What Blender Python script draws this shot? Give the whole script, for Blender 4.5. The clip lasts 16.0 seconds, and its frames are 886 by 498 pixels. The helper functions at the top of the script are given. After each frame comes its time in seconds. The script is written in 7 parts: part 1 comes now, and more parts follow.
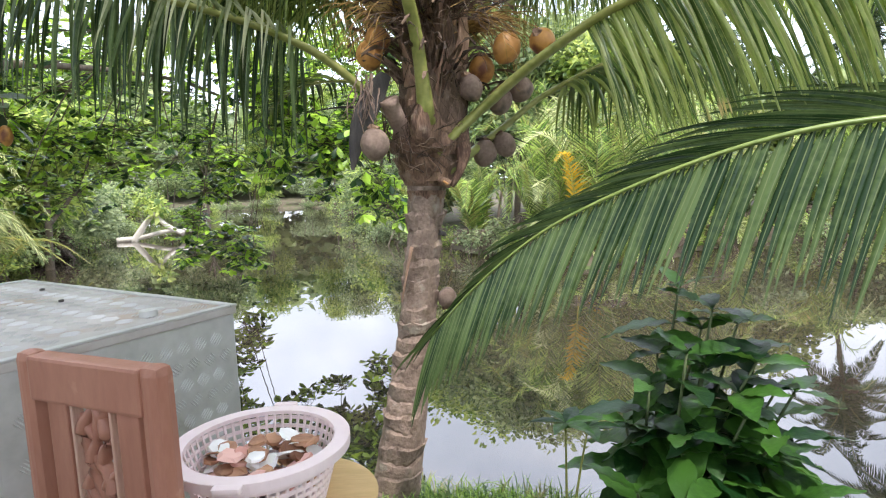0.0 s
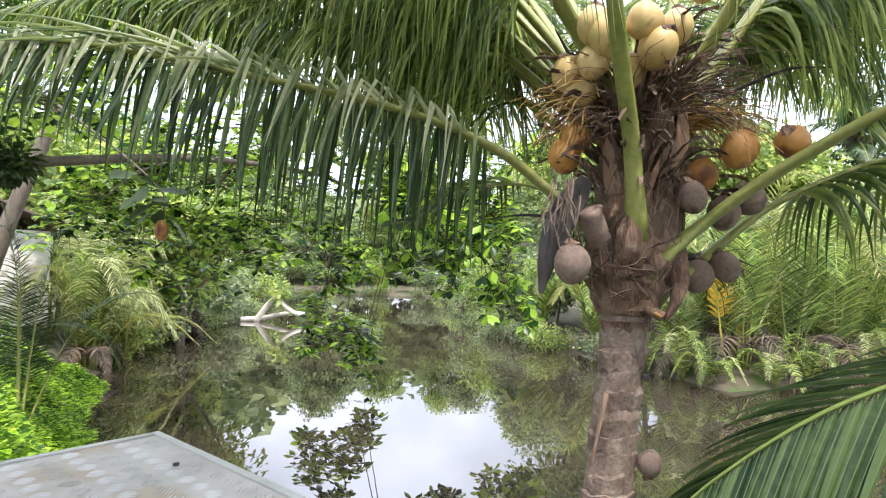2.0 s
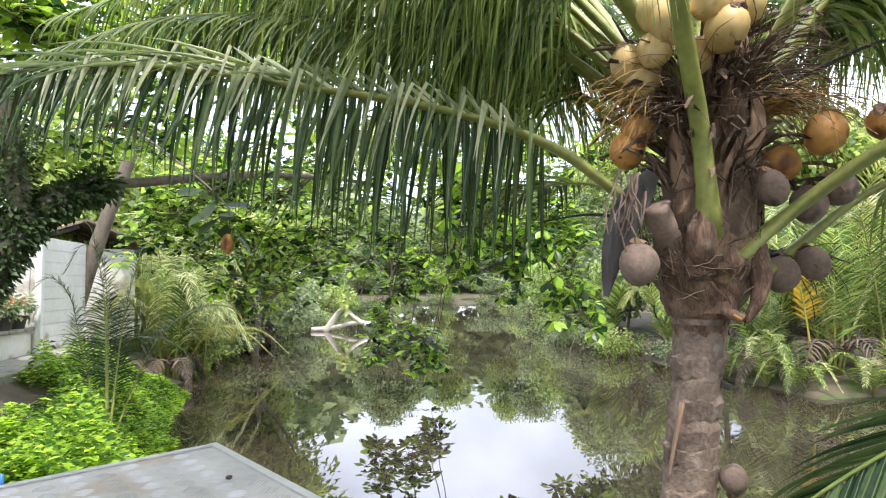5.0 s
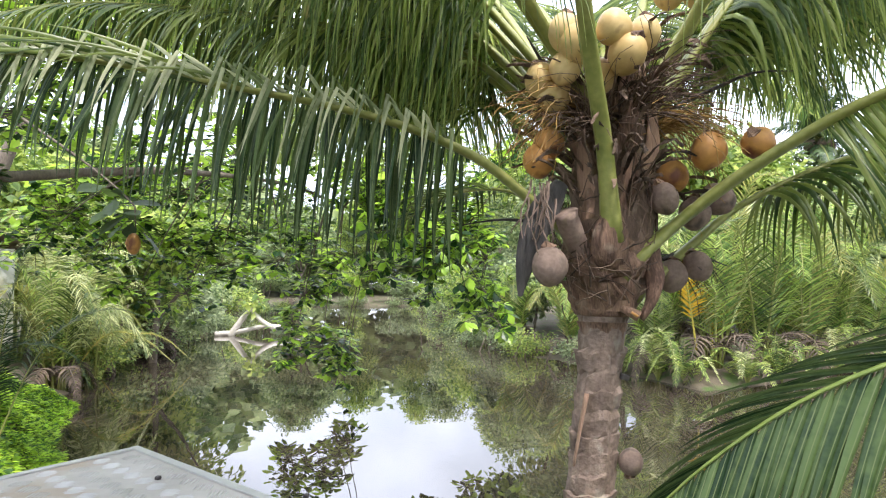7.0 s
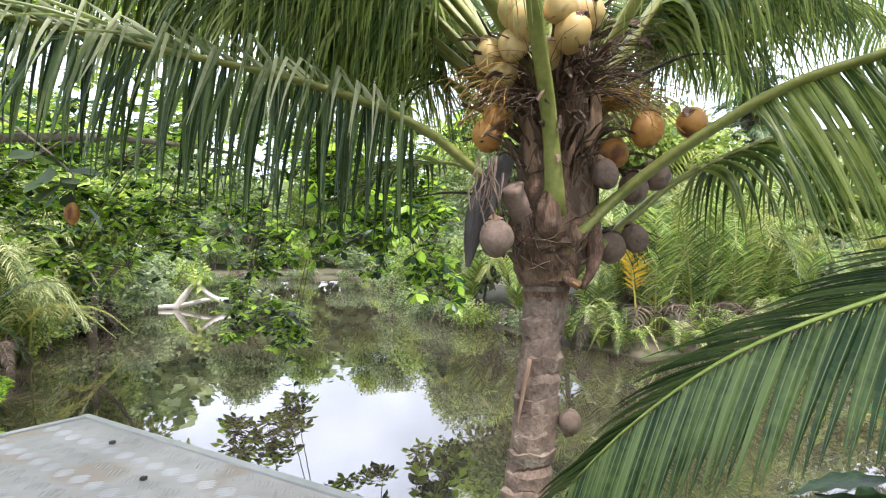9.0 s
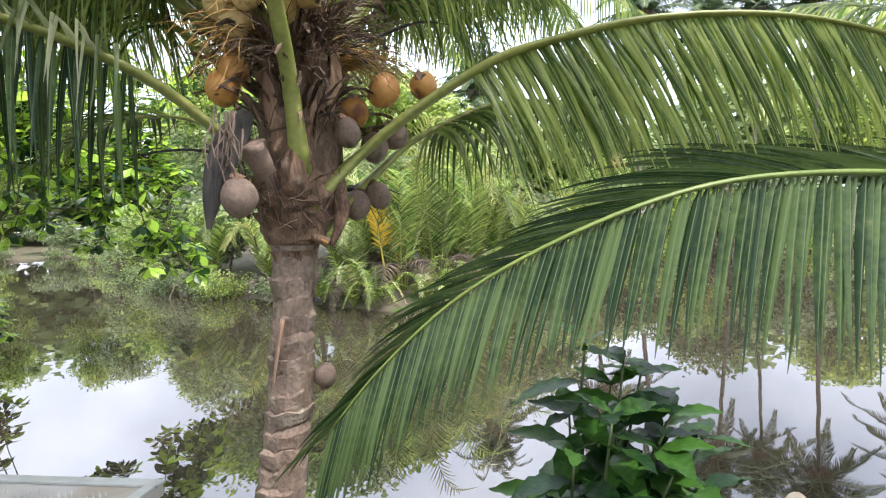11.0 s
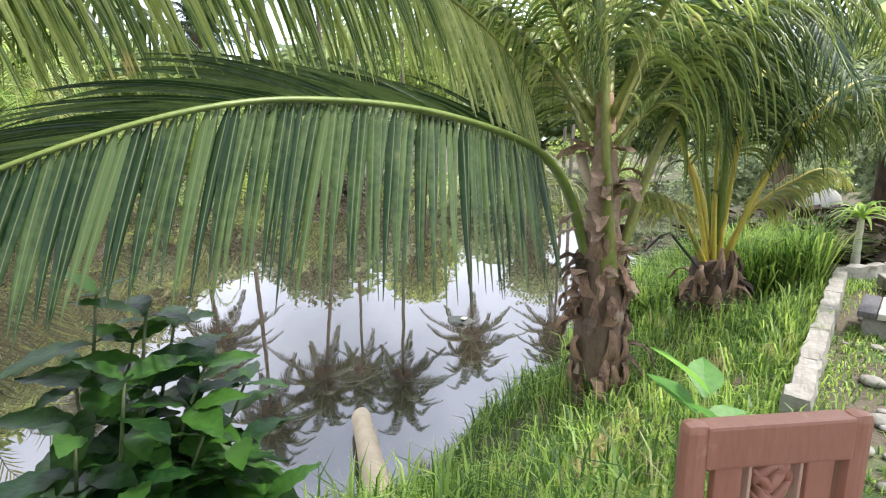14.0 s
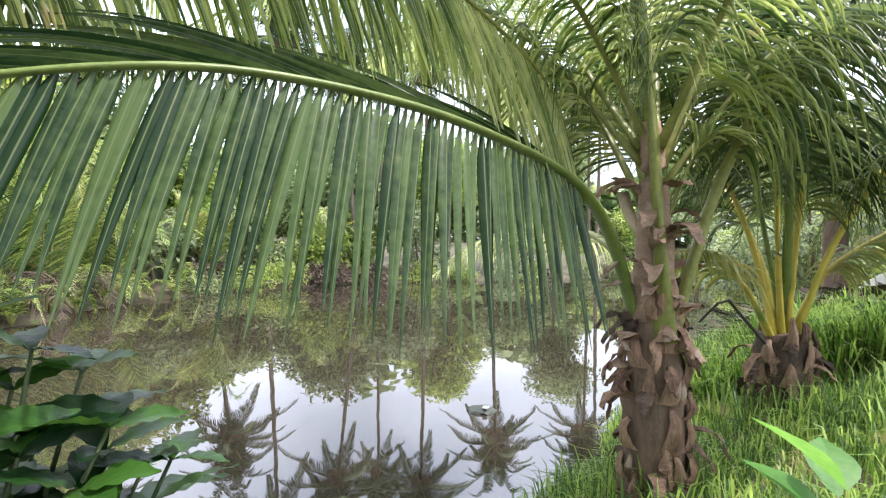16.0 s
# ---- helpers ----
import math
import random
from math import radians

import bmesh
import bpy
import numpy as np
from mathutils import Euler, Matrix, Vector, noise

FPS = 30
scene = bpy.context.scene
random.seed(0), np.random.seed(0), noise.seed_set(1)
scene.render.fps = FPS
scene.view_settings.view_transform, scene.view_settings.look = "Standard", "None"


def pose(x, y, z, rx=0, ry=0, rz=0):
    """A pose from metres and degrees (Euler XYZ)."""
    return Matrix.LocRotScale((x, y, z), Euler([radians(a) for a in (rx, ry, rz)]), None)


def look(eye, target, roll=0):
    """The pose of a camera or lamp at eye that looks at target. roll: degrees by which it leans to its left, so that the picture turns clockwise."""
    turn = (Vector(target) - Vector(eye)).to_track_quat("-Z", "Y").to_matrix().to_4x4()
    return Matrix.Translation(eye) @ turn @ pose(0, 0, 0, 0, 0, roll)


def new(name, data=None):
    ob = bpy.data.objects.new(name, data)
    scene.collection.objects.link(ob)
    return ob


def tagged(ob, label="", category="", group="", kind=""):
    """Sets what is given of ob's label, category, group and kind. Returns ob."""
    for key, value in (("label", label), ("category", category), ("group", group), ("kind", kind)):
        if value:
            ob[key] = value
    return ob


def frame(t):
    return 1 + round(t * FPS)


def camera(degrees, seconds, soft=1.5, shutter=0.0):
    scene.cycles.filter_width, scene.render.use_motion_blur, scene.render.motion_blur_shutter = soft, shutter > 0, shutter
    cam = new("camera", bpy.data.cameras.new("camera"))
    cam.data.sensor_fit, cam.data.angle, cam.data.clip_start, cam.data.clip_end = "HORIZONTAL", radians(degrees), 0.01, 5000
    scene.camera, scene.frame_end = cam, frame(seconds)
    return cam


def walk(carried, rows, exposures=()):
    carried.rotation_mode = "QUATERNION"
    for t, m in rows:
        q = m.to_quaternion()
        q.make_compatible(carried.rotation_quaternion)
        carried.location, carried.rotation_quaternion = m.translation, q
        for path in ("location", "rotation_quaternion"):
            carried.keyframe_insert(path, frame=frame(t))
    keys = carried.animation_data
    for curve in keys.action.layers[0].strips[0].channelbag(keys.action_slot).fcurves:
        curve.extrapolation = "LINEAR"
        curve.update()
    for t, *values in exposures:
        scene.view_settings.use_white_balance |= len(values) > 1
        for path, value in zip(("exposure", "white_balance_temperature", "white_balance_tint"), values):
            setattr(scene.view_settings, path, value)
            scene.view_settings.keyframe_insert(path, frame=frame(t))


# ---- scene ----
cam = camera(75.4, 16.0, soft=1.2)
METRES, EYE, TILT, LEAN, TURN = 3.0, 2.4, -6.8, 2.2, 0.0
ROWS = [
    (0.0, 0.0, 0.0, 0.0, 0.0, 0.0, -0.0),
    (0.5, -0.0328, 0.0878, 0.031, 5.53, 2.78, -1.85),
    (1.0, -0.0686, 0.1408, 0.0484, 7.31, 5.34, -3.59),
    (1.5, -0.1317, 0.1806, 0.0674, 7.28, 7.16, -4.02),
    (2.0, -0.1644, 0.2067, 0.0748, 10.04, 8.77, -4.03),
    (2.5, -0.1648, 0.2431, 0.0839, 16.87, 9.1, -4.62),
    (3.0, -0.1452, 0.2695, 0.0857, 19.51, 8.91, -4.71),
    (5.5, -0.1665, 0.2209, 0.0731, 14.51, 9.42, -2.62),
    (6.0, -0.1722, 0.2078, 0.0709, 11.37, 9.92, -2.38),
    (6.5, -0.169, 0.2064, 0.0696, 9.33, 9.97, -2.3),
    (7.0, -0.1684, 0.2026, 0.0693, 7.86, 9.75, -2.3),
    (7.5, -0.172, 0.1954, 0.0684, 6.95, 9.08, -2.57),
    (8.0, -0.17, 0.1883, 0.0677, 6.79, 8.55, -2.8),
    (10.5, -0.1572, 0.1711, 0.0552, -13.35, 4.37, 2.09),
    (11.0, -0.162, 0.1691, 0.0521, -21.19, 3.27, 3.43),
    (11.5, -0.1569, 0.171, 0.0483, -29.22, 1.53, 4.86),
    (12.0, -0.144, 0.1645, 0.0417, -35.78, 0.08, 5.56),
    (12.5, -0.1065, 0.1532, 0.0403, -40.53, -0.89, 5.89),
    (13.0, -0.0497, 0.1364, 0.0375, -46.39, -2.37, 4.99),
    (13.5, -0.0102, 0.1518, 0.0321, -52.19, -3.7, 4.11),
    (14.0, 0.0205, 0.1965, 0.0323, -57.89, -5.26, 4.07),
    (14.5, 0.0702, 0.2208, 0.0287, -59.86, -2.11, 3.44),
    (15.0, 0.1335, 0.2405, 0.0222, -58.42, -0.61, 2.88),
    (15.5, 0.1866, 0.2735, -0.0147, -57.2, 1.16, 3.02),
    (16.0, 0.2125, 0.3113, -0.0715, -55.6, 4.7, 3.49),
]
walk(cam, [(t, pose(0, 0, EYE, TILT, LEAN, TURN) @ pose(METRES * x, METRES * y, METRES * z, 90 + pitch, roll, yaw)) for t, x, y, z, yaw, pitch, roll in ROWS])
scene.view_settings.exposure = 0.15
scene.view_settings.use_white_balance = True
scene.view_settings.white_balance_tint = 14.0

# ---- light: bright hazy noon sky, soft sun high over the water ----
SUN_ELEV, SUN_AZ = 64.0, 150.0
world = bpy.data.worlds.new("sky")
scene.world = world
world.use_nodes = True
wn, wl = world.node_tree.nodes, world.node_tree.links
wn.clear()
w_out, w_bg = wn.new("ShaderNodeOutputWorld"), wn.new("ShaderNodeBackground")
w_sky = wn.new("ShaderNodeTexSky")
w_sky.sky_type, w_sky.sun_disc = "NISHITA", False
w_sky.sun_elevation, w_sky.sun_rotation = radians(SUN_ELEV), radians(SUN_AZ)
w_sky.air_density, w_sky.dust_density, w_sky.ozone_density = 1.2, 3.0, 1.0
w_co, w_no = wn.new("ShaderNodeTexCoord"), wn.new("ShaderNodeTexNoise")
w_no.inputs["Scale"].default_value, w_no.inputs["Detail"].default_value = 2.2, 6.0
w_ramp = wn.new("ShaderNodeMapRange")
w_ramp.inputs["From Min"].default_value, w_ramp.inputs["From Max"].default_value = 0.35, 0.65
w_ramp.inputs["To Min"].default_value = 0.4
w_mix = wn.new("ShaderNodeMix")
w_mix.data_type = "RGBA"
w_mix.inputs[7].default_value = (18.5, 20.2, 23.5, 1)
wl.new(w_co.outputs["Generated"], w_no.inputs["Vector"])
wl.new(w_no.outputs["Fac"], w_ramp.inputs["Value"])
wl.new(w_ramp.outputs["Result"], w_mix.inputs["Factor"])
wl.new(w_sky.outputs["Color"], w_mix.inputs[6])
wl.new(w_mix.outputs[2], w_bg.inputs["Color"])
w_bg.inputs["Strength"].default_value = 0.15
wl.new(w_bg.outputs["Background"], w_out.inputs["Surface"])

sun_data = bpy.data.lights.new("sun", "SUN")
sun_data.energy, sun_data.angle, sun_data.color = 5.0, radians(3.0), (1.0, 0.96, 0.91)
sun = new("sun", sun_data)
_a, _e = radians(SUN_AZ), radians(SUN_ELEV)
_to = Vector((math.sin(_a) * math.cos(_e), math.cos(_a) * math.cos(_e), math.sin(_e)))
sun.matrix_world = look(_to * 60, (0, 0, 0))


# ---- materials ----
def material(name, col_a, col_b, rough=0.6, scale=8.0, bump=0.2, metal=0.0, spread=0.0, glow=0.0, spots=None, stretch=(1, 1, 1), fine=6.0, spec=0.5, coat=0.0, bump_dist=0.01, rib=None):
    """Two-scale noise colour, relief and roughness. spread: variation from piece to piece. glow: share of light let through a leaf.
    spots: (colour, scale, threshold) of stains. rib: colour of a leaflet's midrib."""
    m = bpy.data.materials.new(name)
    m.use_nodes = True
    n, l = m.node_tree.nodes, m.node_tree.links
    b = n["Principled BSDF"]
    co, mp = n.new("ShaderNodeTexCoord"), n.new("ShaderNodeMapping")
    mp.inputs["Scale"].default_value = stretch
    l.new(co.outputs["Object"], mp.inputs["Vector"])
    big, small = n.new("ShaderNodeTexNoise"), n.new("ShaderNodeTexNoise")
    big.inputs["Scale"].default_value, big.inputs["Detail"].default_value = scale, 5.0
    small.inputs["Scale"].default_value, small.inputs["Detail"].default_value = scale * fine, 6.0
    for t in (big, small):
        l.new(mp.outputs["Vector"], t.inputs["Vector"])
    add = n.new("ShaderNodeMath")
    add.operation = "MULTIPLY_ADD"
    add.inputs[1].default_value = 0.6
    l.new(small.outputs["Fac"], add.inputs[0])
    half = n.new("ShaderNodeMath")
    half.operation = "MULTIPLY"
    half.inputs[1].default_value = 0.7
    l.new(big.outputs["Fac"], half.inputs[0])
    l.new(half.outputs[0], add.inputs[2])
    last = add.outputs[0]
    if spread:
        ob, geo = n.new("ShaderNodeObjectInfo"), n.new("ShaderNodeNewGeometry")
        both = n.new("ShaderNodeMath")
        l.new(ob.outputs["Random"], both.inputs[0])
        l.new(geo.outputs["Random Per Island"], both.inputs[1])
        frac = n.new("ShaderNodeMath")
        frac.operation = "FRACT"
        l.new(both.outputs[0], frac.inputs[0])
        var = n.new("ShaderNodeMath")
        var.operation = "MULTIPLY_ADD"
        l.new(frac.outputs[0], var.inputs[0])
        var.inputs[1].default_value = spread
        sub = n.new("ShaderNodeMath")
        sub.operation = "SUBTRACT"
        sub.inputs[1].default_value = spread / 2
        l.new(last, sub.inputs[0])
        l.new(sub.outputs[0], var.inputs[2])
        last = var.outputs[0]
    rng = n.new("ShaderNodeMapRange")
    rng.inputs["From Min"].default_value, rng.inputs["From Max"].default_value = 0.4, 0.9
    l.new(last, rng.inputs["Value"])
    mix = n.new("ShaderNodeMix")
    mix.data_type = "RGBA"
    mix.inputs[6].default_value, mix.inputs[7].default_value = (*col_a, 1), (*col_b, 1)
    l.new(rng.outputs["Result"], mix.inputs["Factor"])
    colour = mix.outputs[2]
    if spots:
        sp = n.new("ShaderNodeTexNoise")
        sp.inputs["Scale"].default_value, sp.inputs["Detail"].default_value = spots[1], 4.0
        l.new(co.outputs["Object"], sp.inputs["Vector"])
        cut = n.new("ShaderNodeMapRange")
        cut.inputs["From Min"].default_value, cut.inputs["From Max"].default_value = spots[2], spots[2] + 0.1
        l.new(sp.outputs["Fac"], cut.inputs["Value"])
        m2 = n.new("ShaderNodeMix")
        m2.data_type = "RGBA"
        m2.inputs[7].default_value = (*spots[0], 1)
        l.new(cut.outputs["Result"], m2.inputs["Factor"])
        l.new(colour, m2.inputs[6])
        colour = m2.outputs[2]
    if rib:
        at, edge, m3 = n.new("ShaderNodeAttribute"), n.new("ShaderNodeMapRange"), n.new("ShaderNodeMix")
        at.attribute_name = "rib"
        edge.inputs["From Min"].default_value, edge.inputs["From Max"].default_value = 0.86, 0.97
        m3.data_type = "RGBA"
        m3.inputs[7].default_value = (*rib, 1)
        l.new(at.outputs["Fac"], edge.inputs["Value"])
        l.new(edge.outputs["Result"], m3.inputs["Factor"])
        l.new(colour, m3.inputs[6])
        colour = m3.outputs[2]
    l.new(colour, b.inputs["Base Color"])
    b.inputs["Metallic"].default_value = metal
    b.inputs["Specular IOR Level"].default_value = spec
    b.inputs["Coat Weight"].default_value = coat
    rr = n.new("ShaderNodeMapRange")
    rr.inputs["To Min"].default_value, rr.inputs["To Max"].default_value = max(0.02, rough - 0.12), min(1.0, rough + 0.12)
    l.new(small.outputs["Fac"], rr.inputs["Value"])
    l.new(rr.outputs["Result"], b.inputs["Roughness"])
    if bump:
        bp = n.new("ShaderNodeBump")
        bp.inputs["Strength"].default_value, bp.inputs["Distance"].default_value = bump, bump_dist
        l.new(last if not spread else add.outputs[0], bp.inputs["Height"])
        l.new(bp.outputs["Normal"], b.inputs["Normal"])
    if glow:
        tr = n.new("ShaderNodeBsdfTranslucent")
        hs = n.new("ShaderNodeHueSaturation")
        hs.inputs["Hue"].default_value, hs.inputs["Saturation"].default_value, hs.inputs["Value"].default_value = 0.485, 1.0, 2.6
        l.new(colour, hs.inputs["Color"])
        l.new(hs.outputs["Color"], tr.inputs["Color"])
        ms = n.new("ShaderNodeMixShader")
        ms.inputs["Fac"].default_value = glow
        l.new(b.outputs["BSDF"], ms.inputs[1])
        l.new(tr.outputs["BSDF"], ms.inputs[2])
        l.new(ms.outputs["Shader"], n["Material Output"].inputs["Surface"])
    return m


M_LEAFLET = material("palm_leaflet", (0.028, 0.062, 0.012), (0.15, 0.195, 0.045), 0.38, 3.0, 0.15, spread=0.75, glow=0.24, spots=((0.32, 0.29, 0.14), 5.0, 0.68), spec=0.4)
M_LEAFLET_OLD = material("ageing_palm_leaflet", (0.12, 0.17, 0.04), (0.30, 0.29, 0.08), 0.45, 3.0, 0.15, spread=0.6, glow=0.4, spots=((0.42, 0.32, 0.14), 4.0, 0.6))
M_LEAFLET_MID = material("mature_palm_leaflet", (0.050, 0.096, 0.024), (0.25, 0.31, 0.090), 0.32, 3.0, 0.15, spread=0.8, glow=0.44, spots=((0.40, 0.33, 0.13), 4.0, 0.66), spec=0.4, rib=(0.34, 0.36, 0.14))
# yellowing tips; the light tone also stands in for backlight
M_LEAFLET_TIP = material("yellowing_backlit_palm_leaflet", (0.12, 0.175, 0.055), (0.40, 0.43, 0.19), 0.32, 3.0, 0.15, spread=0.8, glow=0.48, spots=((0.45, 0.36, 0.14), 2.0, 0.70), spec=0.4, rib=(0.45, 0.43, 0.22))
# pale colour paints the sky's sheen on the creased top leaflets
M_LEAFLET_SHEEN = material("sky_sheen_leaflet", (0.13, 0.17, 0.075), (0.48, 0.50, 0.33), 0.30, 4.0, 0.15, spread=0.9, glow=0.2, spec=0.5)
M_SHEATH_PALE = material("papery_leaf_sheath", (0.20, 0.12, 0.08), (0.48, 0.33, 0.25), 0.75, 9.0, 0.5, spread=0.3, stretch=(1, 1, 2.0), spots=((0.55, 0.45, 0.36), 6.0, 0.6))
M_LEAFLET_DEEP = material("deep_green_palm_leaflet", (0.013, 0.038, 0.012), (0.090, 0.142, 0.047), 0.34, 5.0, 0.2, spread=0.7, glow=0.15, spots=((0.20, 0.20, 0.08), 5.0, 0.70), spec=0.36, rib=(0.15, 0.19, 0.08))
M_RACHIS = material("palm_midrib", (0.15, 0.18, 0.035), (0.34, 0.34, 0.10), 0.42, 5.0, 0.1)
M_RACHIS_GREEN = material("green_palm_midrib", (0.10, 0.155, 0.03), (0.21, 0.27, 0.065), 0.4, 6.0, 0.1)
M_RACHIS_Y = material("yellow_palm_midrib", (0.42, 0.36, 0.05), (0.60, 0.48, 0.10), 0.4, 6.0, 0.1, spots=((0.2, 0.26, 0.05), 5.0, 0.6))
M_TRUNK = material("palm_trunk_bark", (0.10, 0.066, 0.050), (0.35, 0.26, 0.205), 0.88, 6.0, 0.7, stretch=(1.6, 1.6, 1.6), spots=((0.32, 0.27, 0.22), 9.0, 0.6), bump_dist=0.02, fine=5.0)
M_FIBRE = material("palm_fibre", (0.040, 0.025, 0.017), (0.21, 0.14, 0.10), 0.92, 18.0, 1.0, spread=0.5, stretch=(1, 1, 0.25))
M_SHEATH = material("old_leaf_base", (0.075, 0.040, 0.027), (0.40, 0.25, 0.17), 0.88, 16.0, 1.0, spread=0.45, stretch=(1.5, 1.5, 0.22), fine=5.0, spots=((0.33, 0.25, 0.19), 6.0, 0.62))
M_DARK = material("dry_spathe", (0.025, 0.022, 0.022), (0.08, 0.07, 0.065), 0.75, 12.0, 0.5, stretch=(4, 4, 0.6))
M_NUT_Y = material("yellow_coconut", (0.52, 0.35, 0.13), (0.72, 0.54, 0.26), 0.5, 5.0, 0.08, spread=0.3, spots=((0.33, 0.20, 0.08), 7.0, 0.66))
M_NUT_O = material("orange_coconut", (0.40, 0.18, 0.05), (0.62, 0.32, 0.09), 0.5, 6.0, 0.1, spots=((0.17, 0.055, 0.025), 5.0, 0.55))
M_NUT_G = material("grey_dry_coconut", (0.15, 0.10, 0.08), (0.33, 0.24, 0.19), 0.85, 9.0, 0.5, spots=((0.12, 0.09, 0.075), 8.0, 0.6))
M_STALK = material("flower_stalk", (0.20, 0.11, 0.03), (0.42, 0.25, 0.07), 0.7, 12.0, 0.3, spread=0.5)
M_ALMOND = material("sea_almond_leaf", (0.012, 0.042, 0.010), (0.30, 0.47, 0.06), 0.36, 4.0, 0.1, spread=1.3, glow=0.36, spec=0.35)
M_BARK = material("grey_bark", (0.07, 0.055, 0.04), (0.20, 0.16, 0.12), 0.9, 6.0, 0.8, stretch=(1, 1, 0.4))
# bark colour darkened to paint the shade on the overgrown trunk
M_BARK_SHADED = material("shaded_dark_bark", (0.022, 0.024, 0.016), (0.085, 0.08, 0.055), 0.92, 6.0, 0.8)
M_IVY = material("ivy_leaf", (0.015, 0.035, 0.008), (0.05, 0.09, 0.02), 0.5, 4.0, 0.1, spread=0.6, glow=0.2)
M_NONI = material("noni_leaf", (0.007, 0.032, 0.008), (0.050, 0.135, 0.021), 0.36, 6.0, 0.25, spread=0.7, glow=0.18, bump_dist=0.02, spec=0.3)
M_NONI_STEM = material("noni_stem", (0.045, 0.075, 0.028), (0.12, 0.15, 0.06), 0.6, 6.0, 0.2)
M_BIGLEAF = material("young_broad_leaf", (0.06, 0.19, 0.03), (0.15, 0.33, 0.065), 0.4, 5.0, 0.1, spread=0.3, glow=0.35)
M_FAR_A = material("mangrove_leaf", (0.075, 0.12, 0.050), (0.27, 0.33, 0.15), 0.55, 0.8, 0.0, spread=0.9, glow=0.35)
M_FAR_B = material("bright_bush_leaf", (0.085, 0.15, 0.035), (0.33, 0.40, 0.11), 0.5, 0.8, 0.0, spread=0.9, glow=0.4)
M_FAR_C = material("dull_bush_leaf", (0.085, 0.12, 0.060), (0.25, 0.30, 0.16), 0.6, 0.8, 0.0, spread=0.8, glow=0.35)
M_NIPA = material("nipa_leaflet", (0.07, 0.15, 0.03), (0.34, 0.45, 0.11), 0.42, 1.0, 0.0, spread=0.8, glow=0.45)
M_NIPA_DRY = material("dry_nipa_leaflet", (0.045, 0.034, 0.026), (0.18, 0.135, 0.10), 0.85, 2.0, 0.0, spread=0.7, glow=0.12)
M_YELLOW = material("yellow_frond", (0.45, 0.30, 0.02), (0.65, 0.45, 0.04), 0.5, 2.0, 0.0, spread=0.5, glow=0.4)
M_GRASS = material("grass_blade", (0.038, 0.10, 0.016), (0.25, 0.37, 0.080), 0.5, 1.0, 0.0, spread=1.1, glow=0.4, spots=((0.38, 0.33, 0.16), 2.5, 0.61))
M_PALE = material("pale_sunlit_leaflet", (0.16, 0.20, 0.075), (0.50, 0.53, 0.27), 0.38, 1.0, 0.0, spread=0.9, glow=0.4)
M_WEED = material("weed_leaf", (0.035, 0.105, 0.012), (0.34, 0.50, 0.055), 0.5, 0.9, 0.0, spread=0.8, glow=0.48)
M_EARTH = material("bank_earth", (0.062, 0.050, 0.034), (0.17, 0.14, 0.095), 0.95, 1.6, 0.9, fine=22.0, spots=((0.07, 0.11, 0.028), 1.8, 0.54), bump_dist=0.04)
M_LITTER = material("dark_leaf_litter", (0.03, 0.022, 0.016), (0.14, 0.10, 0.07), 0.95, 5.0, 0.8, spread=0.6)
M_PLATE = material("aluminium_tread_plate", (0.38, 0.38, 0.36), (0.54, 0.54, 0.52), 0.45, 5.0, 0.1, metal=0.3, spots=((0.33, 0.31, 0.27), 7.0, 0.62))
M_PLATE_DIRT = material("dusty_tread_plate_top", (0.33, 0.305, 0.275), (0.48, 0.455, 0.425), 0.6, 4.0, 0.15, metal=0.1, spots=((0.36, 0.30, 0.24), 5.0, 0.54))
M_WORN = material("worn_pale_wood_edge", (0.40, 0.22, 0.16), (0.60, 0.42, 0.33), 0.6, 9.0, 0.2, stretch=(4, 4, 0.5))
M_TREAD = material("worn_bright_tread_bar", (0.46, 0.47, 0.46), (0.66, 0.67, 0.66), 0.4, 9.0, 0.05, metal=0.3)
M_TREAD_DUSTY = material("dusty_tread_bar", (0.40, 0.395, 0.38), (0.60, 0.595, 0.58), 0.5, 4.0, 0.05, metal=0.15)
M_WOOD = material("red_brown_varnished_wood", (0.30, 0.125, 0.082), (0.40, 0.19, 0.13), 0.48, 6.0, 0.12, stretch=(3, 3, 0.8), spots=((0.48, 0.27, 0.19), 18.0, 0.66))
M_PINK = material("pale_pink_plastic", (0.72, 0.58, 0.58), (0.84, 0.71, 0.70), 0.4, 5.0, 0.03)
M_BITS = material("dried_peel", (0.14, 0.05, 0.02), (0.50, 0.27, 0.16), 0.7, 9.0, 0.4, spread=0.9)
M_BITS_P = material("pink_peel", (0.60, 0.28, 0.22), (0.75, 0.45, 0.38), 0.6, 9.0, 0.2, spread=0.5)
M_BITS_W = material("white_shell", (0.70, 0.68, 0.66), (0.86, 0.85, 0.83), 0.4, 9.0, 0.1, spread=0.3)
M_TAN = material("tan_stool_wood", (0.50, 0.33, 0.14), (0.66, 0.46, 0.22), 0.55, 5.0, 0.15, stretch=(1, 8, 1))
M_GREYPLANK = material("weathered_dark_wood", (0.05, 0.05, 0.055), (0.18, 0.17, 0.17), 0.8, 8.0, 0.5, stretch=(5, 5, 0.4))
M_CONCRETE = material("weathered_concrete", (0.19, 0.175, 0.15), (0.39, 0.37, 0.325), 0.9, 6.0, 0.6, spots=((0.15, 0.145, 0.11), 5.0, 0.56))
M_WALL = material("whitewashed_wall", (0.62, 0.60, 0.55), (0.78, 0.77, 0.73), 0.85, 2.0, 0.2, spots=((0.42, 0.38, 0.30), 2.5, 0.58))
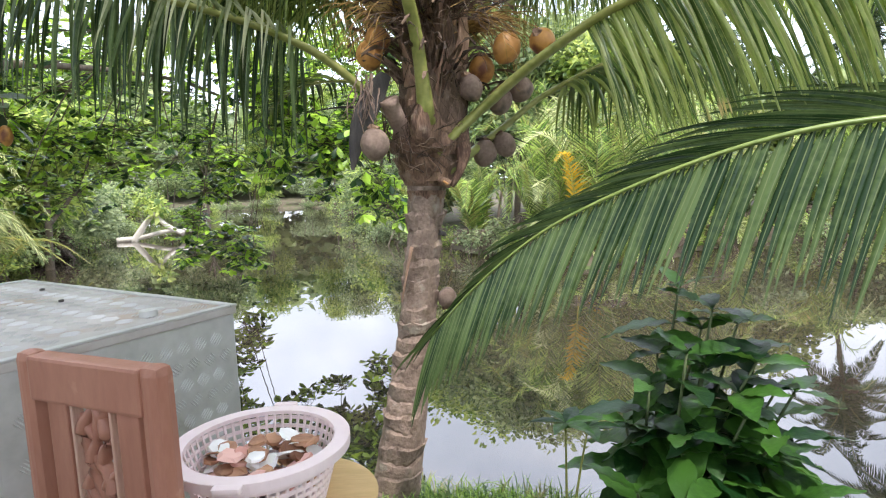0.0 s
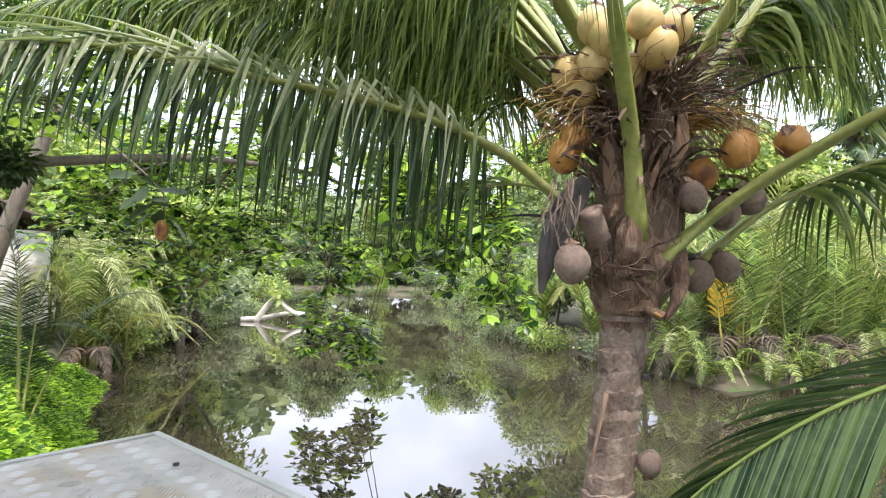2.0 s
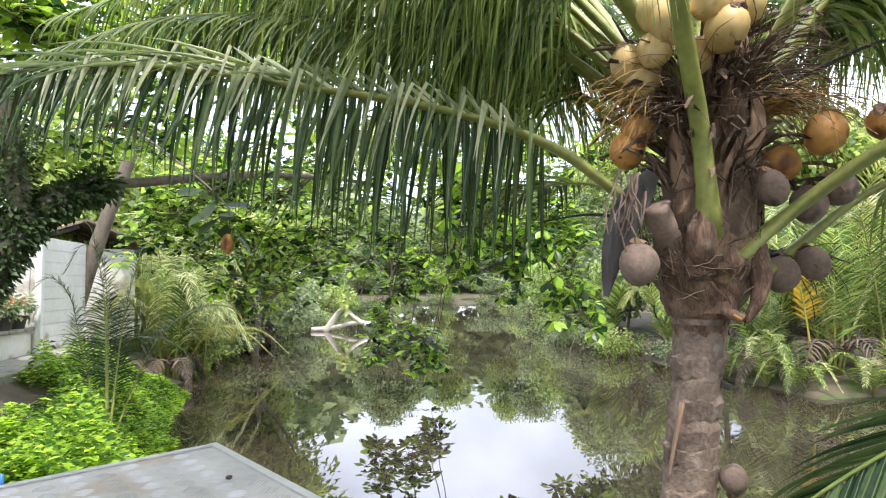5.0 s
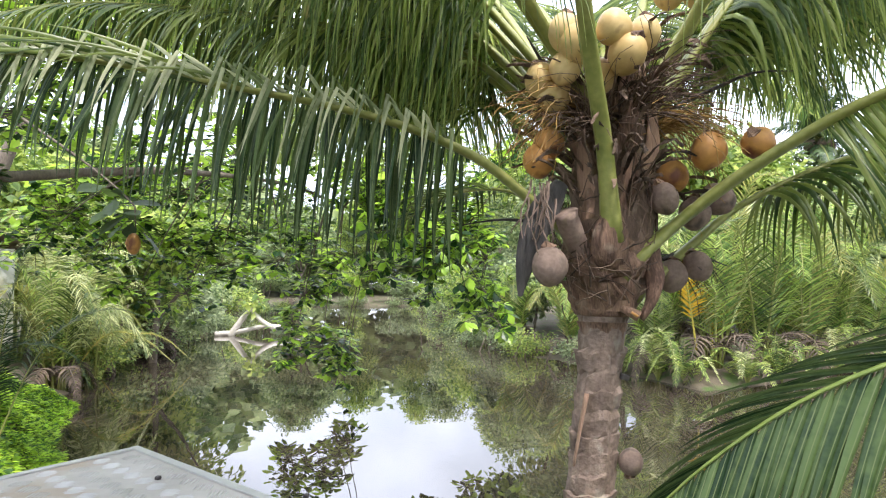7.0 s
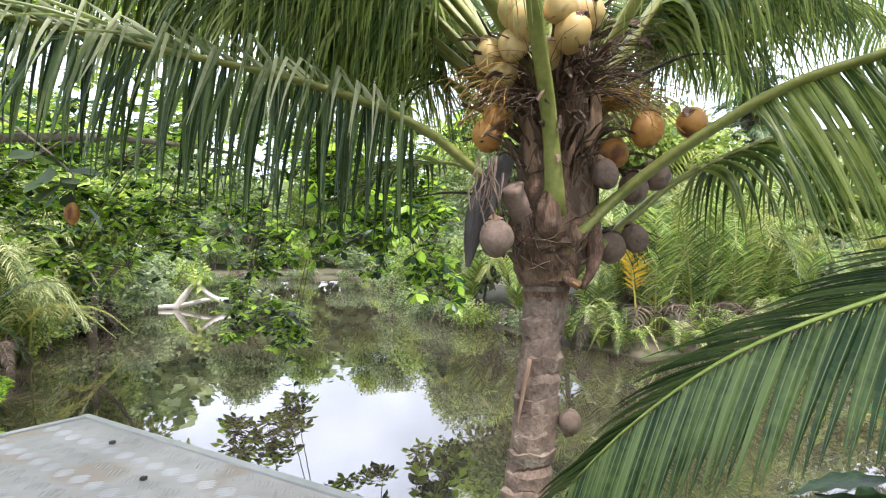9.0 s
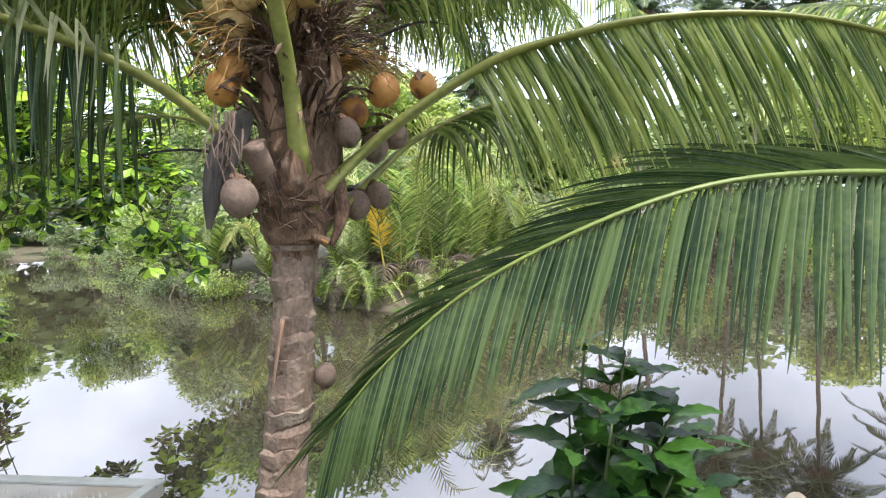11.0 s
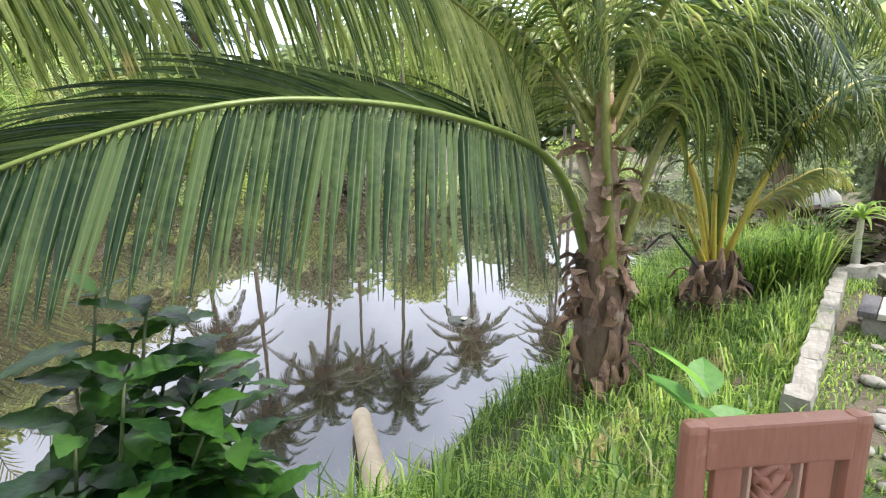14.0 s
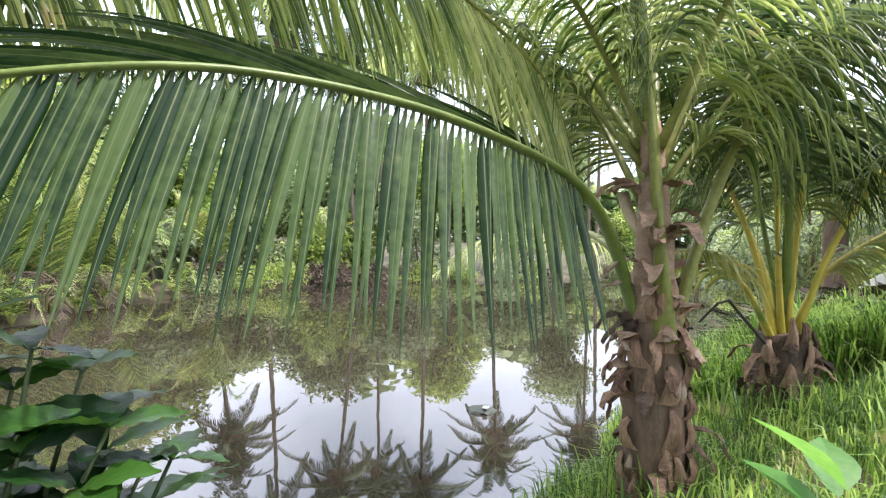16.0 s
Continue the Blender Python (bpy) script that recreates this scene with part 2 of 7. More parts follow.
M_BLUE = material("blue_paint", (0.07, 0.20, 0.33), (0.14, 0.32, 0.46), 0.5, 5.0, 0.1)
M_WHITE = material("white_paint", (0.70, 0.70, 0.68), (0.82, 0.82, 0.80), 0.5, 5.0, 0.05)
M_ROOF = material("old_roof_tile", (0.16, 0.11, 0.09), (0.32, 0.24, 0.19), 0.85, 3.0, 0.5, spread=0.4)
M_SOIL_POT = material("dark_glazed_pot", (0.035, 0.032, 0.03), (0.10, 0.085, 0.075), 0.6, 8.0, 0.2)
M_RED = material("red_flower", (0.50, 0.04, 0.03), (0.70, 0.10, 0.05), 0.5, 8.0, 0.0, spread=0.4)
M_DRIFT = material("bleached_wood", (0.40, 0.36, 0.31), (0.66, 0.62, 0.55), 0.85, 6.0, 0.5, stretch=(1, 1, 1))
M_BAMBOO = material("pale_bamboo", (0.48, 0.36, 0.24), (0.68, 0.55, 0.40), 0.55, 5.0, 0.2)
M_BLUEPIPE = material("blue_pipe_plastic", (0.03, 0.14, 0.38), (0.05, 0.22, 0.50), 0.45, 5.0, 0.0)
M_GLASS_DARK = material("dim_window_glass", (0.03, 0.035, 0.035), (0.06, 0.065, 0.06), 0.12, 2.0, 0.0)
M_FLOAT = material("dark_float", (0.02, 0.025, 0.02), (0.06, 0.07, 0.05), 0.5, 5.0, 0.1)


def water_material():
    m = bpy.data.materials.new("river_water")
    m.use_nodes = True
    n, l = m.node_tree.nodes, m.node_tree.links
    b = n["Principled BSDF"]
    co = n.new("ShaderNodeTexCoord")
    t = n.new("ShaderNodeTexNoise")
    t.inputs["Scale"].default_value, t.inputs["Detail"].default_value = 0.25, 3.0
    l.new(co.outputs["Object"], t.inputs["Vector"])
    mix = n.new("ShaderNodeMix")
    mix.data_type = "RGBA"
    mix.inputs[6].default_value, mix.inputs[7].default_value = (0.032, 0.026, 0.018, 1), (0.052, 0.043, 0.031, 1)
    l.new(t.outputs["Fac"], mix.inputs["Factor"])
    l.new(mix.outputs[2], b.inputs["Base Color"])
    b.inputs["Roughness"].default_value, b.inputs["IOR"].default_value = 0.0, 2.3
    mp = n.new("ShaderNodeMapping")
    mp.inputs["Scale"].default_value = (1.0, 1.0, 1.0)
    l.new(co.outputs["Object"], mp.inputs["Vector"])
    a, c = n.new("ShaderNodeTexNoise"), n.new("ShaderNodeTexNoise")
    a.inputs["Scale"].default_value, a.inputs["Detail"].default_value = 1.1, 2.0
    c.inputs["Scale"].default_value, c.inputs["Detail"].default_value = 6.0, 2.0
    for s in (a, c):
        l.new(mp.outputs["Vector"], s.inputs["Vector"])
    k = n.new("ShaderNodeMath")
    k.operation = "MULTIPLY_ADD"
    k.inputs[1].default_value = 0.03
    l.new(c.outputs["Fac"], k.inputs[0])
    l.new(a.outputs["Fac"], k.inputs[2])
    bp = n.new("ShaderNodeBump")
    bp.inputs["Strength"].default_value, bp.inputs["Distance"].default_value = 0.10, 0.02
    l.new(k.outputs[0], bp.inputs["Height"])
    l.new(bp.outputs["Normal"], b.inputs["Normal"])
    return m


M_WATER = water_material()


# ---- building blocks ----
def mesh_object(name, verts, faces, mat, parent=None, label="", smooth=False):
    me = bpy.data.meshes.new(name)
    me.from_pydata([tuple(v) for v in verts], [], faces)
    me.materials.append(mat)
    if smooth:
        me.polygons.foreach_set("use_smooth", [True] * len(me.polygons))
    ob = new(name, me)
    if parent is not None:
        ob.parent = parent
    if label:
        ob["label"] = label
    return ob


def fast_object(name, verts, faces, mat, parent=None, label="", ribbed=False):
    """As mesh_object, for large arrays: verts (n, 3), faces (m, 3 or 4). ribbed: three points across, the middle one on the leaf's rib."""
    verts, faces = np.ascontiguousarray(verts, dtype=np.float32), np.ascontiguousarray(faces, dtype=np.int32)
    me = bpy.data.meshes.new(name)
    me.vertices.add(len(verts))
    me.vertices.foreach_set("co", verts.ravel())
    me.loops.add(faces.size)
    me.loops.foreach_set("vertex_index", faces.ravel())
    me.polygons.add(len(faces))
    me.polygons.foreach_set("loop_start", np.arange(0, faces.size, faces.shape[1], dtype=np.int32))
    me.update(calc_edges=True)
    me.materials.append(mat)
    if ribbed:
        me.attributes.new("rib", "FLOAT", "POINT").data.foreach_set("value", np.tile(np.array([0, 1, 0], np.float32), len(verts) // 3))
    ob = new(name, me)
    if parent is not None:
        ob.parent = parent
    if label:
        ob["label"] = label
    return ob


def units(a):
    return a / (np.linalg.norm(a, axis=-1, keepdims=True) + 1e-9)


def leaf_field(tv, tf, places, ways, rolls, sizes):
    """Many copies of one leaf shape (tv, tf): points (n*k, 3) and faces."""
    tv, places = np.array(tv, float), np.asarray(places, float)
    d = units(np.asarray(ways, float))
    s = np.stack([-d[:, 1], d[:, 0], np.zeros(len(d))], 1) + 1e-6
    s = units(s)
    u = np.cross(d, s)
    c, w = np.cos(rolls)[:, None], np.sin(rolls)[:, None]
    s, u = s * c + u * w, u * c - s * w
    v = tv[None, :, 0:1] * d[:, None] + tv[None, :, 1:2] * s[:, None] + tv[None, :, 2:3] * u[:, None]
    v = places[:, None] + v * np.asarray(sizes)[:, None, None]
    f = np.array(tf)[None] + (np.arange(len(d)) * len(tv))[:, None, None]
    return v.reshape(-1, 3), f.reshape(-1, f.shape[-1])


def strip_field(base, way, normal, length, width, droop, kink, segs=6, fold=0.85, tip=0.05):
    """Many narrow folded leaflets at once, each bending under its weight: (n, rows, 3) points and one leaflet's faces."""
    p, d, nrm = base.copy(), units(way), normal.copy()
    rows = []
    step = (length / segs)[:, None]
    for i in range(segs + 1):
        s = i / segs
        side = units(np.cross(d, nrm))
        nn = units(np.cross(side, d))
        w = (width * (0.5 + 0.5 * min(1, s * 5)) * (1 - max(0, (s - 0.25) / 0.75) ** 1.15 * (1 - tip)) * 0.5)[:, None]
        rows += [p - side * w - nn * w * fold, p.copy(), p + side * w - nn * w * fold]
        p = p + d * step
        d = units(d + np.array([0, 0, -1.0]) * (droop * (0.5 + s) / segs)[:, None] + (kink * s / segs)[:, None] * side)
        nrm = nn
    faces = []
    for i in range(segs):
        a = 3 * i
        faces += [(a, a + 1, a + 4, a + 3), (a + 1, a + 2, a + 5, a + 4)]
    return np.stack(rows, 1), np.array(faces)


def part(name, bm, mat, parent=None, label="", smooth=False):
    me = bpy.data.meshes.new(name)
    bm.to_mesh(me)
    bm.free()
    me.materials.append(mat)
    if smooth:
        me.polygons.foreach_set("use_smooth", [True] * len(me.polygons))
    ob = new(name, me)
    if parent is not None:
        ob.parent = parent
    if label:
        ob["label"] = label
    return ob


def thing(name, place, label, category, group="", kind="", turn=0.0):
    e = new(name)
    e.empty_display_size = 0.1
    e.matrix_basis = pose(*place, 0, 0, turn)
    return tagged(e, label, category, group, kind)


def add_box(bm, size, m, bevel=0.0):
    g = bmesh.ops.create_cube(bm, size=1.0, matrix=m @ Matrix.Diagonal((*size, 1)))
    if bevel:
        es = list({e for v in g["verts"] for e in v.link_edges})
        bmesh.ops.bevel(bm, geom=es, offset=bevel, segments=2, affect="EDGES", profile=0.6)


def box_part(name, size, place, mat, parent, bevel=0.004, turn=(0, 0, 0), label=""):
    bm = bmesh.new()
    add_box(bm, size, pose(*place, *turn), bevel)
    return part(name, bm, mat, parent, label)


def smooth_curve(pts, n):
    """n points along a Catmull-Rom curve through pts, evenly spaced."""
    p = np.array(pts, float)
    p = np.vstack([2 * p[0] - p[1], p, 2 * p[-1] - p[-2]])
    out = []
    for i in range(1, len(p) - 2):
        for s in np.linspace(0, 1, 16, endpoint=False):
            a, b, c, d = p[i - 1], p[i], p[i + 1], p[i + 2]
            out.append(0.5 * (2 * b + (c - a) * s + (2 * a - 5 * b + 4 * c - d) * s * s + (3 * b - a - 3 * c + d) * s**3))
    out.append(p[-2])
    out = np.array(out)
    seg = np.r_[0, np.cumsum(np.linalg.norm(np.diff(out, axis=0), axis=1))]
    want = np.linspace(0, seg[-1], n)
    return np.stack([np.interp(want, seg, out[:, k]) for k in range(3)], 1), seg[-1]


def unit(v):
    return v / (np.linalg.norm(v) + 1e-9)


def tube_data(pts, radii, sides=8, flat=1.0, jitter=0.0, rng=None):
    pts = np.array(pts, float)
    verts, faces = [], []
    up = np.array([0.0, 0.0, 1.0])
    for i, p in enumerate(pts):
        t = unit(pts[min(i + 1, len(pts) - 1)] - pts[max(i - 1, 0)])
        a = np.cross(t, up)
        a = unit(a) if np.linalg.norm(a) > 0.05 else unit(np.cross(t, (0, 1, 0)))
        b = np.cross(a, t)
        for k in range(sides):
            w = 2 * math.pi * k / sides
            r = radii[i] * (1 + (rng.uniform(-jitter, jitter) if jitter else 0))
            verts.append(p + a * math.cos(w) * r + b * math.sin(w) * r * flat)
    for i in range(len(pts) - 1):
        for k in range(sides):
            k2 = (k + 1) % sides
            faces.append((i * sides + k, i * sides + k2, (i + 1) * sides + k2, (i + 1) * sides + k))
    faces.append(tuple(range(sides))[::-1])
    faces.append(tuple(range((len(pts) - 1) * sides, len(pts) * sides)))
    return verts, faces


def tube(name, pts, r0, r1, mat, parent=None, n=12, sides=8, flat=1.0, label="", jitter=0.0, seed=1):
    c, _ = smooth_curve(pts, n)
    rng = random.Random(seed)
    v, f = tube_data(c, np.linspace(r0, r1, n), sides, flat, jitter, rng)
    return mesh_object(name, v, f, mat, parent, label, smooth=True)


def strip_leaf(base, way, normal, length, width, droop, segs=6, fold=0.35, tip=0.15, kink=0.0):
    """A narrow folded leaflet that bends under its weight: three rows of points."""
    p, d = np.array(base, float), unit(np.array(way, float))
    verts, faces = [], []
    step = length / segs
    nrm = np.array(normal, float)
    for i in range(segs + 1):
        s = i / segs
        side = unit(np.cross(d, nrm))
        nn = unit(np.cross(side, d))
        w = width * (0.45 + 0.55 * min(1, s * 5)) * (1 - max(0, (s - 0.35) / 0.65) ** 1.6 * (1 - tip)) * 0.5
        verts += [p - side * w - nn * w * fold, p.copy(), p + side * w - nn * w * fold]
        p = p + d * step
        d = unit(d + np.array([0, 0, -1.0]) * droop * (0.5 + s) / segs + kink * side * s / segs)
        nrm = nn
    for i in range(segs):
        a = 3 * i
        faces += [(a, a + 1, a + 4, a + 3), (a + 1, a + 2, a + 5, a + 4)]
    return verts, faces


def merge(items):
    verts, faces, off = [], [], 0
    for v, f in items:
        verts += v
        faces += [tuple(i + off for i in q) for q in f]
        off += len(v)
    return verts, faces


def frond(parent, pts, r0=0.03, r1=0.005, start=0.25, n=56, length=0.75, width=0.042, droop=2.2, lift=0.2, forward=0.45, roll=(0, 0), leaf=None, rib=None,
          single=False, seed=1, label="", segs=6, miss=0.03, sides=8, name="frond", rows=40, flat_base=0.6, hang=0.0, low=0, wild=0.14):
    """One feather leaf: a midrib through pts with two rows of leaflets. single: each leaflet is an object of its own."""
    rng = random.Random(seed)
    c, total = smooth_curve(pts, rows)
    radii = r1 + (r0 - r1) * (1 - np.linspace(0, 1, rows)) ** 1.1
    radii[:3] *= np.array([1.3, 1.15, 1.05])[: min(3, rows)]
    v, f = tube_data(c, radii, sides, flat_base)
    rib_ob = mesh_object(name, v, f, rib or M_RACHIS, parent, label, smooth=True)
    rs = np.random.RandomState(seed)
    at = np.clip(start + (0.995 - start) * (np.arange(n) + rs.uniform(-0.25, 0.25, n)) / (n - 1), start, 0.999)
    x = at * (rows - 1)
    k = np.minimum(x.astype(int), rows - 2)
    p = c[k] + (c[k + 1] - c[k]) * (x - k)[:, None]
    t = units(c[np.minimum(k + 2, rows - 1)] - c[np.maximum(k - 1, 0)])
    side = np.stack([t[:, 1], -t[:, 0], np.zeros(n)], 1)
    side = np.where(np.linalg.norm(side, axis=1, keepdims=True) > 0.1, units(side), np.array([[1.0, 0, 0]]))
    up = np.cross(side, t)
    u = (at - start) / (1 - start)
    ang = np.radians(roll[0] + (roll[1] - roll[0]) * u)[:, None]
    side, up = side * np.cos(ang) + up * np.sin(ang), up * np.cos(ang) - side * np.sin(ang)
    size = length * (0.62 + 0.38 * np.sin(math.pi * np.minimum(1, u * 1.6 + 0.12))) * (1 - 0.55 * np.maximum(0, u - 0.55) / 0.45)
    down = np.array([[0, 0, -1.0]])
    vs = []
    for sg in (-1, 1):
        keep = rs.random_sample(n) > miss
        above = low and sg != low
        fw = (forward + (0.25 if above else 0.0) + (0.35 if low else 0.75) * u * u + rs.uniform(-wild, wild, n))[:, None]
        hg, dr = (hang * 0.25, droop * 0.45) if above else (hang, droop)
        way = side * sg * (0.62 if above else 1.0) + t * fw + up * (lift + rs.uniform(-wild, wild, n))[:, None] + down * (hg + rs.uniform(-0.05, 0.05, n) * (1 + hg))[:, None]
        pts_v, fs = strip_field(p + side * sg * (radii[k] * 0.7)[:, None], way, up, size * (0.86 if above else 1.0) * rs.uniform(0.88, 1.08, n), width * rs.uniform(0.85, 1.1, n) * (1 - 0.4 * u * u),
                                dr * rs.uniform(1 - 3 * wild, 1 + 3 * wild, n), rs.uniform(-4 * wild, 4 * wild, n), segs)
        vs.append(pts_v[keep])
    vs = np.concatenate(vs)
    lm = leaf or M_LEAFLET
    if single:
        for one in vs:
            fast_object("leaflet", one, fs, lm, rib_ob, ribbed=True)
    else:
        allf = fs[None] + (np.arange(len(vs)) * vs.shape[1])[:, None, None]
        fast_object("foliage", vs.reshape(-1, 3), allf.reshape(-1, 4), lm, rib_ob)["kind"] = "stuff"
    return rib_ob


def leaf_row(rib_ob, c, sg, n, length, width, way0, way1, droop, mat, seed, start=0.2, end=0.995, wild=0.06, crease=None, fold=0.55, segs=8, miss=0.0, single=True, twist=0.3, stub=0.55, taper=0.4):
    """One row of leaflets along the midrib points c. way0, way1: (along, out, up) at the foot and at the tip of the leaf.
    crease: (where, how sharp) a leaflet breaks over and hangs. stub: how narrow a leaflet is where it leaves the midrib."""
    rs = np.random.RandomState(seed)
    rows = len(c)
    at = np.clip(start + (end - start) * (np.arange(n) + rs.uniform(-0.12, 0.12, n)) / (n - 1), start, 0.999)
    x = at * (rows - 1)
    k = np.minimum(x.astype(int), rows - 2)
    p = c[k] + (c[k + 1] - c[k]) * (x - k)[:, None]
    t = units(c[np.minimum(k + 2, rows - 1)] - c[np.maximum(k - 1, 0)])
    side = units(np.stack([t[:, 1], -t[:, 0], np.zeros(n)], 1)) * sg
    u = ((at - start) / (1 - start))[:, None]
    z = np.array([[0, 0, 1.0]])
    a, b = np.array(way0)[None], np.array(way1)[None]
    w = a + (b - a) * u + rs.uniform(-wild, wild, (n, 3))
    d = units(t * w[:, 0:1] + side * w[:, 1:2] + z * w[:, 2:3])
    nrm = side + z * 0.35 + t * rs.uniform(-twist, twist, n)[:, None]
    u = u[:, 0]
    L = length * (0.70 + 0.30 * np.sin(math.pi * np.minimum(1, u * 1.5 + 0.15))) * (1 - taper * np.maximum(0, u - 0.6) / 0.4) * rs.uniform(0.92, 1.06, n)
    W = width * rs.uniform(0.88, 1.1, n) * (1 - 0.35 * u * u)
    bend = droop * rs.uniform(1 - 2 * wild, 1 + 2 * wild, n)
    curl = rs.uniform(-3 * wild, 3 * wild, n)
    if crease:
        where, sharp = crease[0] * rs.uniform(0.6, 1.5, n), crease[1] * rs.uniform(0.6, 1.3, n)
    pts = []
    for i in range(segs + 1):
        s = i / segs
        across = units(np.cross(d, nrm))
        nn = units(np.cross(across, d))
        h = (W * (stub + (1 - stub) * min(1, s * 7)) * (1 - max(0, (s - 0.3) / 0.7) ** 1.4 * 0.93) * 0.5)[:, None]
        pts += [p - across * h - nn * h * fold, p.copy(), p + across * h - nn * h * fold]
        p = p + d * (L / segs)[:, None]
        pull = bend * (0.4 + s) / segs
        if crease:
            pull = pull + sharp * ((s <= where) & (where < s + 1 / segs))
        d = units(d - z * pull[:, None] + across * (curl * s / segs)[:, None])
        nrm = nn
    vs = np.stack(pts, 1)[rs.random_sample(n) >= miss]
    fs = np.array([q for i in range(segs) for q in ((3 * i, 3 * i + 1, 3 * i + 4, 3 * i + 3), (3 * i + 1, 3 * i + 2, 3 * i + 5, 3 * i + 4))])
    if single:
        for one in vs:
            fast_object("leaflet", one, fs, mat, rib_ob, ribbed=True)
    else:
        allf = fs[None] + (np.arange(len(vs)) * vs.shape[1])[:, None, None]
        fast_object("foliage", vs.reshape(-1, 3), allf.reshape(-1, 4), mat, rib_ob)["kind"] = "stuff"


def midrib(parent, pts, r0, r1, mat, label="", rows=48, flat=0.6, name="frond"):
    c, _ = smooth_curve(pts, rows)
    radii = r1 + (r0 - r1) * (1 - np.linspace(0, 1, rows)) ** 1.1
    radii[:3] *= np.array([1.3, 1.15, 1.05])
    v, f = tube_data(c, radii, 10, flat)
    return mesh_object(name, v, f, mat, parent, label, smooth=True), c


def arch(base, az, reach, rise, drop, n=7, bend=0.0):
    """Points of an arching midrib: from base towards az (degrees from +x), up by rise and down again by drop."""
    a = radians(az)
    out = []
    for i in range(n):
        s = i / (n - 1)
        r = reach * (s ** 1.15)
        z = rise * math.sin(min(1.0, s * 1.35) * math.pi / 2) - drop * max(0, s - 0.35) ** 2 / 0.4225
        aa = a + radians(bend) * s
        out.append((base[0] + r * math.cos(aa), base[1] + r * math.sin(aa), base[2] + z))
    return out


def blade(L, W, segs=3, bend=0.3, cup=0.15, wide=0.55):
    """A broad leaf along +x, lying in xy, with a midrib fold."""
    v, f = [], []
    for i in range(segs + 1):
        s = i / segs
        w = W * 0.5 * math.sin(math.pi * min(1, max(0.04, s)) ** (math.log(0.5) / math.log(wide))) if 0 < i < segs else W * 0.04
        z = -bend * L * s * s
        v += [(L * s, -w, z + cup * w), (L * s, 0, z), (L * s, w, z + cup * w)]
    for i in range(segs):
        a = 3 * i
        f += [(a, a + 3, a + 4, a + 1), (a + 1, a + 4, a + 5, a + 2)]
    return np.array(v), f


def placed(v, place, way, roll=0.0, scale=1.0):
    """Leaf points turned so that +x points along way."""
    d = unit(np.array(way, float))
    s = np.cross((0, 0, 1.0), d)
    s = unit(s) if np.linalg.norm(s) > 0.05 else np.array([0, 1.0, 0])
    u = np.cross(d, s)
    s, u = s * math.cos(roll) + u * math.sin(roll), u * math.cos(roll) - s * math.sin(roll)
    return [np.array(place) + scale * (a * d + b * s + c * u) for a, b, c in v]


def leaf_cloud(rng, blobs, count, size, segs=1, flat=0.5, wide=0.5):
    """Leaves scattered through ellipsoids (centre, radii), denser towards their skin."""
    rs = np.random.RandomState(rng.randrange(1 << 30))
    if segs == 1:
        tv, tf = [(0, 0, 0), (0.5, -0.28, 0.04), (1, 0, -0.15), (0.5, 0.28, 0.04)], [(0, 1, 2), (0, 2, 3)]
    else:
        tv, tf = blade(1.0, 0.45, segs, 0.2, 0.1, wide)
    cs, rr = np.array([b[0] for b in blobs], float), np.array([b[1] for b in blobs], float)
    vol = np.prod(rr, axis=1) ** 0.8
    pick = rs.choice(len(blobs), count, p=vol / vol.sum())
    d = units(rs.normal(size=(count, 3)))
    q = rs.random_sample(count) ** 0.45
    ph = cs[pick]
    lump = np.sin(d[:, 0] * 5 + ph[:, 0] * 3) * np.sin(d[:, 1] * 6 + ph[:, 1] * 2 + 1) + np.sin(d[:, 2] * 7 + ph[:, 2] * 5) * 0.6
    q = q * (1 + 0.22 * lump)
    p = ph + d * q[:, None] * rr[pick]
    way = d * np.array([1, 1, flat]) + rs.normal(size=(count, 3)) * np.array([0.6, 0.6, 0.5]) + np.array([0, 0, -0.2])
    return leaf_field(tv, tf, p, way, rs.uniform(-0.9, 0.9, count), size * rs.uniform(0.6, 1.3, count))


# ---- ground, water, sky-line ----
SHORE = np.array([(-6.6, 7.1), (-7.2, 8.0), (-8.5, 9.6), (-10.3, 11.9), (-12.7, 14.7), (-14.1, 17.8), (-15.6, 23), (-18, 31), (-22, 40), (-24, 62), (-12, 62),
                  (-6.5, 40), (-2.0, 22.0), (0.4, 19.2), (2.4, 16.0), (3.5, 14.4), (6, 15.6), (9.2, 18.2), (15.7, 18.9), (22.8, 16.9), (28, 13.2), (40, 8.5), (70, 0), (70, -14),
                  (40, -3), (25, 3.2), (14, 3.3), (8, 3.0), (5.9, 2.6), (4.6, 2.72), (3.9, 2.65), (3.2, 2.6), (2.7, 2.9), (2.0, 3.15), (1.2, 3.4), (0.4, 3.8),
                  (-0.5, 3.95), (-1.4, 3.8), (-2.6, 4.3), (-4.4, 5.6)])


def shore_distance(x, y):
    """Distance from the water's edge: positive on land, negative over the water."""
    x, y = np.asarray(x, float), np.asarray(y, float)
    a, b = SHORE, np.roll(SHORE, -1, axis=0)
    best, inside = np.full(x.shape, 1e9), np.zeros(x.shape, bool)
    for (x0, y0), (x1, y1) in zip(a, b):
        dx, dy = x1 - x0, y1 - y0
        s = np.clip(((x - x0) * dx + (y - y0) * dy) / (dx * dx + dy * dy), 0, 1)
        best = np.minimum(best, np.hypot(x - x0 - s * dx, y - y0 - s * dy))
        with np.errstate(divide="ignore", invalid="ignore"):
            inside ^= ((y0 > y) != (y1 > y)) & (x < (x1 - x0) * (y - y0) / (y1 - y0 + 1e-12) + x0)
    return np.where(inside, -best, best)


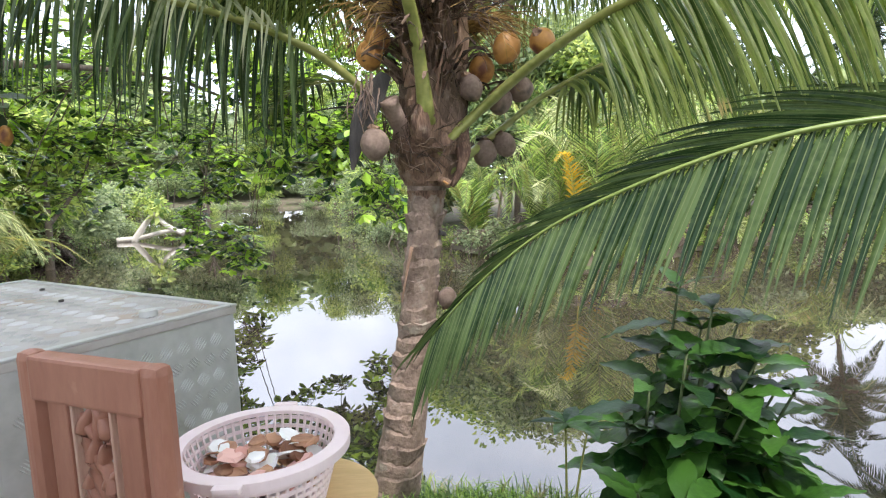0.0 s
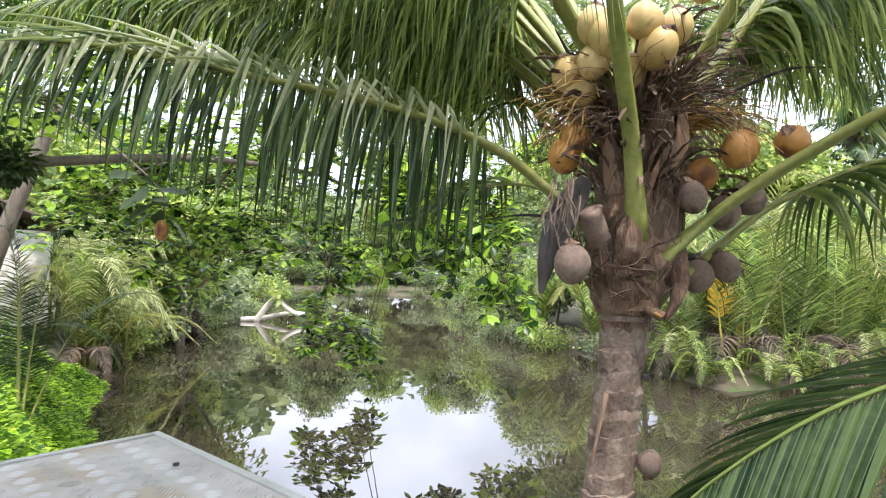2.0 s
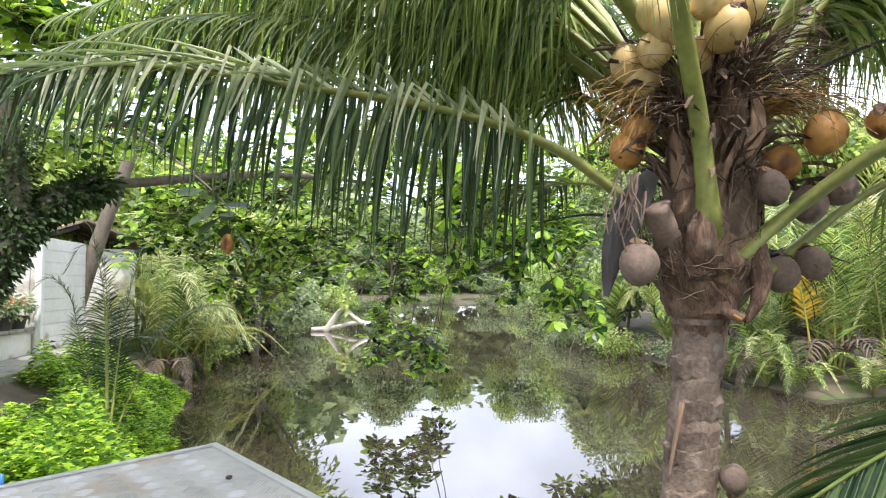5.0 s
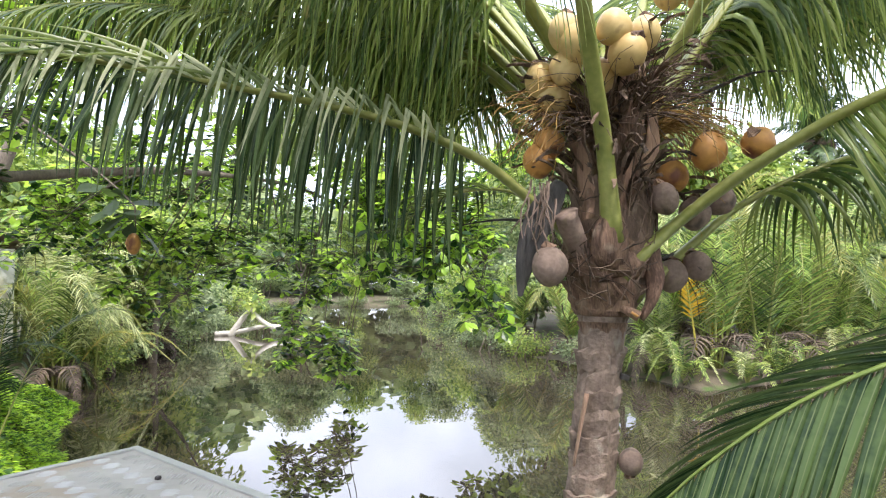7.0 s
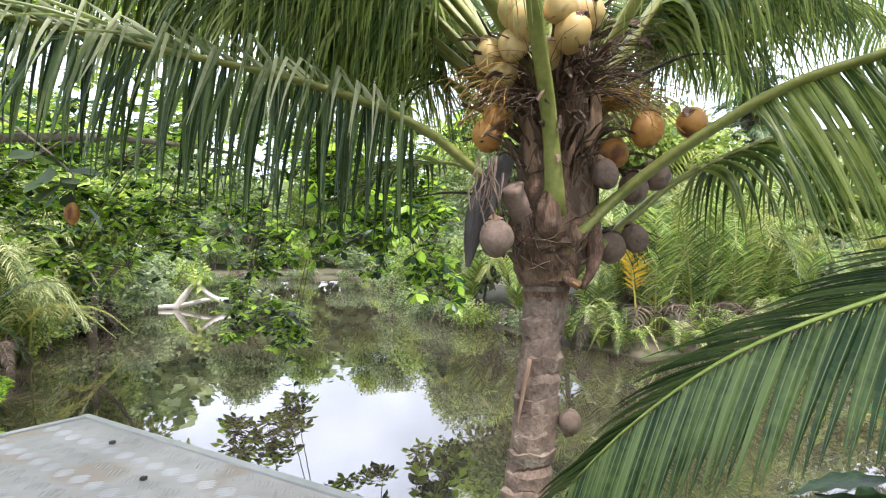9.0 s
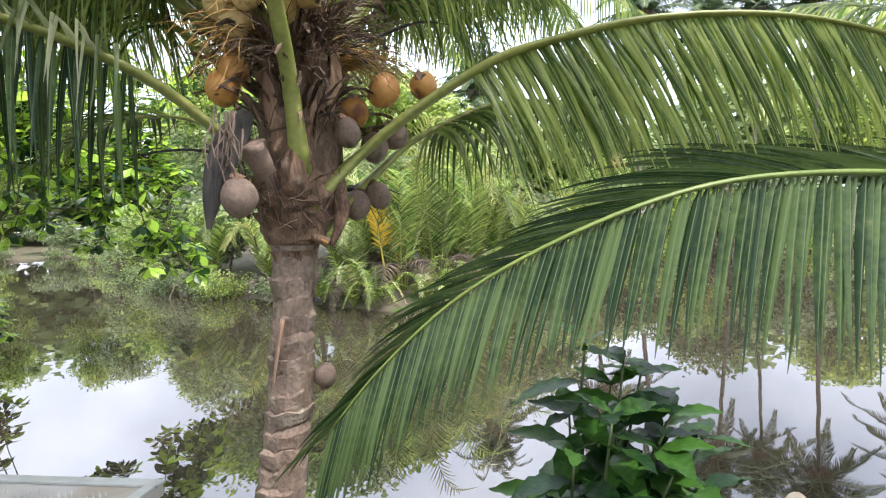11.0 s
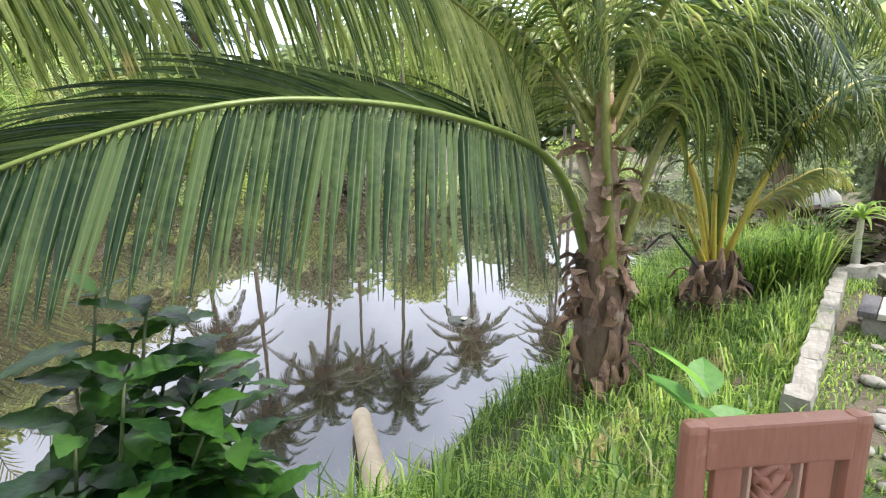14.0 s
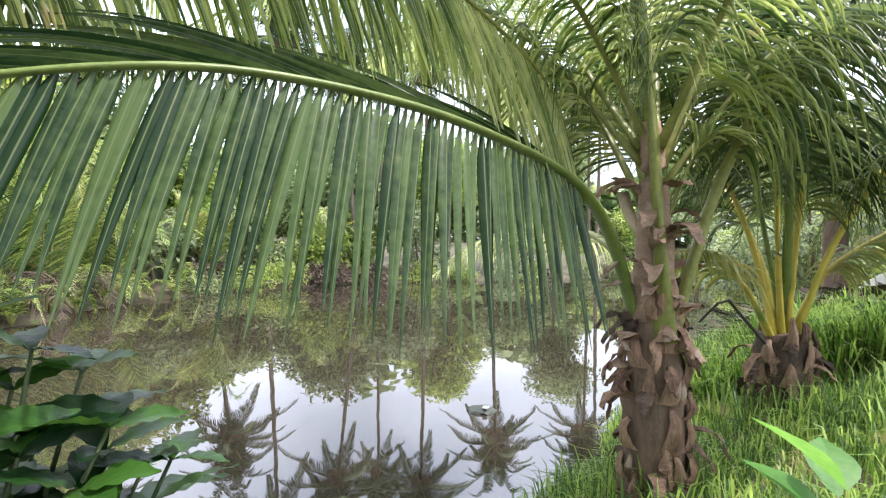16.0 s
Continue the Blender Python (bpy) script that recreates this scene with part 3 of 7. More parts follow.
def ground_height(x, y):
    x, y = np.asarray(x, float), np.asarray(y, float)
    d = shore_distance(x, y)
    d = d + 0.12 * np.sin(x * 2.3 + 1.7 * np.sin(y * 1.9)) * np.clip(1.5 - np.abs(d), 0, 1)
    s = np.clip(d / 2.2, 0, 1)
    near = 1.05 * s ** 0.8
    left = np.clip((-x - 4.5) / 3.0, 0, 1)
    near = near * (1 - left) + left * (0.75 * np.clip(d / 1.2, 0, 1) + 0.47 * np.clip((d - 1.2) / 1.0, 0, 1))
    far = np.clip(np.hypot(x, y - 2) / 9 - 1, 0, 1) * np.clip(1 - left * (y < 16), 0, 1)
    s2 = np.clip(d / 2.5, 0, 1)
    away = 0.45 * s2 * s2 * (3 - 2 * s2) + np.clip((d - 3) / 60, 0, 1) * 2.0
    land = near * (1 - far) + away * far
    land = land + 0.03 * np.sin(x * 3.1) * np.cos(y * 2.7) * np.clip(d, 0, 1)
    return np.where(d > 0, land, np.maximum(d * 0.45, -0.9)) - 0.02


def axis_steps(lo, hi, step, reach):
    mid = np.arange(lo, hi + step / 2, step)
    out = step * np.cumsum(1.13 ** np.arange(1, 80))
    out = out[out < reach]
    return np.r_[(lo - out)[::-1], mid, hi + out]


def build_ground():
    xs, ys = axis_steps(-9, 9, 0.16, 900), axis_steps(-3, 9, 0.16, 900)
    X, Y = np.meshgrid(xs, ys)
    Z = ground_height(X, Y)
    nx = len(xs)
    verts = np.stack([X.ravel(), Y.ravel(), Z.ravel()], 1)
    faces = [(j * nx + i, j * nx + i + 1, (j + 1) * nx + i + 1, (j + 1) * nx + i) for j in range(len(ys) - 1) for i in range(nx - 1)]
    ob = mesh_object("ground", verts, faces, M_EARTH, smooth=True)
    tagged(ob, "earth river bank with grass and bare soil", "ground", kind="structure")


build_ground()
water = mesh_object("water", [(-80, 2, 0), (120, -60, 0), (120, 80, 0), (-80, 80, 0)], [(0, 1, 2, 3)], M_WATER)
tagged(water, "still brown river water reflecting palms and sky", "water", kind="structure")


# ---- coconuts ----
def nut_mesh(name, mat, size, seed):
    bm = bmesh.new()
    bmesh.ops.create_uvsphere(bm, u_segments=14, v_segments=10, radius=1.0)
    for v in bm.verts:
        a = math.atan2(v.co.y, v.co.x)
        k = 1 + 0.06 * math.cos(3 * a + seed) * (1 - v.co.z**2)
        pinch = 1 - 0.18 * max(0, -v.co.z) ** 2
        v.co = Vector((v.co.x * k * pinch, v.co.y * k * pinch, v.co.z * 1.14)) * size
    me = bpy.data.meshes.new(name)
    bm.to_mesh(me)
    bm.free()
    me.materials.append(mat)
    me.polygons.foreach_set("use_smooth", [True] * len(me.polygons))
    return me


NUT = {"y": nut_mesh("coconut", M_NUT_Y, 0.084, 0.3), "o": nut_mesh("coconut", M_NUT_O, 0.082, 1.0), "g": nut_mesh("coconut", M_NUT_G, 0.080, 2.0)}
NUT_LABEL = {"y": "yellow young coconut", "o": "orange-brown ripe coconut", "g": "grey dried coconut"}


def coconut(parent, kind, place, tilt, scale=1.0):
    ob = new("coconut", NUT[kind])
    ob.parent = parent
    ob.matrix_basis = Matrix.Translation(place) @ Euler([radians(a) for a in tilt]).to_matrix().to_4x4() @ Matrix.Scale(scale, 4)
    ob["label"] = NUT_LABEL[kind]
    bm = bmesh.new()
    bmesh.ops.create_cone(bm, cap_ends=True, segments=8, radius1=0.036, radius2=0.018, depth=0.02, matrix=Matrix.Translation((0, 0, 0.094)))
    for v in bm.verts:
        v.co *= 1 + 0.1 * math.sin(v.co.x * 300)
    cap = part("calyx", bm, M_SHEATH, ob)
    return ob


def boot(parent, base, az, height, width, lean, seed, mat=None, name="leaf_base", curl=0.2):
    """A triangular dry leaf base that clasps the trunk and leans outward, with a torn tip."""
    rng = random.Random(seed)
    a = radians(az)
    out, side = np.array([math.cos(a), math.sin(a), 0]), np.array([-math.sin(a), math.cos(a), 0])
    rows, verts, faces = 6, [], []
    for i in range(rows):
        s = i / (rows - 1)
        w = width * (1 - 0.78 * s ** 0.8) * 0.5
        c = np.array(base) + np.array([0, 0, 1]) * height * s + out * (lean * math.sin(math.pi * min(1.0, s * 0.92)) + rng.uniform(-0.008, 0.008))
        thick = 0.028 * (1 - 0.6 * s)
        for k in range(5):
            u = k / 2 - 1
            q = c + side * u * w - out * (curl * w * u * u) + np.array([0, 0, 1]) * rng.uniform(-0.01, 0.01) * (s > 0.7)
            verts += [q + out * thick * (1 - abs(u)) + out * 0.004, q - out * 0.006]
    for i in range(rows - 1):
        for k in range(4):
            p, q = (i * 5 + k) * 2, ((i + 1) * 5 + k) * 2
            faces += [(p, p + 2, q + 2, q), (p + 1, q + 1, q + 3, p + 3)]
        p, q = i * 10, (i + 1) * 10
        faces += [(p, q, q + 1, p + 1), (p + 8, p + 9, q + 9, q + 8)]
    e = (rows - 1) * 10
    faces.append((e, e + 2, e + 4, e + 6, e + 8, e + 9, e + 7, e + 5, e + 3, e + 1))
    return mesh_object(name, verts, faces, mat or M_SHEATH, parent, smooth=True)


def scrap(parent, base, az, length, width, seed, mat=None, up=0.15, droop=3.0):
    """A curled hanging rag of old sheath."""
    rng = random.Random(seed)
    a = radians(az)
    v, f = strip_leaf(base, (math.cos(a), math.sin(a), up), (0, 0, 1), length, width, droop, 6, fold=rng.uniform(-0.8, 0.9), tip=0.35, kink=rng.uniform(-1.2, 1.2))
    v = [q + np.array([rng.uniform(-1, 1) for _ in range(3)]) * 0.012 for q in v]
    n = len(v)
    inner = [q - np.array([math.cos(a), math.sin(a), 0]) * 0.006 for q in v]
    return mesh_object("dry_sheath", v + inner, f + [tuple(i + n for i in q[::-1]) for q in f], mat or M_SHEATH, parent)


def strings(name, parent, base, way, n, length, mat, seed, spread=0.5, droop=1.2, r=0.004):
    """A branched flower stalk: many thin wavy strings."""
    rng = random.Random(seed)
    items = []
    for _ in range(n):
        d = unit(np.array(way) + np.array([rng.gauss(0, spread) for _ in range(3)]))
        p, pts = np.array(base, float) + np.array([rng.gauss(0, 0.03) for _ in range(3)]), []
        L = length * rng.uniform(0.5, 1.1)
        for i in range(7):
            pts.append(p.copy())
            p = p + d * L / 6
            d = unit(d + np.array([rng.gauss(0, 0.22), rng.gauss(0, 0.22), rng.gauss(0, 0.15) - droop / 6]))
        items.append(tube_data(pts, np.linspace(r, r * 0.45, 7), 4))
    v, f = merge(items)
    ob = mesh_object(name, v, f, mat, parent)
    ob["kind"] = "stuff"
    return ob


def ringed_trunk(parent, axis, radii, rings, mat, seed):
    """A palm stem with uneven stepped leaf scars."""
    rng = random.Random(seed)
    per = 6
    c, total = smooth_curve(axis, rings * per + 1)
    r = np.interp(np.linspace(0, 1, len(c)), np.linspace(0, 1, len(radii)), radii)
    sides = 40
    verts, faces = [], []
    tilt = [(rng.uniform(-0.6, 0.6), rng.uniform(0, 6.28), rng.uniform(0.6, 1.3)) for _ in range(rings + 1)]
    for i, p in enumerate(c):
        ring, ph = i // per, i % per
        step = (-0.55, 0.1, 0.3, 0.55, 0.85, 1.1)[ph] * 0.011 * tilt[ring][2] * (0.25 + 1.3 * abs(math.sin(ring * 1.7))) * (0.15 + 0.85 * min(1.0, i / len(c) * 1.8))
        for k in range(sides):
            w = 2 * math.pi * k / sides
            wob = noise.noise(Vector((math.cos(w) * 1.5, math.sin(w) * 1.5, i * 0.15)))
            rag = noise.noise(Vector((math.cos(w) * 4, math.sin(w) * 4, ring * 3.7)))
            rr = r[i] + step * (0.55 + 0.5 * math.cos(w * (1 + ring % 2) + tilt[ring][1]) + 1.1 * rag) + 0.008 * wob + 0.005 * noise.noise(Vector((math.cos(w) * 9, math.sin(w) * 9, i * 0.08)))
            z = 0.034 * tilt[ring][0] * math.cos(w + tilt[ring][1]) + 0.03 * wob + 0.018 * rag
            verts.append(p + np.array([math.cos(w) * rr, math.sin(w) * rr, z]))
    for i in range(len(c) - 1):
        for k in range(sides):
            k2 = (k + 1) % sides
            faces.append((i * sides + k, i * sides + k2, (i + 1) * sides + k2, (i + 1) * sides + k))
    faces.append(tuple(range((len(c) - 1) * sides, len(c) * sides)))
    return mesh_object("trunk", verts, faces, mat, parent)


# ---- the fruiting coconut palm at the water's edge ----
def build_main_palm():
    palm = thing("coconut_palm", (0, 0, 0), "coconut palm with yellow and grey nuts growing at the water's edge", "palm tree")
    ringed_trunk(palm, [(-0.56, 3.52, -0.35), (-0.46, 3.56, 0.15), (-0.39, 3.59, 0.4), (-0.28, 3.62, 1.02), (-0.20, 3.64, 1.5), (-0.15, 3.66, 1.94), (-0.09, 3.68, 2.5)],
                 [0.25, 0.185, 0.152, 0.128, 0.118, 0.112, 0.115], 29, M_TRUNK, 4)
    # fibrous heart of the crown
    c, _ = smooth_curve([(-0.09, 3.68, 2.38), (-0.07, 3.69, 2.6), (-0.04, 3.7, 2.9), (-0.02, 3.71, 3.25), (0.0, 3.72, 3.7)], 22)
    v, f = tube_data(c, np.interp(np.linspace(0, 1, 22), [0, 0.12, 0.35, 0.7, 1], [0.12, 0.20, 0.21, 0.19, 0.12]), 18, 1.0, 0.13, random.Random(3))
    mesh_object("crown_core", v, f, M_FIBRE, palm, "brown fibrous heart of the crown", smooth=True)
    rings = [(0.105, 2.40, 0.34, 0.30, 0.055, (15, 175, 85, 130)), (0.145, 2.62, 0.40, 0.26, 0.03, (-132, -178, -10, 60)), (0.16, 2.84, 0.46, 0.22, 0.02, (-150, -62, 160, 20)),
             (0.15, 3.12, 0.42, 0.19, 0.06, (-125, -70, -20, 175)), (0.12, 3.36, 0.40, 0.16, 0.05, (-150, -95, -45))]
    for j, (r, z, h, w, ln, azs) in enumerate(rings):
        for i, az in enumerate(azs):
            boot(palm, (-0.085 + 0.02 * j + r * math.cos(radians(az)), 3.685 + r * math.sin(radians(az)), z + 0.04 * math.sin(i * 2.3)), az, h, w, ln, 20 + j * 10 + i, curl=0.45)
    # broad clasping base of the upright leaf
    v, f = tube_data([(-0.09, 3.47, 2.60), (-0.09, 3.45, 2.66), (-0.088, 3.445, 2.72), (-0.086, 3.44, 2.78), (-0.085, 3.435, 2.84), (-0.085, 3.43, 2.88)], [0.05, 0.085, 0.095, 0.088, 0.062, 0.045], 16, 0.5, 0.06, random.Random(77))
    mesh_object("leaf_base", v, f, M_SHEATH, palm, "smooth pinkish-brown pouch that holds the upright leaf", smooth=True)
    # smooth fibrous collar that the lowest leaves clasp
    c, _ = smooth_curve([(-0.11, 3.67, 2.24), (-0.105, 3.675, 2.40), (-0.09, 3.68, 2.56), (-0.085, 3.68, 2.80)], 18)
    v, f = tube_data(c, np.interp(np.linspace(0, 1, 18), [0, 0.2, 0.45, 0.7, 1], [0.10, 0.128, 0.20, 0.24, 0.18]), 30, 1.0, 0.07, random.Random(14))
    mesh_object("collar", v, f, M_SHEATH, palm, "brown fibrous collar below the leaves", smooth=True)
    boot(palm, (-0.02, 3.545, 2.40), -62, 0.40, 0.20, 0.05, 78, curl=0.5)
    boot(palm, (-0.17, 3.555, 2.42), -122, 0.38, 0.19, 0.05, 79, curl=0.5)
    # matted fibres and stubs over the collar
    q, mat_items = random.Random(19), []
    for _ in range(190):
        a, z = q.uniform(-3.6, 0.5), q.uniform(2.42, 3.0)
        tw, L = q.gauss(0.0, 0.9), q.uniform(0.06, 0.24)
        rr = 0.19 + 0.06 * min(1.0, (z - 2.38) / 0.2) + q.uniform(0.0, 0.02)
        line = []
        for k in range(5):
            s = k / 4 * L
            aa = a + math.sin(tw) * s / rr
            line.append(np.array([-0.09 + math.cos(aa) * (rr + 0.06 * s), 3.68 + math.sin(aa) * (rr + 0.06 * s), z + math.cos(tw) * s + q.gauss(0, 0.004)]))
        mat_items.append(tube_data(line, np.linspace(q.uniform(0.002, 0.0055), 0.0012, 5), 4))
    v, f = merge(mat_items)
    mesh_object("fibre_matting", v, f, M_FIBRE, palm)["kind"] = "stuff"
    # folded rag across the collar
    tube("dry_sheath", [(-0.17, 3.47, 2.80), (-0.13, 3.47, 2.68), (-0.09, 3.475, 2.55), (-0.02, 3.50, 2.46)], 0.012, 0.02, M_SHEATH, palm, 12, 6, 0.4)
    # thick cut stub with a flat end
    tube("cut_leaf_stub", [(-0.30, 3.41, 2.88), (-0.28, 3.44, 2.82), (-0.245, 3.49, 2.74), (-0.20, 3.55, 2.67)], 0.062, 0.05, M_NUT_G, palm, 10, 12, 0.9, "pinkish-brown cut leaf stub", 0.08)
    for i in range(150):
        rng = random.Random(60 + i)
        az = rng.uniform(-210, 50)
        z = rng.uniform(2.9, 3.75)
        a = radians(az)
        scrap(palm, (-0.05 + 0.185 * math.cos(a), 3.7 + 0.185 * math.sin(a), z), az, rng.uniform(0.14, 0.40), rng.uniform(0.005, 0.018), 90 + i, M_FIBRE, up=rng.uniform(0.4, 1.5), droop=rng.uniform(0.6, 2.6))
    # hooked boots below the crown, one with an orange tip
    tube("leaf_base", [(0.12, 3.58, 2.70), (0.13, 3.54, 2.56), (0.10, 3.515, 2.44), (0.05, 3.51, 2.365)], 0.055, 0.034, M_SHEATH, palm, 12, 12, 0.55, "hooked hanging leaf base")
    tube("leaf_base", [(0.045, 3.505, 2.375), (0.0, 3.515, 2.40), (-0.03, 3.53, 2.42)], 0.040, 0.026, M_SHEATH, palm, 8, 10, 0.7)
    tube("leaf_base", [(0.028, 3.475, 2.378), (0.016, 3.474, 2.388), (0.004, 3.478, 2.398)], 0.018, 0.012, M_NUT_O, palm, 6, 8, 0.5, "orange tip of a curled leaf base")
    # strip of bark hanging on the stem
    tube("bark_strip", [(-0.21, 3.535, 2.0), (-0.245, 3.52, 1.85), (-0.285, 3.51, 1.66)], 0.022, 0.014, M_SHEATH, palm, 8, 6, 0.4)
    box_part("bark_knob", (0.05, 0.04, 0.03), (-0.02, 3.62, 2.07), M_DARK, palm, 0.008, (10, 20, 30))
    # dry black spathes
    v, f = strip_leaf((-0.31, 3.42, 3.03), (-0.55, -0.15, -0.75), (0.1, -1, 0.3), 0.60, 0.14, 2.2, 8, fold=0.35, tip=0.12)
    mesh_object("spathe", v + [q + np.array([0.004, 0.008, 0]) for q in v], f + [tuple(i + len(v) for i in q[::-1]) for q in f], M_DARK, palm, "broad black dry flower sheath", smooth=True)
    for k, (pts, r0) in enumerate([([(-0.42, 3.66, 2.86), (-0.62, 3.66, 2.88), (-0.85, 3.64, 2.85)], 0.03),
                                   ([(0.2, 3.80, 3.42), (0.48, 3.78, 3.54), (0.68, 3.7, 3.6), (0.86, 3.65, 3.58)], 0.04), ([(0.24, 3.86, 2.66), (0.4, 3.95, 2.7), (0.62, 4.0, 2.62)], 0.03),
                                   ([(-0.16, 3.62, 3.4), (-0.34, 3.6, 3.62), (-0.46, 3.56, 3.82)], 0.045)]):
        tube("spathe", pts, r0, 0.006, M_DARK, palm, 12, 8, 0.35, "black dry flower sheath")
    strings("fruit_stalk", palm, (-0.40, 3.34, 2.98), (-0.05, -0.1, -1), 16, 0.32, M_NUT_G, 5, 0.16, 0.6, 0.006)
    strings("flower_stalk", palm, (-0.2, 3.6, 3.45), (-1.0, -0.2, 0.25), 80, 0.55, M_STALK, 6, 0.45, 1.5, 0.0035)
    strings("flower_stalk", palm, (0.2, 3.66, 3.35), (1.0, -0.1, 0.25), 80, 0.55, M_STALK, 7, 0.42, 1.4, 0.0035)
    strings("flower_stalk", palm, (0.08, 3.52, 3.4), (0.5, -0.6, 0.7), 110, 0.5, M_FIBRE, 8, 0.5, 1.0, 0.003)
    strings("flower_stalk", palm, (-0.12, 3.54, 3.3), (-0.5, -0.5, 0.8), 90, 0.45, M_FIBRE, 9, 0.5, 1.0, 0.003)
    strings("dry_stalk", palm, (0.3, 3.95, 2.66), (0.8, 0.2, 0.0), 30, 0.35, M_DARK, 10, 0.25, 1.2, 0.0035)
    nuts = [("y", (-0.28, 3.41, 3.76), 20), ("y", (-0.22, 3.37, 3.68), -10), ("y", (-0.28, 3.43, 3.585), 15), ("y", (-0.06, 3.33, 3.73), 30), ("y", (0.0, 3.34, 3.60), -35), ("y", (-0.11, 3.46, 3.55), 10),
            ("y", (-0.39, 3.51, 3.56), 20), ("y", (-0.33, 3.53, 3.49), -20), ("y", (0.10, 3.45, 3.74), 10), ("y", (0.27, 3.62, 4.02), 10), ("y", (0.42, 3.66, 4.04), 0),
            ("o", (-0.36, 3.55, 3.25), 25), ("o", (-0.41, 3.57, 3.165), 0), ("o", (0.41, 3.58, 3.18), -15), ("o", (0.62, 3.51, 3.19), 50), ("o", (0.27, 3.72, 3.08), 10),
            ("g", (-0.385, 3.34, 2.62), 0), ("g", (0.19, 3.56, 2.95), -20), ("g", (0.38, 3.74, 2.89), 10), ("g", (0.52, 3.80, 2.97), 40), ("g", (0.42, 3.85, 2.62), 20),
            ("g", (0.28, 3.84, 2.57), -10)]
    for i, (k, p, a) in enumerate(nuts):
        coconut(palm, k, p, (a, a * 0.6, i * 47), 1.0 + 0.07 * math.sin(i * 2.1))
    coconut(palm, "g", (0.0, 3.60, 1.66), (170, 10, 0), 0.75)
    # leaves
    for pts in ([(-0.2, 3.75, 3.3), (-0.9, 4.0, 4.15), (-1.8, 4.1, 4.6), (-2.9, 4.0, 4.65), (-3.9, 3.9, 4.3)], [(-0.15, 3.9, 3.3), (-0.8, 4.9, 4.2), (-1.9, 6.0, 4.6), (-3.2, 7.0, 4.5), (-4.2, 7.7, 4.0)],
                [(0.15, 3.8, 3.3), (0.8, 4.3, 4.2), (1.7, 4.7, 4.7), (2.8, 5.0, 4.6), (3.8, 5.2, 4.2)], [(0.1, 3.7, 3.3), (0.9, 3.8, 4.3), (2.0, 3.8, 4.75), (3.2, 3.7, 4.6)]):
        frond(palm, pts, 0.05, 0.006, 0.2, 116, 1.15, 0.026, 4.8, 0.3, 0.4, leaf=M_LEAFLET_MID, seed=25 + len(pts) + int(pts[1][0] * 10), hang=0.7)
    rib, c = midrib(palm, [(-0.28, 3.60, 2.80), (-0.49, 3.55, 2.99), (-0.71, 3.50, 3.17), (-1.01, 3.42, 3.31), (-1.30, 3.35, 3.40), (-1.57, 3.28, 3.46), (-1.95, 3.19, 3.53), (-2.5, 3.05, 3.63), (-3.05, 2.91, 3.66),
                           (-3.58, 2.78, 3.62), (-4.15, 2.62, 3.42)], 0.046, 0.007, M_RACHIS, "long drooping green leaf")
    # hanging rows' shade and top row's sky sheen come from leaflet colour
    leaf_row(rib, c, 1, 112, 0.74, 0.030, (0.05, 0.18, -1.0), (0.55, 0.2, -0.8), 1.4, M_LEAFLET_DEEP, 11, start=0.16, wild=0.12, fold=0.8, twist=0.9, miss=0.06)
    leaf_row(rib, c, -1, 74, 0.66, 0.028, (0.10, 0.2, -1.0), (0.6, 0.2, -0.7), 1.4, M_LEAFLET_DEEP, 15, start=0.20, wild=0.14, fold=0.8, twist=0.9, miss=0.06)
    leaf_row(rib, c, -1, 62, 0.58, 0.022, (0.45, 0.60, 0.45), (1.2, 0.22, 0.16), 0.8, M_LEAFLET_SHEEN, 16, start=0.17, end=0.72, wild=0.24, crease=(0.26, 3.0), fold=0.3, twist=0.5)
    leaf_row(rib, c, -1, 40, 0.80, 0.024, (1.2, 0.25, 0.15), (1.3, 0.2, 0.10), 0.9, M_LEAFLET, 18, start=0.40, end=0.97, wild=0.16, fold=0.4, twist=0.5)
    rib, c = midrib(palm, [(-0.03, 3.54, 2.56), (0.10, 3.56, 2.70), (0.27, 3.60, 2.84), (0.54, 3.48, 3.05), (0.92, 3.31, 3.28), (1.2, 3.19, 3.37), (1.68, 2.98, 3.455), (2.24, 2.74, 3.445), (2.73, 2.52, 3.33), (3.2, 2.31, 3.10), (3.5, 2.17, 2.84), (3.66, 2.11, 2.5)],
                    0.056, 0.007, M_RACHIS, "long arching green leaf with yellowing tips")
    leaf_row(rib, c, 1, 92, 0.98, 0.030, (0.38, 0.30, -0.9), (0.45, 0.25, -1.0), 0.9, M_LEAFLET_MID, 12, start=0.25, end=0.74, wild=0.07, fold=0.8, twist=0.7)
    leaf_row(rib, c, 1, 38, 1.12, 0.023, (0.38, 0.30, -0.9), (0.45, 0.25, -1.0), 0.9, M_LEAFLET_TIP, 19, start=0.745, wild=0.07, fold=0.8, twist=0.7, taper=0.0)
    leaf_row(rib, c, -1, 88, 0.98, 0.030, (0.45, 0.35, -0.75), (0.5, 0.3, -0.9), 1.0, M_LEAFLET_MID, 17, start=0.25, end=0.74, wild=0.08, fold=0.8, twist=0.7)
    leaf_row(rib, c, -1, 34, 1.12, 0.023, (0.45, 0.35, -0.75), (0.5, 0.3, -0.9), 1.0, M_LEAFLET_TIP, 20, start=0.745, wild=0.08, fold=0.8, twist=0.7, taper=0.0)
    frond(palm, [(0.02, 3.60, 2.46), (0.2, 3.78, 2.58), (0.42, 3.95, 2.74), (0.74, 4.1, 2.97), (1.22, 4.15, 3.19), (1.6, 4.2, 3.27), (2.3, 4.4, 3.28), (3.1, 4.6, 3.0)], 0.045, 0.006, 0.33, 70, 0.8, 0.036, 4.2, 0.3, 0.4, seed=13, hang=0.6)
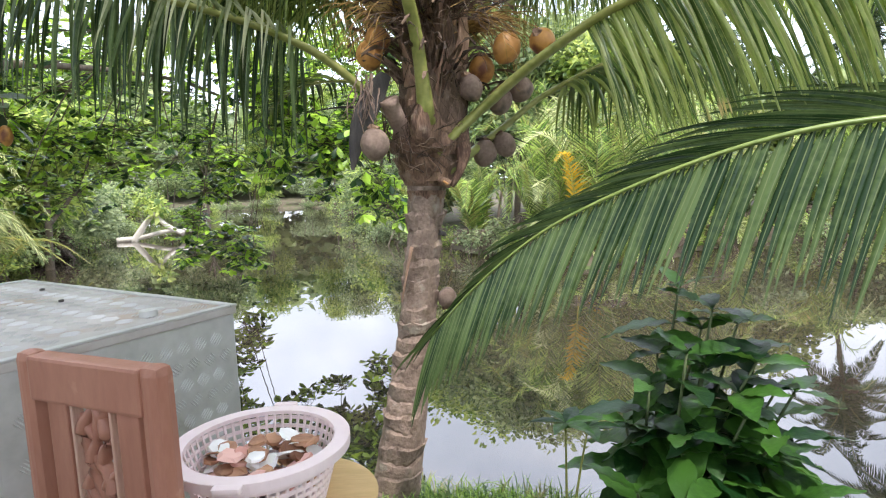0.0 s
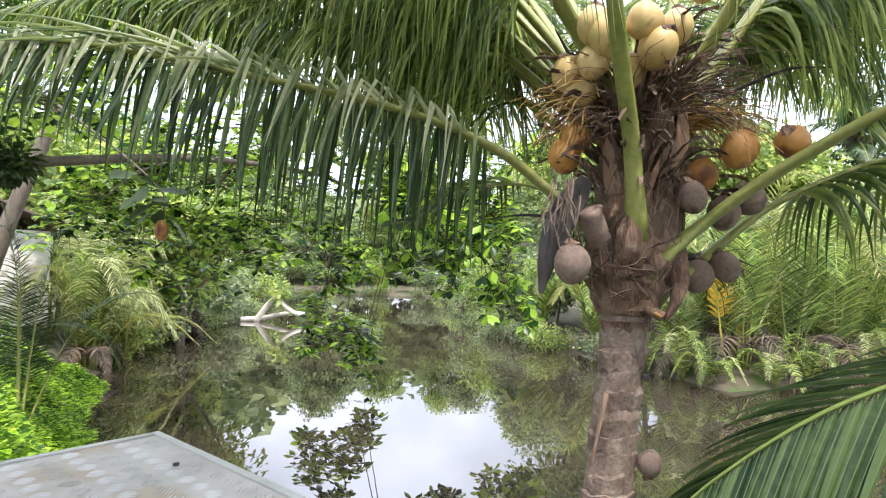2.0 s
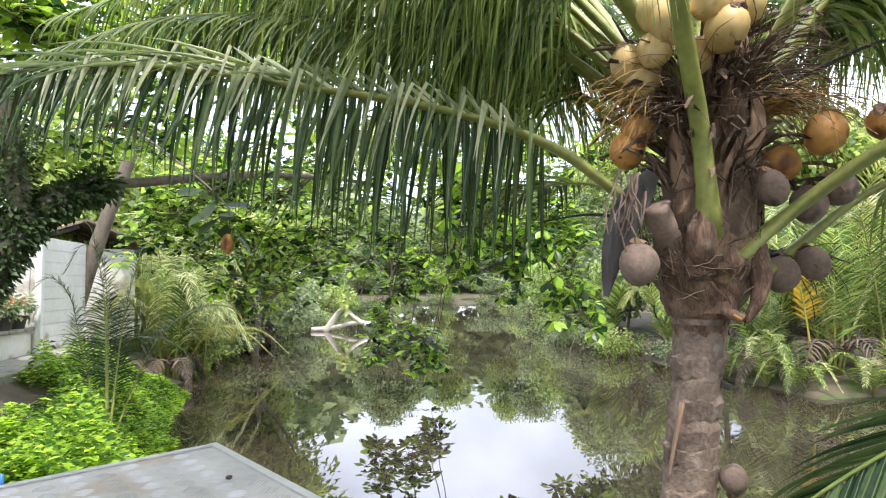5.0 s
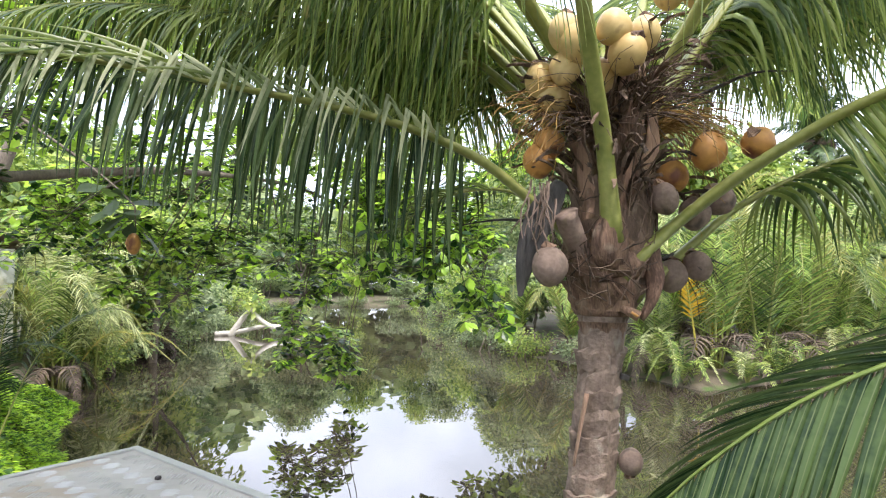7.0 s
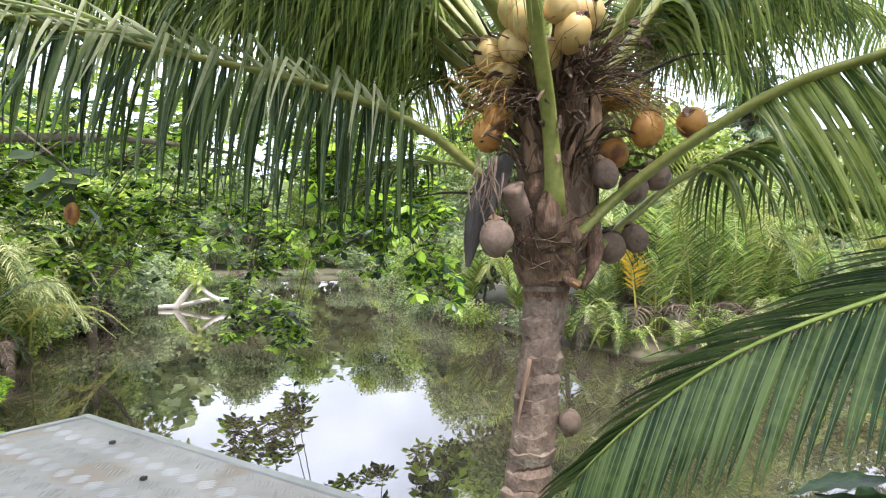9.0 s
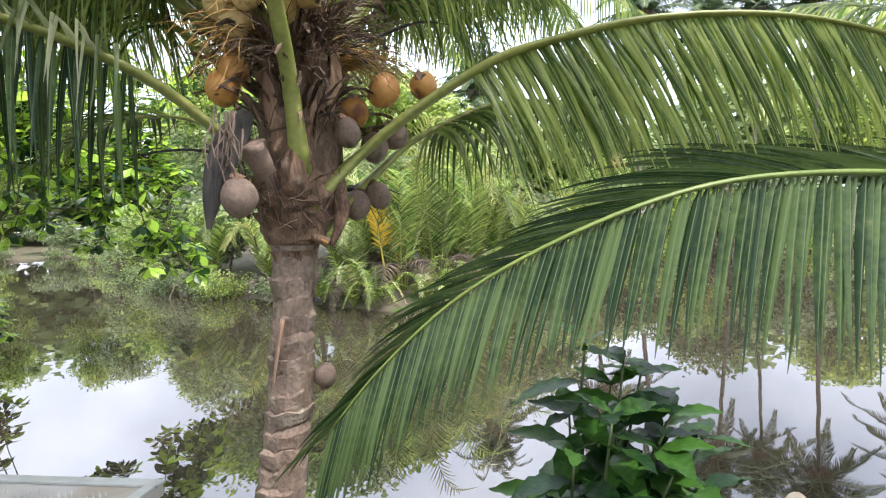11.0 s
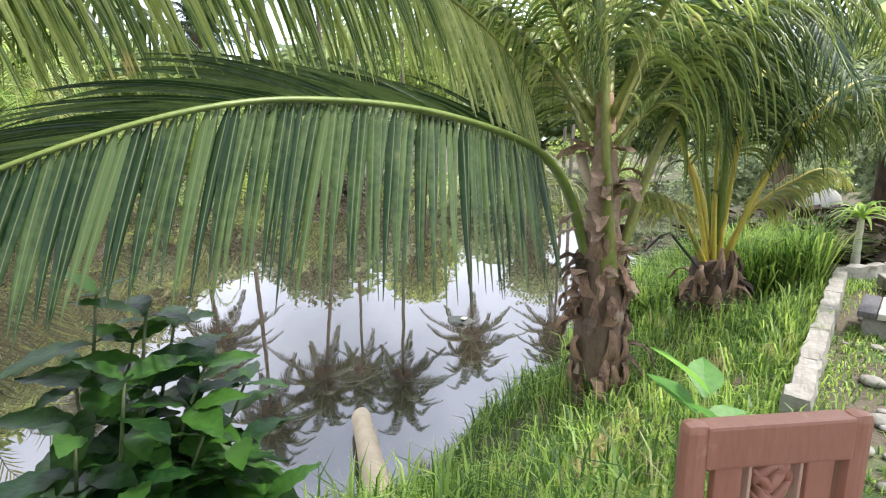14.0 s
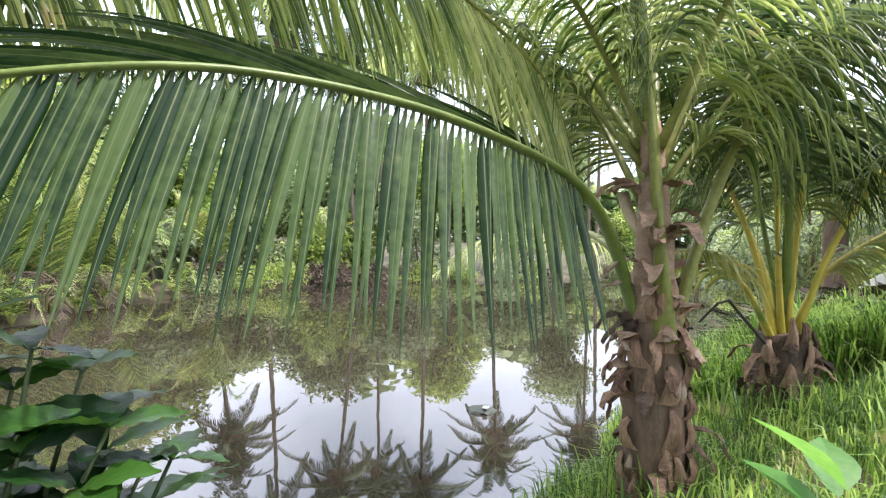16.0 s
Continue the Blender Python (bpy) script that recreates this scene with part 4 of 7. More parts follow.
    frond(palm, [(-0.25, 3.76, 2.86), (-0.6, 3.95, 3.08), (-1.0, 4.15, 3.08), (-1.35, 4.3, 2.9)], 0.024, 0.005, 0.4, 30, 0.42, 0.026, 2.2, 0.3, 0.6, seed=29)
    frond(palm, [(-0.085, 3.44, 2.73), (-0.09, 3.42, 2.88), (-0.105, 3.38, 3.06), (-0.125, 3.34, 3.25), (-0.18, 3.20, 3.51), (-0.22, 3.08, 3.72), (-0.32, 2.75, 4.3), (-0.45, 2.2, 4.9), (-0.7, 1.3, 5.2), (-0.9, 0.5, 5.0)], 0.046, 0.008, 0.40, 50, 0.8, 0.036, 3.4, 0.3, 0.4, seed=14, label="upright pale green leaf")
    more = [((-0.15, 3.8, 3.4), (-0.9, 4.2, 4.5), (-1.9, 4.5, 4.95), (-3.0, 4.7, 4.85), (-3.9, 4.8, 4.4)), ((0.1, 3.8, 3.4), (0.9, 4.1, 4.5), (1.9, 4.3, 4.85), (3.0, 4.4, 4.5)), ((0.0, 3.9, 3.3), (0.1, 4.8, 4.4), (0.2, 5.9, 4.5), (0.3, 7.0, 3.9)),
            ((-0.12, 3.6, 3.4), (-0.8, 3.1, 4.35), (-1.6, 2.5, 4.75), (-2.6, 1.9, 4.6)), ((0.1, 3.6, 3.4), (0.7, 3.1, 4.35), (1.5, 2.5, 4.75), (2.5, 1.9, 4.6)), ((-0.2, 3.7, 3.4), (-1.0, 3.9, 4.35), (-2.0, 4.0, 4.6), (-3.1, 4.1, 4.3)),
            ((-0.1, 3.85, 3.3), (-0.7, 4.6, 4.3), (-1.4, 5.4, 4.6), (-2.2, 6.2, 4.2)), ((0.1, 3.85, 3.3), (0.7, 4.6, 4.3), (1.4, 5.5, 4.5), (2.2, 6.4, 4.1)), ((-0.2, 3.8, 3.3), (-0.9, 4.6, 4.5), (-1.9, 5.3, 5.0), (-3.1, 5.9, 4.8)),
            ((0.15, 3.75, 3.2), (1.2, 4.5, 4.2), (2.4, 5.1, 4.4), (3.4, 5.6, 3.9)),
            ((-0.2, 3.8, 3.3), (-1.0, 4.1, 4.05), (-2.1, 4.3, 4.25), (-3.3, 4.4, 4.0)), ((-0.2, 3.85, 3.2), (-0.9, 4.6, 3.9), (-1.8, 5.2, 4.1), (-2.9, 5.8, 3.8)), ((0.1, 3.9, 3.3), (0.6, 4.3, 4.2), (1.4, 4.7, 4.5), (2.4, 5.0, 4.3))]
    more += [((-0.15, 3.7, 3.4), (-1.1, 3.7, 4.5), (-2.2, 3.6, 4.9), (-3.4, 3.5, 4.6)), ((-0.15, 3.8, 3.4), (-0.9, 4.4, 4.7), (-1.9, 5.0, 5.3), (-3.2, 5.6, 5.2)), ((0.1, 3.9, 3.4), (0.4, 4.7, 4.6), (0.9, 5.6, 5.0), (1.5, 6.6, 4.7)), ((-0.05, 3.9, 3.4), (-0.4, 4.8, 4.6), (-0.9, 5.8, 5.0), (-1.5, 6.9, 4.7)),
             ((0.15, 3.75, 3.4), (1.1, 3.9, 4.6), (2.2, 4.0, 5.1), (3.4, 4.0, 4.9)), ((-0.1, 3.6, 3.4), (-1.0, 3.3, 4.6), (-2.1, 3.0, 5.1), (-3.3, 2.7, 5.0))]
    for i, pts in enumerate(([(-0.22, 4.31, 3.44), (-0.85, 4.15, 3.94), (-1.64, 4.09, 4.19), (-2.49, 3.89, 4.29), (-3.24, 3.62, 4.25), (-3.9, 3.36, 4.01)],
                             [(-0.22, 4.39, 3.54), (-0.71, 4.3, 4.13), (-1.5, 4.25, 4.44), (-2.36, 4.14, 4.66), (-3.3, 3.91, 4.66), (-4.08, 3.6, 4.38)])):
        frond(palm, pts, 0.046, 0.006, 0.22, 104, 1.0, 0.028, 2.4, 0.2, 0.4, leaf=M_LEAFLET, seed=55 + i, hang=0.9, label="dark green hanging leaf")
    for i, pts in enumerate(more):
        frond(palm, pts, 0.046, 0.005, 0.22, 112, 1.1, 0.026, 4.6, 0.3, 0.4, leaf=M_LEAFLET_MID, seed=30 + i, hang=0.6)


build_main_palm()


# ---- younger palms on the near bank ----
def rough_stem(palm, foot, top, r, seed, scraps, height):
    axis = [foot, tuple((np.array(foot) + np.array(top)) / 2 + np.array([0.02, 0, 0])), top]
    c, _ = smooth_curve(axis, 16)
    rad = np.interp(np.linspace(0, 1, 16), [0, 0.15, 0.6, 1], [r * 1.15, r, r * 0.95, r * 0.7])
    v, f = tube_data(c, rad, 16, 1.0, 0.12, random.Random(seed))
    mesh_object("trunk", v, f, M_FIBRE, palm, "short trunk wrapped in ragged fibre", smooth=True)
    rng = random.Random(seed + 1)
    for i in range(scraps):
        s = rng.uniform(0.02, 1.0)
        p = c[int(s * 15)]
        az = rng.uniform(0, 360)
        a = radians(az)
        rr = rad[int(s * 15)]
        base = (p[0] + math.cos(a) * rr * 0.95, p[1] + math.sin(a) * rr * 0.95, p[2])
        if rng.random() < 0.6:
            boot(palm, base, az, rng.uniform(0.12, 0.26), rng.uniform(0.10, 0.18), rng.uniform(0.015, 0.05), seed * 31 + i)
        else:
            scrap(palm, base, az, rng.uniform(0.15, 0.32), rng.uniform(0.05, 0.10), seed * 37 + i, M_SHEATH if rng.random() < 0.6 else M_FIBRE, up=rng.uniform(-0.5, 0.5), droop=rng.uniform(2.0, 5.0))


def build_second_palm():
    palm = thing("coconut_palm", (0, 0, 0), "young coconut palm with a ragged brown trunk on the grassy bank", "palm tree")
    rough_stem(palm, (4.08, 1.74, 0.30), (4.07, 1.76, 1.72), 0.18, 41, 105, 1.3)
    c, _ = smooth_curve([(4.07, 1.76, 1.6), (4.07, 1.77, 1.95), (4.06, 1.78, 2.3), (4.05, 1.8, 2.75)], 14)
    v, f = tube_data(c, np.linspace(0.14, 0.055, 14), 12, 1.0, 0.08, random.Random(5))
    mesh_object("leaf_sheath", v, f, M_SHEATH_PALE, palm, "pinkish-brown papery leaf sheath", smooth=True)
    for i in range(26):
        q = random.Random(300 + i)
        az, z = q.uniform(90, 330), q.uniform(1.35, 2.4)
        a = radians(az)
        scrap(palm, (4.065 + 0.10 * math.cos(a), 1.77 + 0.10 * math.sin(a), z), az, q.uniform(0.16, 0.32), q.uniform(0.07, 0.14), 320 + i, M_SHEATH_PALE, up=q.uniform(0.2, 1.2), droop=q.uniform(1.0, 3.5))
    tube("cut_leaf_stub", [(4.06, 1.84, 2.10), (4.07, 1.92, 2.22), (4.08, 1.96, 2.345)], 0.055, 0.048, M_BAMBOO, palm, 6, 8, 0.6, "pale sawn-off leaf stub")
    rib, c = midrib(palm, [(4.06, 1.82, 1.40), (3.98, 1.89, 1.75), (3.88, 1.94, 2.02), (3.68, 2.0, 2.26), (3.3, 2.08, 2.43), (2.7, 2.24, 2.555), (2.2, 2.38, 2.595), (1.7, 2.51, 2.575), (1.26, 2.63, 2.475), (0.8, 2.76, 2.295), (0.45, 2.85, 2.105),
                           (0.13, 2.94, 1.83), (-0.09, 3.0, 1.58)], 0.050, 0.007, M_RACHIS_GREEN, "large green leaf arching low over the water", 56)
    leaf_row(rib, c, -1, 98, 0.98, 0.052, (0.12, 0.30, -1.0), (0.75, 0.30, -0.9), 0.45, M_LEAFLET_DEEP, 51, start=0.22, wild=0.045, fold=0.9, twist=0.38, stub=0.26, taper=0.2)
    leaf_row(rib, c, 1, 70, 0.95, 0.030, (1.0, 0.45, 0.36), (1.0, 0.38, 0.14), 0.6, M_LEAFLET_DEEP, 54, start=0.24, wild=0.08, fold=0.7, twist=0.3, stub=0.4, taper=0.3)
    frond(palm, [(3.98, 1.69, 1.5), (3.95, 1.70, 1.9), (3.93, 1.75, 2.6), (3.93, 1.82, 3.3), (3.92, 1.93, 4.1), (3.8, 2.3, 4.8), (3.5, 2.9, 5.1)], 0.068, 0.008, 0.38, 70, 0.9, 0.032, 4.0, 0.3, 0.4, hang=0.5, seed=52, label="upright pale green leaf")
    frond(palm, [(4.12, 1.68, 1.45), (4.17, 1.58, 1.95), (4.24, 1.46, 2.4), (4.4, 1.25, 2.9), (4.8, 0.9, 3.4), (5.5, 0.5, 3.6), (6.3, 0.1, 3.3)], 0.062, 0.007, 0.28, 84, 0.9, 0.032, 4.4, 0.3, 0.4, single=True, seed=53, hang=0.6)
    more = [((4.08, 1.85, 2.3), (4.3, 2.3, 3.0), (4.9, 3.0, 3.5), (5.8, 3.8, 3.2)), ((4.04, 1.84, 2.5), (3.8, 2.5, 3.3), (3.4, 3.4, 3.8), (2.9, 4.5, 3.5)), ((4.02, 1.74, 2.6), (3.8, 1.3, 3.4), (3.4, 0.7, 4.0), (2.9, 0.0, 4.2)),
            ((4.08, 1.75, 2.5), (4.5, 1.5, 3.4), (5.3, 1.4, 4.0), (6.4, 1.3, 3.8)), ((4.04, 1.8, 2.7), (3.9, 1.9, 3.6), (3.4, 1.9, 4.3), (2.5, 2.0, 4.6)), ((4.1, 1.8, 2.2), (4.6, 2.1, 2.95), (5.4, 2.4, 3.4), (6.4, 2.6, 3.1)),
            ((4.08, 1.72, 2.4), (4.5, 1.2, 3.2), (5.0, 0.5, 3.7), (5.5, -0.4, 3.6)), ((4.06, 1.8, 2.6), (3.7, 2.2, 3.5), (3.0, 2.6, 4.0), (2.2, 3.0, 3.9)), ((4.06, 1.82, 2.5), (4.1, 2.6, 3.3), (4.2, 3.6, 3.7), (4.4, 4.6, 3.3)), ((4.08, 1.78, 2.6), (4.8, 2.0, 3.6), (5.8, 2.4, 4.1), (6.9, 2.9, 3.9)),
            ((4.1, 1.75, 2.5), (4.9, 1.6, 3.3), (5.8, 1.6, 3.6), (6.7, 1.7, 3.2)), ((4.05, 1.85, 2.6), (4.4, 2.8, 3.8), (5.0, 3.9, 4.3), (5.8, 5.0, 4.1))]
    # every fourth leaf takes a lighter leaflet colour that mimics backlight
    for i, pts in enumerate(more):
        frond(palm, pts, 0.032, 0.005, 0.15, 112, 0.9, 0.024, 3.4, 0.3, 0.5, leaf=M_LEAFLET_TIP if i % 4 == 0 else M_LEAFLET_MID, seed=60 + i, hang=0.45)
    frond(palm, [(4.1, 1.7, 2.2), (4.12, 1.6, 2.5), (4.12, 1.5, 2.66), (4.14, 1.38, 2.66), (4.16, 1.28, 2.58)], 0.02, 0.006, 0.45, 26, 0.52, 0.028, 1.8, 0.2, 0.7, leaf=M_LEAFLET_TIP, seed=70, label="small fan of young pale leaflets")
    frond(palm, [(4.10, 1.90, 1.45), (4.62, 2.05, 1.75), (4.95, 2.35, 2.02), (5.2, 2.75, 2.18), (5.4, 3.25, 2.2), (5.55, 3.85, 2.02), (5.65, 4.4, 1.7)], 0.03, 0.005, 0.35, 60, 0.75, 0.032, 2.6, 0.2, 0.4, leaf=M_PALE, seed=71, hang=0.3, label="yellowing low leaf over the water")


def build_third_palm():
    palm = thing("coconut_palm", (0, 0, 0), "small coconut palm with yellow leaf stalks in long grass", "palm tree")
    rough_stem(palm, (5.96, 1.19, 0.5), (5.92, 1.25, 1.35), 0.24, 43, 90, 0.9)
    arcs = [([(5.97, 1.17, 1.3), (6.02, 1.08, 1.6), (6.12, 0.93, 1.87), (6.28, 0.66, 2.10), (6.42, 0.44, 2.2), (6.52, 0.22, 2.05)], 0.36, 0.45, M_LEAFLET_OLD),
            ([(5.9, 1.28, 1.25), (5.86, 1.36, 1.65), (5.77, 1.5, 2.2), (5.6, 1.8, 2.9), (5.3, 2.3, 3.3), (4.9, 2.9, 3.2)], 0.38, 0.75, M_LEAFLET), ([(5.92, 1.24, 1.3), (5.9, 1.28, 2.0), (5.88, 1.3, 2.7), (5.8, 1.35, 3.4), (5.5, 1.5, 4.0)], 0.38, 0.75, M_LEAFLET),
            ([(5.95, 1.2, 1.3), (5.98, 1.17, 2.0), (6.1, 1.1, 2.7), (6.4, 0.95, 3.2), (7.0, 0.7, 3.3)], 0.38, 0.75, M_LEAFLET), ([(5.98, 1.25, 1.3), (6.2, 1.5, 2.1), (6.6, 2.0, 2.8), (7.2, 2.7, 2.9)], 0.36, 0.7, M_LEAFLET),
            ([(5.92, 1.15, 1.3), (5.85, 0.9, 2.1), (5.75, 0.5, 2.7), (5.6, 0.0, 2.85), (5.5, -0.5, 2.6)], 0.4, 0.7, M_LEAFLET), ([(5.85, 1.28, 1.25), (5.6, 1.5, 1.75), (5.25, 1.8, 2.0), (4.9, 2.05, 1.85)], 0.4, 0.5, M_LEAFLET_OLD),
            ([(5.97, 1.15, 1.35), (6.15, 0.85, 2.2), (6.5, 0.4, 2.9), (7.0, -0.1, 3.0), (7.5, -0.5, 2.7)], 0.36, 0.75, M_LEAFLET)]
    for i, (pts, st, L, lm) in enumerate(arcs):
        frond(palm, pts, 0.044, 0.006, st, 70, L * 1.15, 0.026, 3.4, 0.3, 0.4, leaf=lm, rib=M_RACHIS_Y, seed=80 + i, hang=0.2, single=(i == 0), label="yellow-stalked leaf")
    for i, pts in enumerate(([(5.98, 1.22, 1.48), (5.78, 1.2, 2.63), (5.37, 1.12, 3.26), (4.92, 0.9, 3.39), (4.55, 0.62, 3.19), (4.32, 0.42, 2.81)],
                             [(5.98, 1.26, 1.47), (5.93, 1.49, 2.85), (5.55, 1.46, 3.61), (5.2, 1.12, 3.79), (4.96, 0.76, 3.58), (4.75, 0.49, 3.19)])):
        frond(palm, pts, 0.040, 0.006, 0.34, 84, 0.95, 0.030, 2.6, 0.2, 0.4, leaf=M_LEAFLET_DEEP, rib=M_RACHIS_GREEN, seed=95 + i, hang=0.7, label="large dark green leaf")
    tube("dry_leaf_stalk", [(5.82, 1.25, 1.15), (5.62, 1.5, 1.5), (5.5, 1.6, 1.62), (5.35, 1.75, 1.45)], 0.025, 0.012, M_DARK, palm, 10, 6, 0.6)


build_second_palm()
build_third_palm()


# ---- sea almond tree reaching over the water ----
SPRAY = [(-3.61, 12.18, 4.41), (-2.89, 11.77, 4.63), (-2.72, 11.88, 4.09), (-3.38, 11.79, 3.53), (-3.65, 12.21, 2.82), (-2.36, 12.08, 2.82), (-1.96, 12.08, 3.32), (-1.33, 12.18, 2.41), (-1.18, 12.17, 1.86)]


def build_almond():
    tree = thing("sea_almond_tree", (0, 0, 0), "broad-leaved sea almond tree with limbs hanging over the river", "tree")
    rng = random.Random(101)
    limb = [(-9.4, 3.2, 0.9), (-8.2, 4.4, 1.5), (-7.25, 5.1, 2.25), (-7.0, 5.4, 2.95), (-7.0, 5.85, 3.5), (-6.8, 6.45, 3.85), (-6.14, 8.99, 4.39), (-5.5, 12.0, 4.68), (-4.42, 12.47, 4.26), (-3.27, 12.85, 3.81), (-2.05, 13.1, 3.29)]
    tube("trunk", limb[:6], 0.30, 0.16, M_BARK_SHADED, tree, 24, 12, 1.0, "leaning trunk overgrown with climbing plants", 0.08)
    tube("limb", limb[5:], 0.07, 0.014, M_BARK, tree, 30, 8)
    tube("limb", [(-7.0, 5.6, 3.3), (-7.05, 5.5, 4.3), (-7.1, 5.2, 5.4), (-6.9, 5.4, 6.6)], 0.13, 0.05, M_BARK, tree, 14, 8)
    tube("limb", [(-7.05, 5.4, 4.6), (-6.2, 6.6, 5.6), (-4.8, 7.6, 5.9), (-3.2, 8.4, 5.8)], 0.045, 0.012, M_BARK, tree, 14, 6)
    spine, _ = smooth_curve(limb[4:], 30)
    # (centre, radii, number of leaf whorls) of each clump
    blobs = [((-8.69, 9.82, 3.87), (1.09, 0.85, 0.6), 23), ((-9.27, 9.85, 3.27), (0.88, 0.69, 0.5), 14), ((-8.55, 10.93, 3.54), (1.17, 0.96, 0.78), 28), ((-7.43, 11.07, 3.41), (0.99, 0.86, 0.75), 25), ((-7.37, 11.57, 2.39), (0.89, 0.76, 0.63),
             18), ((-7.82, 10.62, 2.42), (0.6, 0.52, 0.43), 9), ((-6.74, 11.73, 2.97), (0.75, 0.82, 0.88), 22), ((-6.49, 12.22, 3.71), (1.04, 0.84, 0.65), 21), ((-5.54, 12.12, 3.08), (0.75, 0.75, 0.75), 18), ((-5.01, 12.7, 3.59), (0.89, 0.76,
             0.63), 18), ((-4.39, 12.38, 2.94), (0.73, 0.68, 0.6), 15), ((-5.18, 12.48, 2.35), (0.63, 0.56, 0.5), 10), ((-5.53, 12.7, 1.61), (0.45, 0.49, 0.52), 7), ((-4.78, 12.38, 1.34), (0.56, 0.53, 0.49), 9), ((-4.4, 12.83, 0.81), (0.36,
             0.46, 0.58), 7), ((-4.42, 12.15, 0.44), (0.27, 0.37, 0.49), 7), ((-5.42, 12.28, 0.99), (0.35, 0.3, 0.24), 7), ((-3.52, 13.37, 2.95), (0.65, 0.62, 0.58), 11), ((-2.56, 13.01, 2.3), (0.45, 0.4, 0.35), 7), ((-1.74, 13.48, 2.04),
             (0.3, 0.36, 0.4), 7), ((-8.41, 9.99, 4.35), (1.34, 0.88, 0.43), 20), ((-7.22, 11.3, 4.39), (1.51, 1.01, 0.5), 25), ((-5.71, 12.5, 4.46), (1.56, 1.04, 0.52), 25), ((-3.34, 12.68, 4.65), (1.11, 0.81, 0.49), 18), ((-1.81, 13.35,
             4.45), (0.76, 0.71, 0.63), 15), ((-1.13, 12.76, 4.94), (0.73, 0.68, 0.6), 15)]
    blobs += [((-4.09, 12.25, 4.97), (0.98, 0.8, 0.49), 24), ((-5.28, 12.1, 5.17), (1.0, 0.8, 0.5), 24), ((-6.46, 11.91, 5.06), (1.03, 0.8, 0.51), 24), ((-3.04, 12.46, 5.27), (0.86, 0.8, 0.49), 24), ((-2.14, 12.96, 5.09), (0.75, 0.8, 0.5), 24), ((-7.59, 11.27, 4.92), (1.03, 0.8, 0.51), 24), ((-7.98, 10.31, 4.59), (0.86, 0.8, 0.43), 24)]
    blobs += [((-3.13, 12.26, 3.86), (0.71, 0.7, 0.59), 24), ((-2.49, 12.64, 3.28), (0.72, 0.7, 0.6), 24), ((-1.78, 12.9, 3.76), (0.73, 0.7, 0.61), 24), ((-1.28, 12.59, 3.01), (0.47, 0.7, 0.71), 24), ((-3.62, 12.3, 4.24), (0.6, 0.7, 0.48), 24), ((-1.09, 13.0, 1.99), (0.27, 0.7, 0.55), 10)]
    blobs += [((-4.6, 8.0, 4.6), (1.6, 1.2, 0.6), 25), ((-4.2, 8.0, 5.6), (2.4, 1.5, 0.7), 35), ((-2.2, 8.6, 4.7), (1.2, 0.9, 0.6), 20), ((-7.4, 6.0, 5.8), (2.0, 1.6, 1.0), 100), ((-5.4, 7.4, 6.6), (2.0, 1.2, 0.8), 55), ((-6.6, 6.4, 4.6), (1.0, 0.9, 0.6), 30),
              ((-8.6, 5.4, 4.9), (1.2, 1.0, 0.8), 40), ((-8.25, 8.21, 5.23), (1.2, 0.9, 0.6), 28), ((-7.1, 9.9, 5.1), (1.2, 0.9, 0.6), 28), ((-5.55, 11.2, 5.3), (1.2, 0.9, 0.6), 28), ((-3.9, 12.0, 5.0), (1.2, 0.9, 0.6), 28), ((-6.4, 10.4, 6.4), (1.3, 0.9, 0.6), 28),
              ((-2.6, 12.6, 5.4), (1.2, 0.9, 0.6), 24), ((-1.5, 10.5, 4.7), (1.0, 0.8, 0.45), 36), ((-0.3, 11.2, 4.9), (0.9, 0.7, 0.45), 28), ((-2.9, 10.5, 4.5), (1.0, 0.8, 0.45), 36), ((-6.99, 5.35, 5.6), (0.9, 0.8, 0.5), 34), ((-6.67, 6.4, 5.95), (0.9, 0.8, 0.5), 34),
              ((-5.6, 6.8, 5.75), (0.9, 0.8, 0.5), 34), ((-5.4, 8.6, 6.3), (1.0, 0.9, 0.5), 28), ((-8.6, 4.9, 5.5), (1.1, 0.9, 0.7), 44), ((-7.4, 6.3, 5.4), (1.2, 0.9, 0.6), 44), ((-6.3, 7.4, 5.6), (1.2, 0.9, 0.6), 44)]
    tv, tf = blade(1.0, 0.54, 4, 0.14, 0.14, 0.64)
    leaves, twigs = [], []
    for c, r, n in blobs:
        near = spine[np.argmin(np.linalg.norm(spine - np.array(c) + np.array([0.5, 0.2, 0]), axis=1))]
        mid = (near + np.array(c)) / 2 + np.array([0, 0, 0.15])
        if c[2] < 5:
            twigs.append(tube_data(smooth_curve([near, mid, c], 8)[0], np.linspace(0.016, 0.007, 8), 5))
        for _ in range(int(n * (4.2 if c[2] < 2 else 3.1 if c[1] > 9 and c[2] < 4.6 else 1.7 if c[0] < -5 else 1.0))):
            d = unit(np.array([rng.gauss(0, 1), rng.gauss(0, 1), rng.gauss(0, 1)])) * rng.random() ** 0.4
            p = np.array(c) + d * np.array(r)
            if noise.noise(Vector(p) * 1.5) < -0.16:
                continue
            twigs.append(tube_data(smooth_curve([c, (np.array(c) + p) / 2 + np.array([0, 0, 0.06]), p], 5)[0], np.linspace(0.007, 0.004, 5), 3))
            tip = rng.uniform(-0.35, 0.25)
            big = rng.uniform(0.18, 0.26)
            for k in range(rng.randint(6, 9)):
                a = k * 2.4 + rng.uniform(-0.3, 0.3)
                way = (math.cos(a), math.sin(a), tip + rng.uniform(-0.5, 0.35))
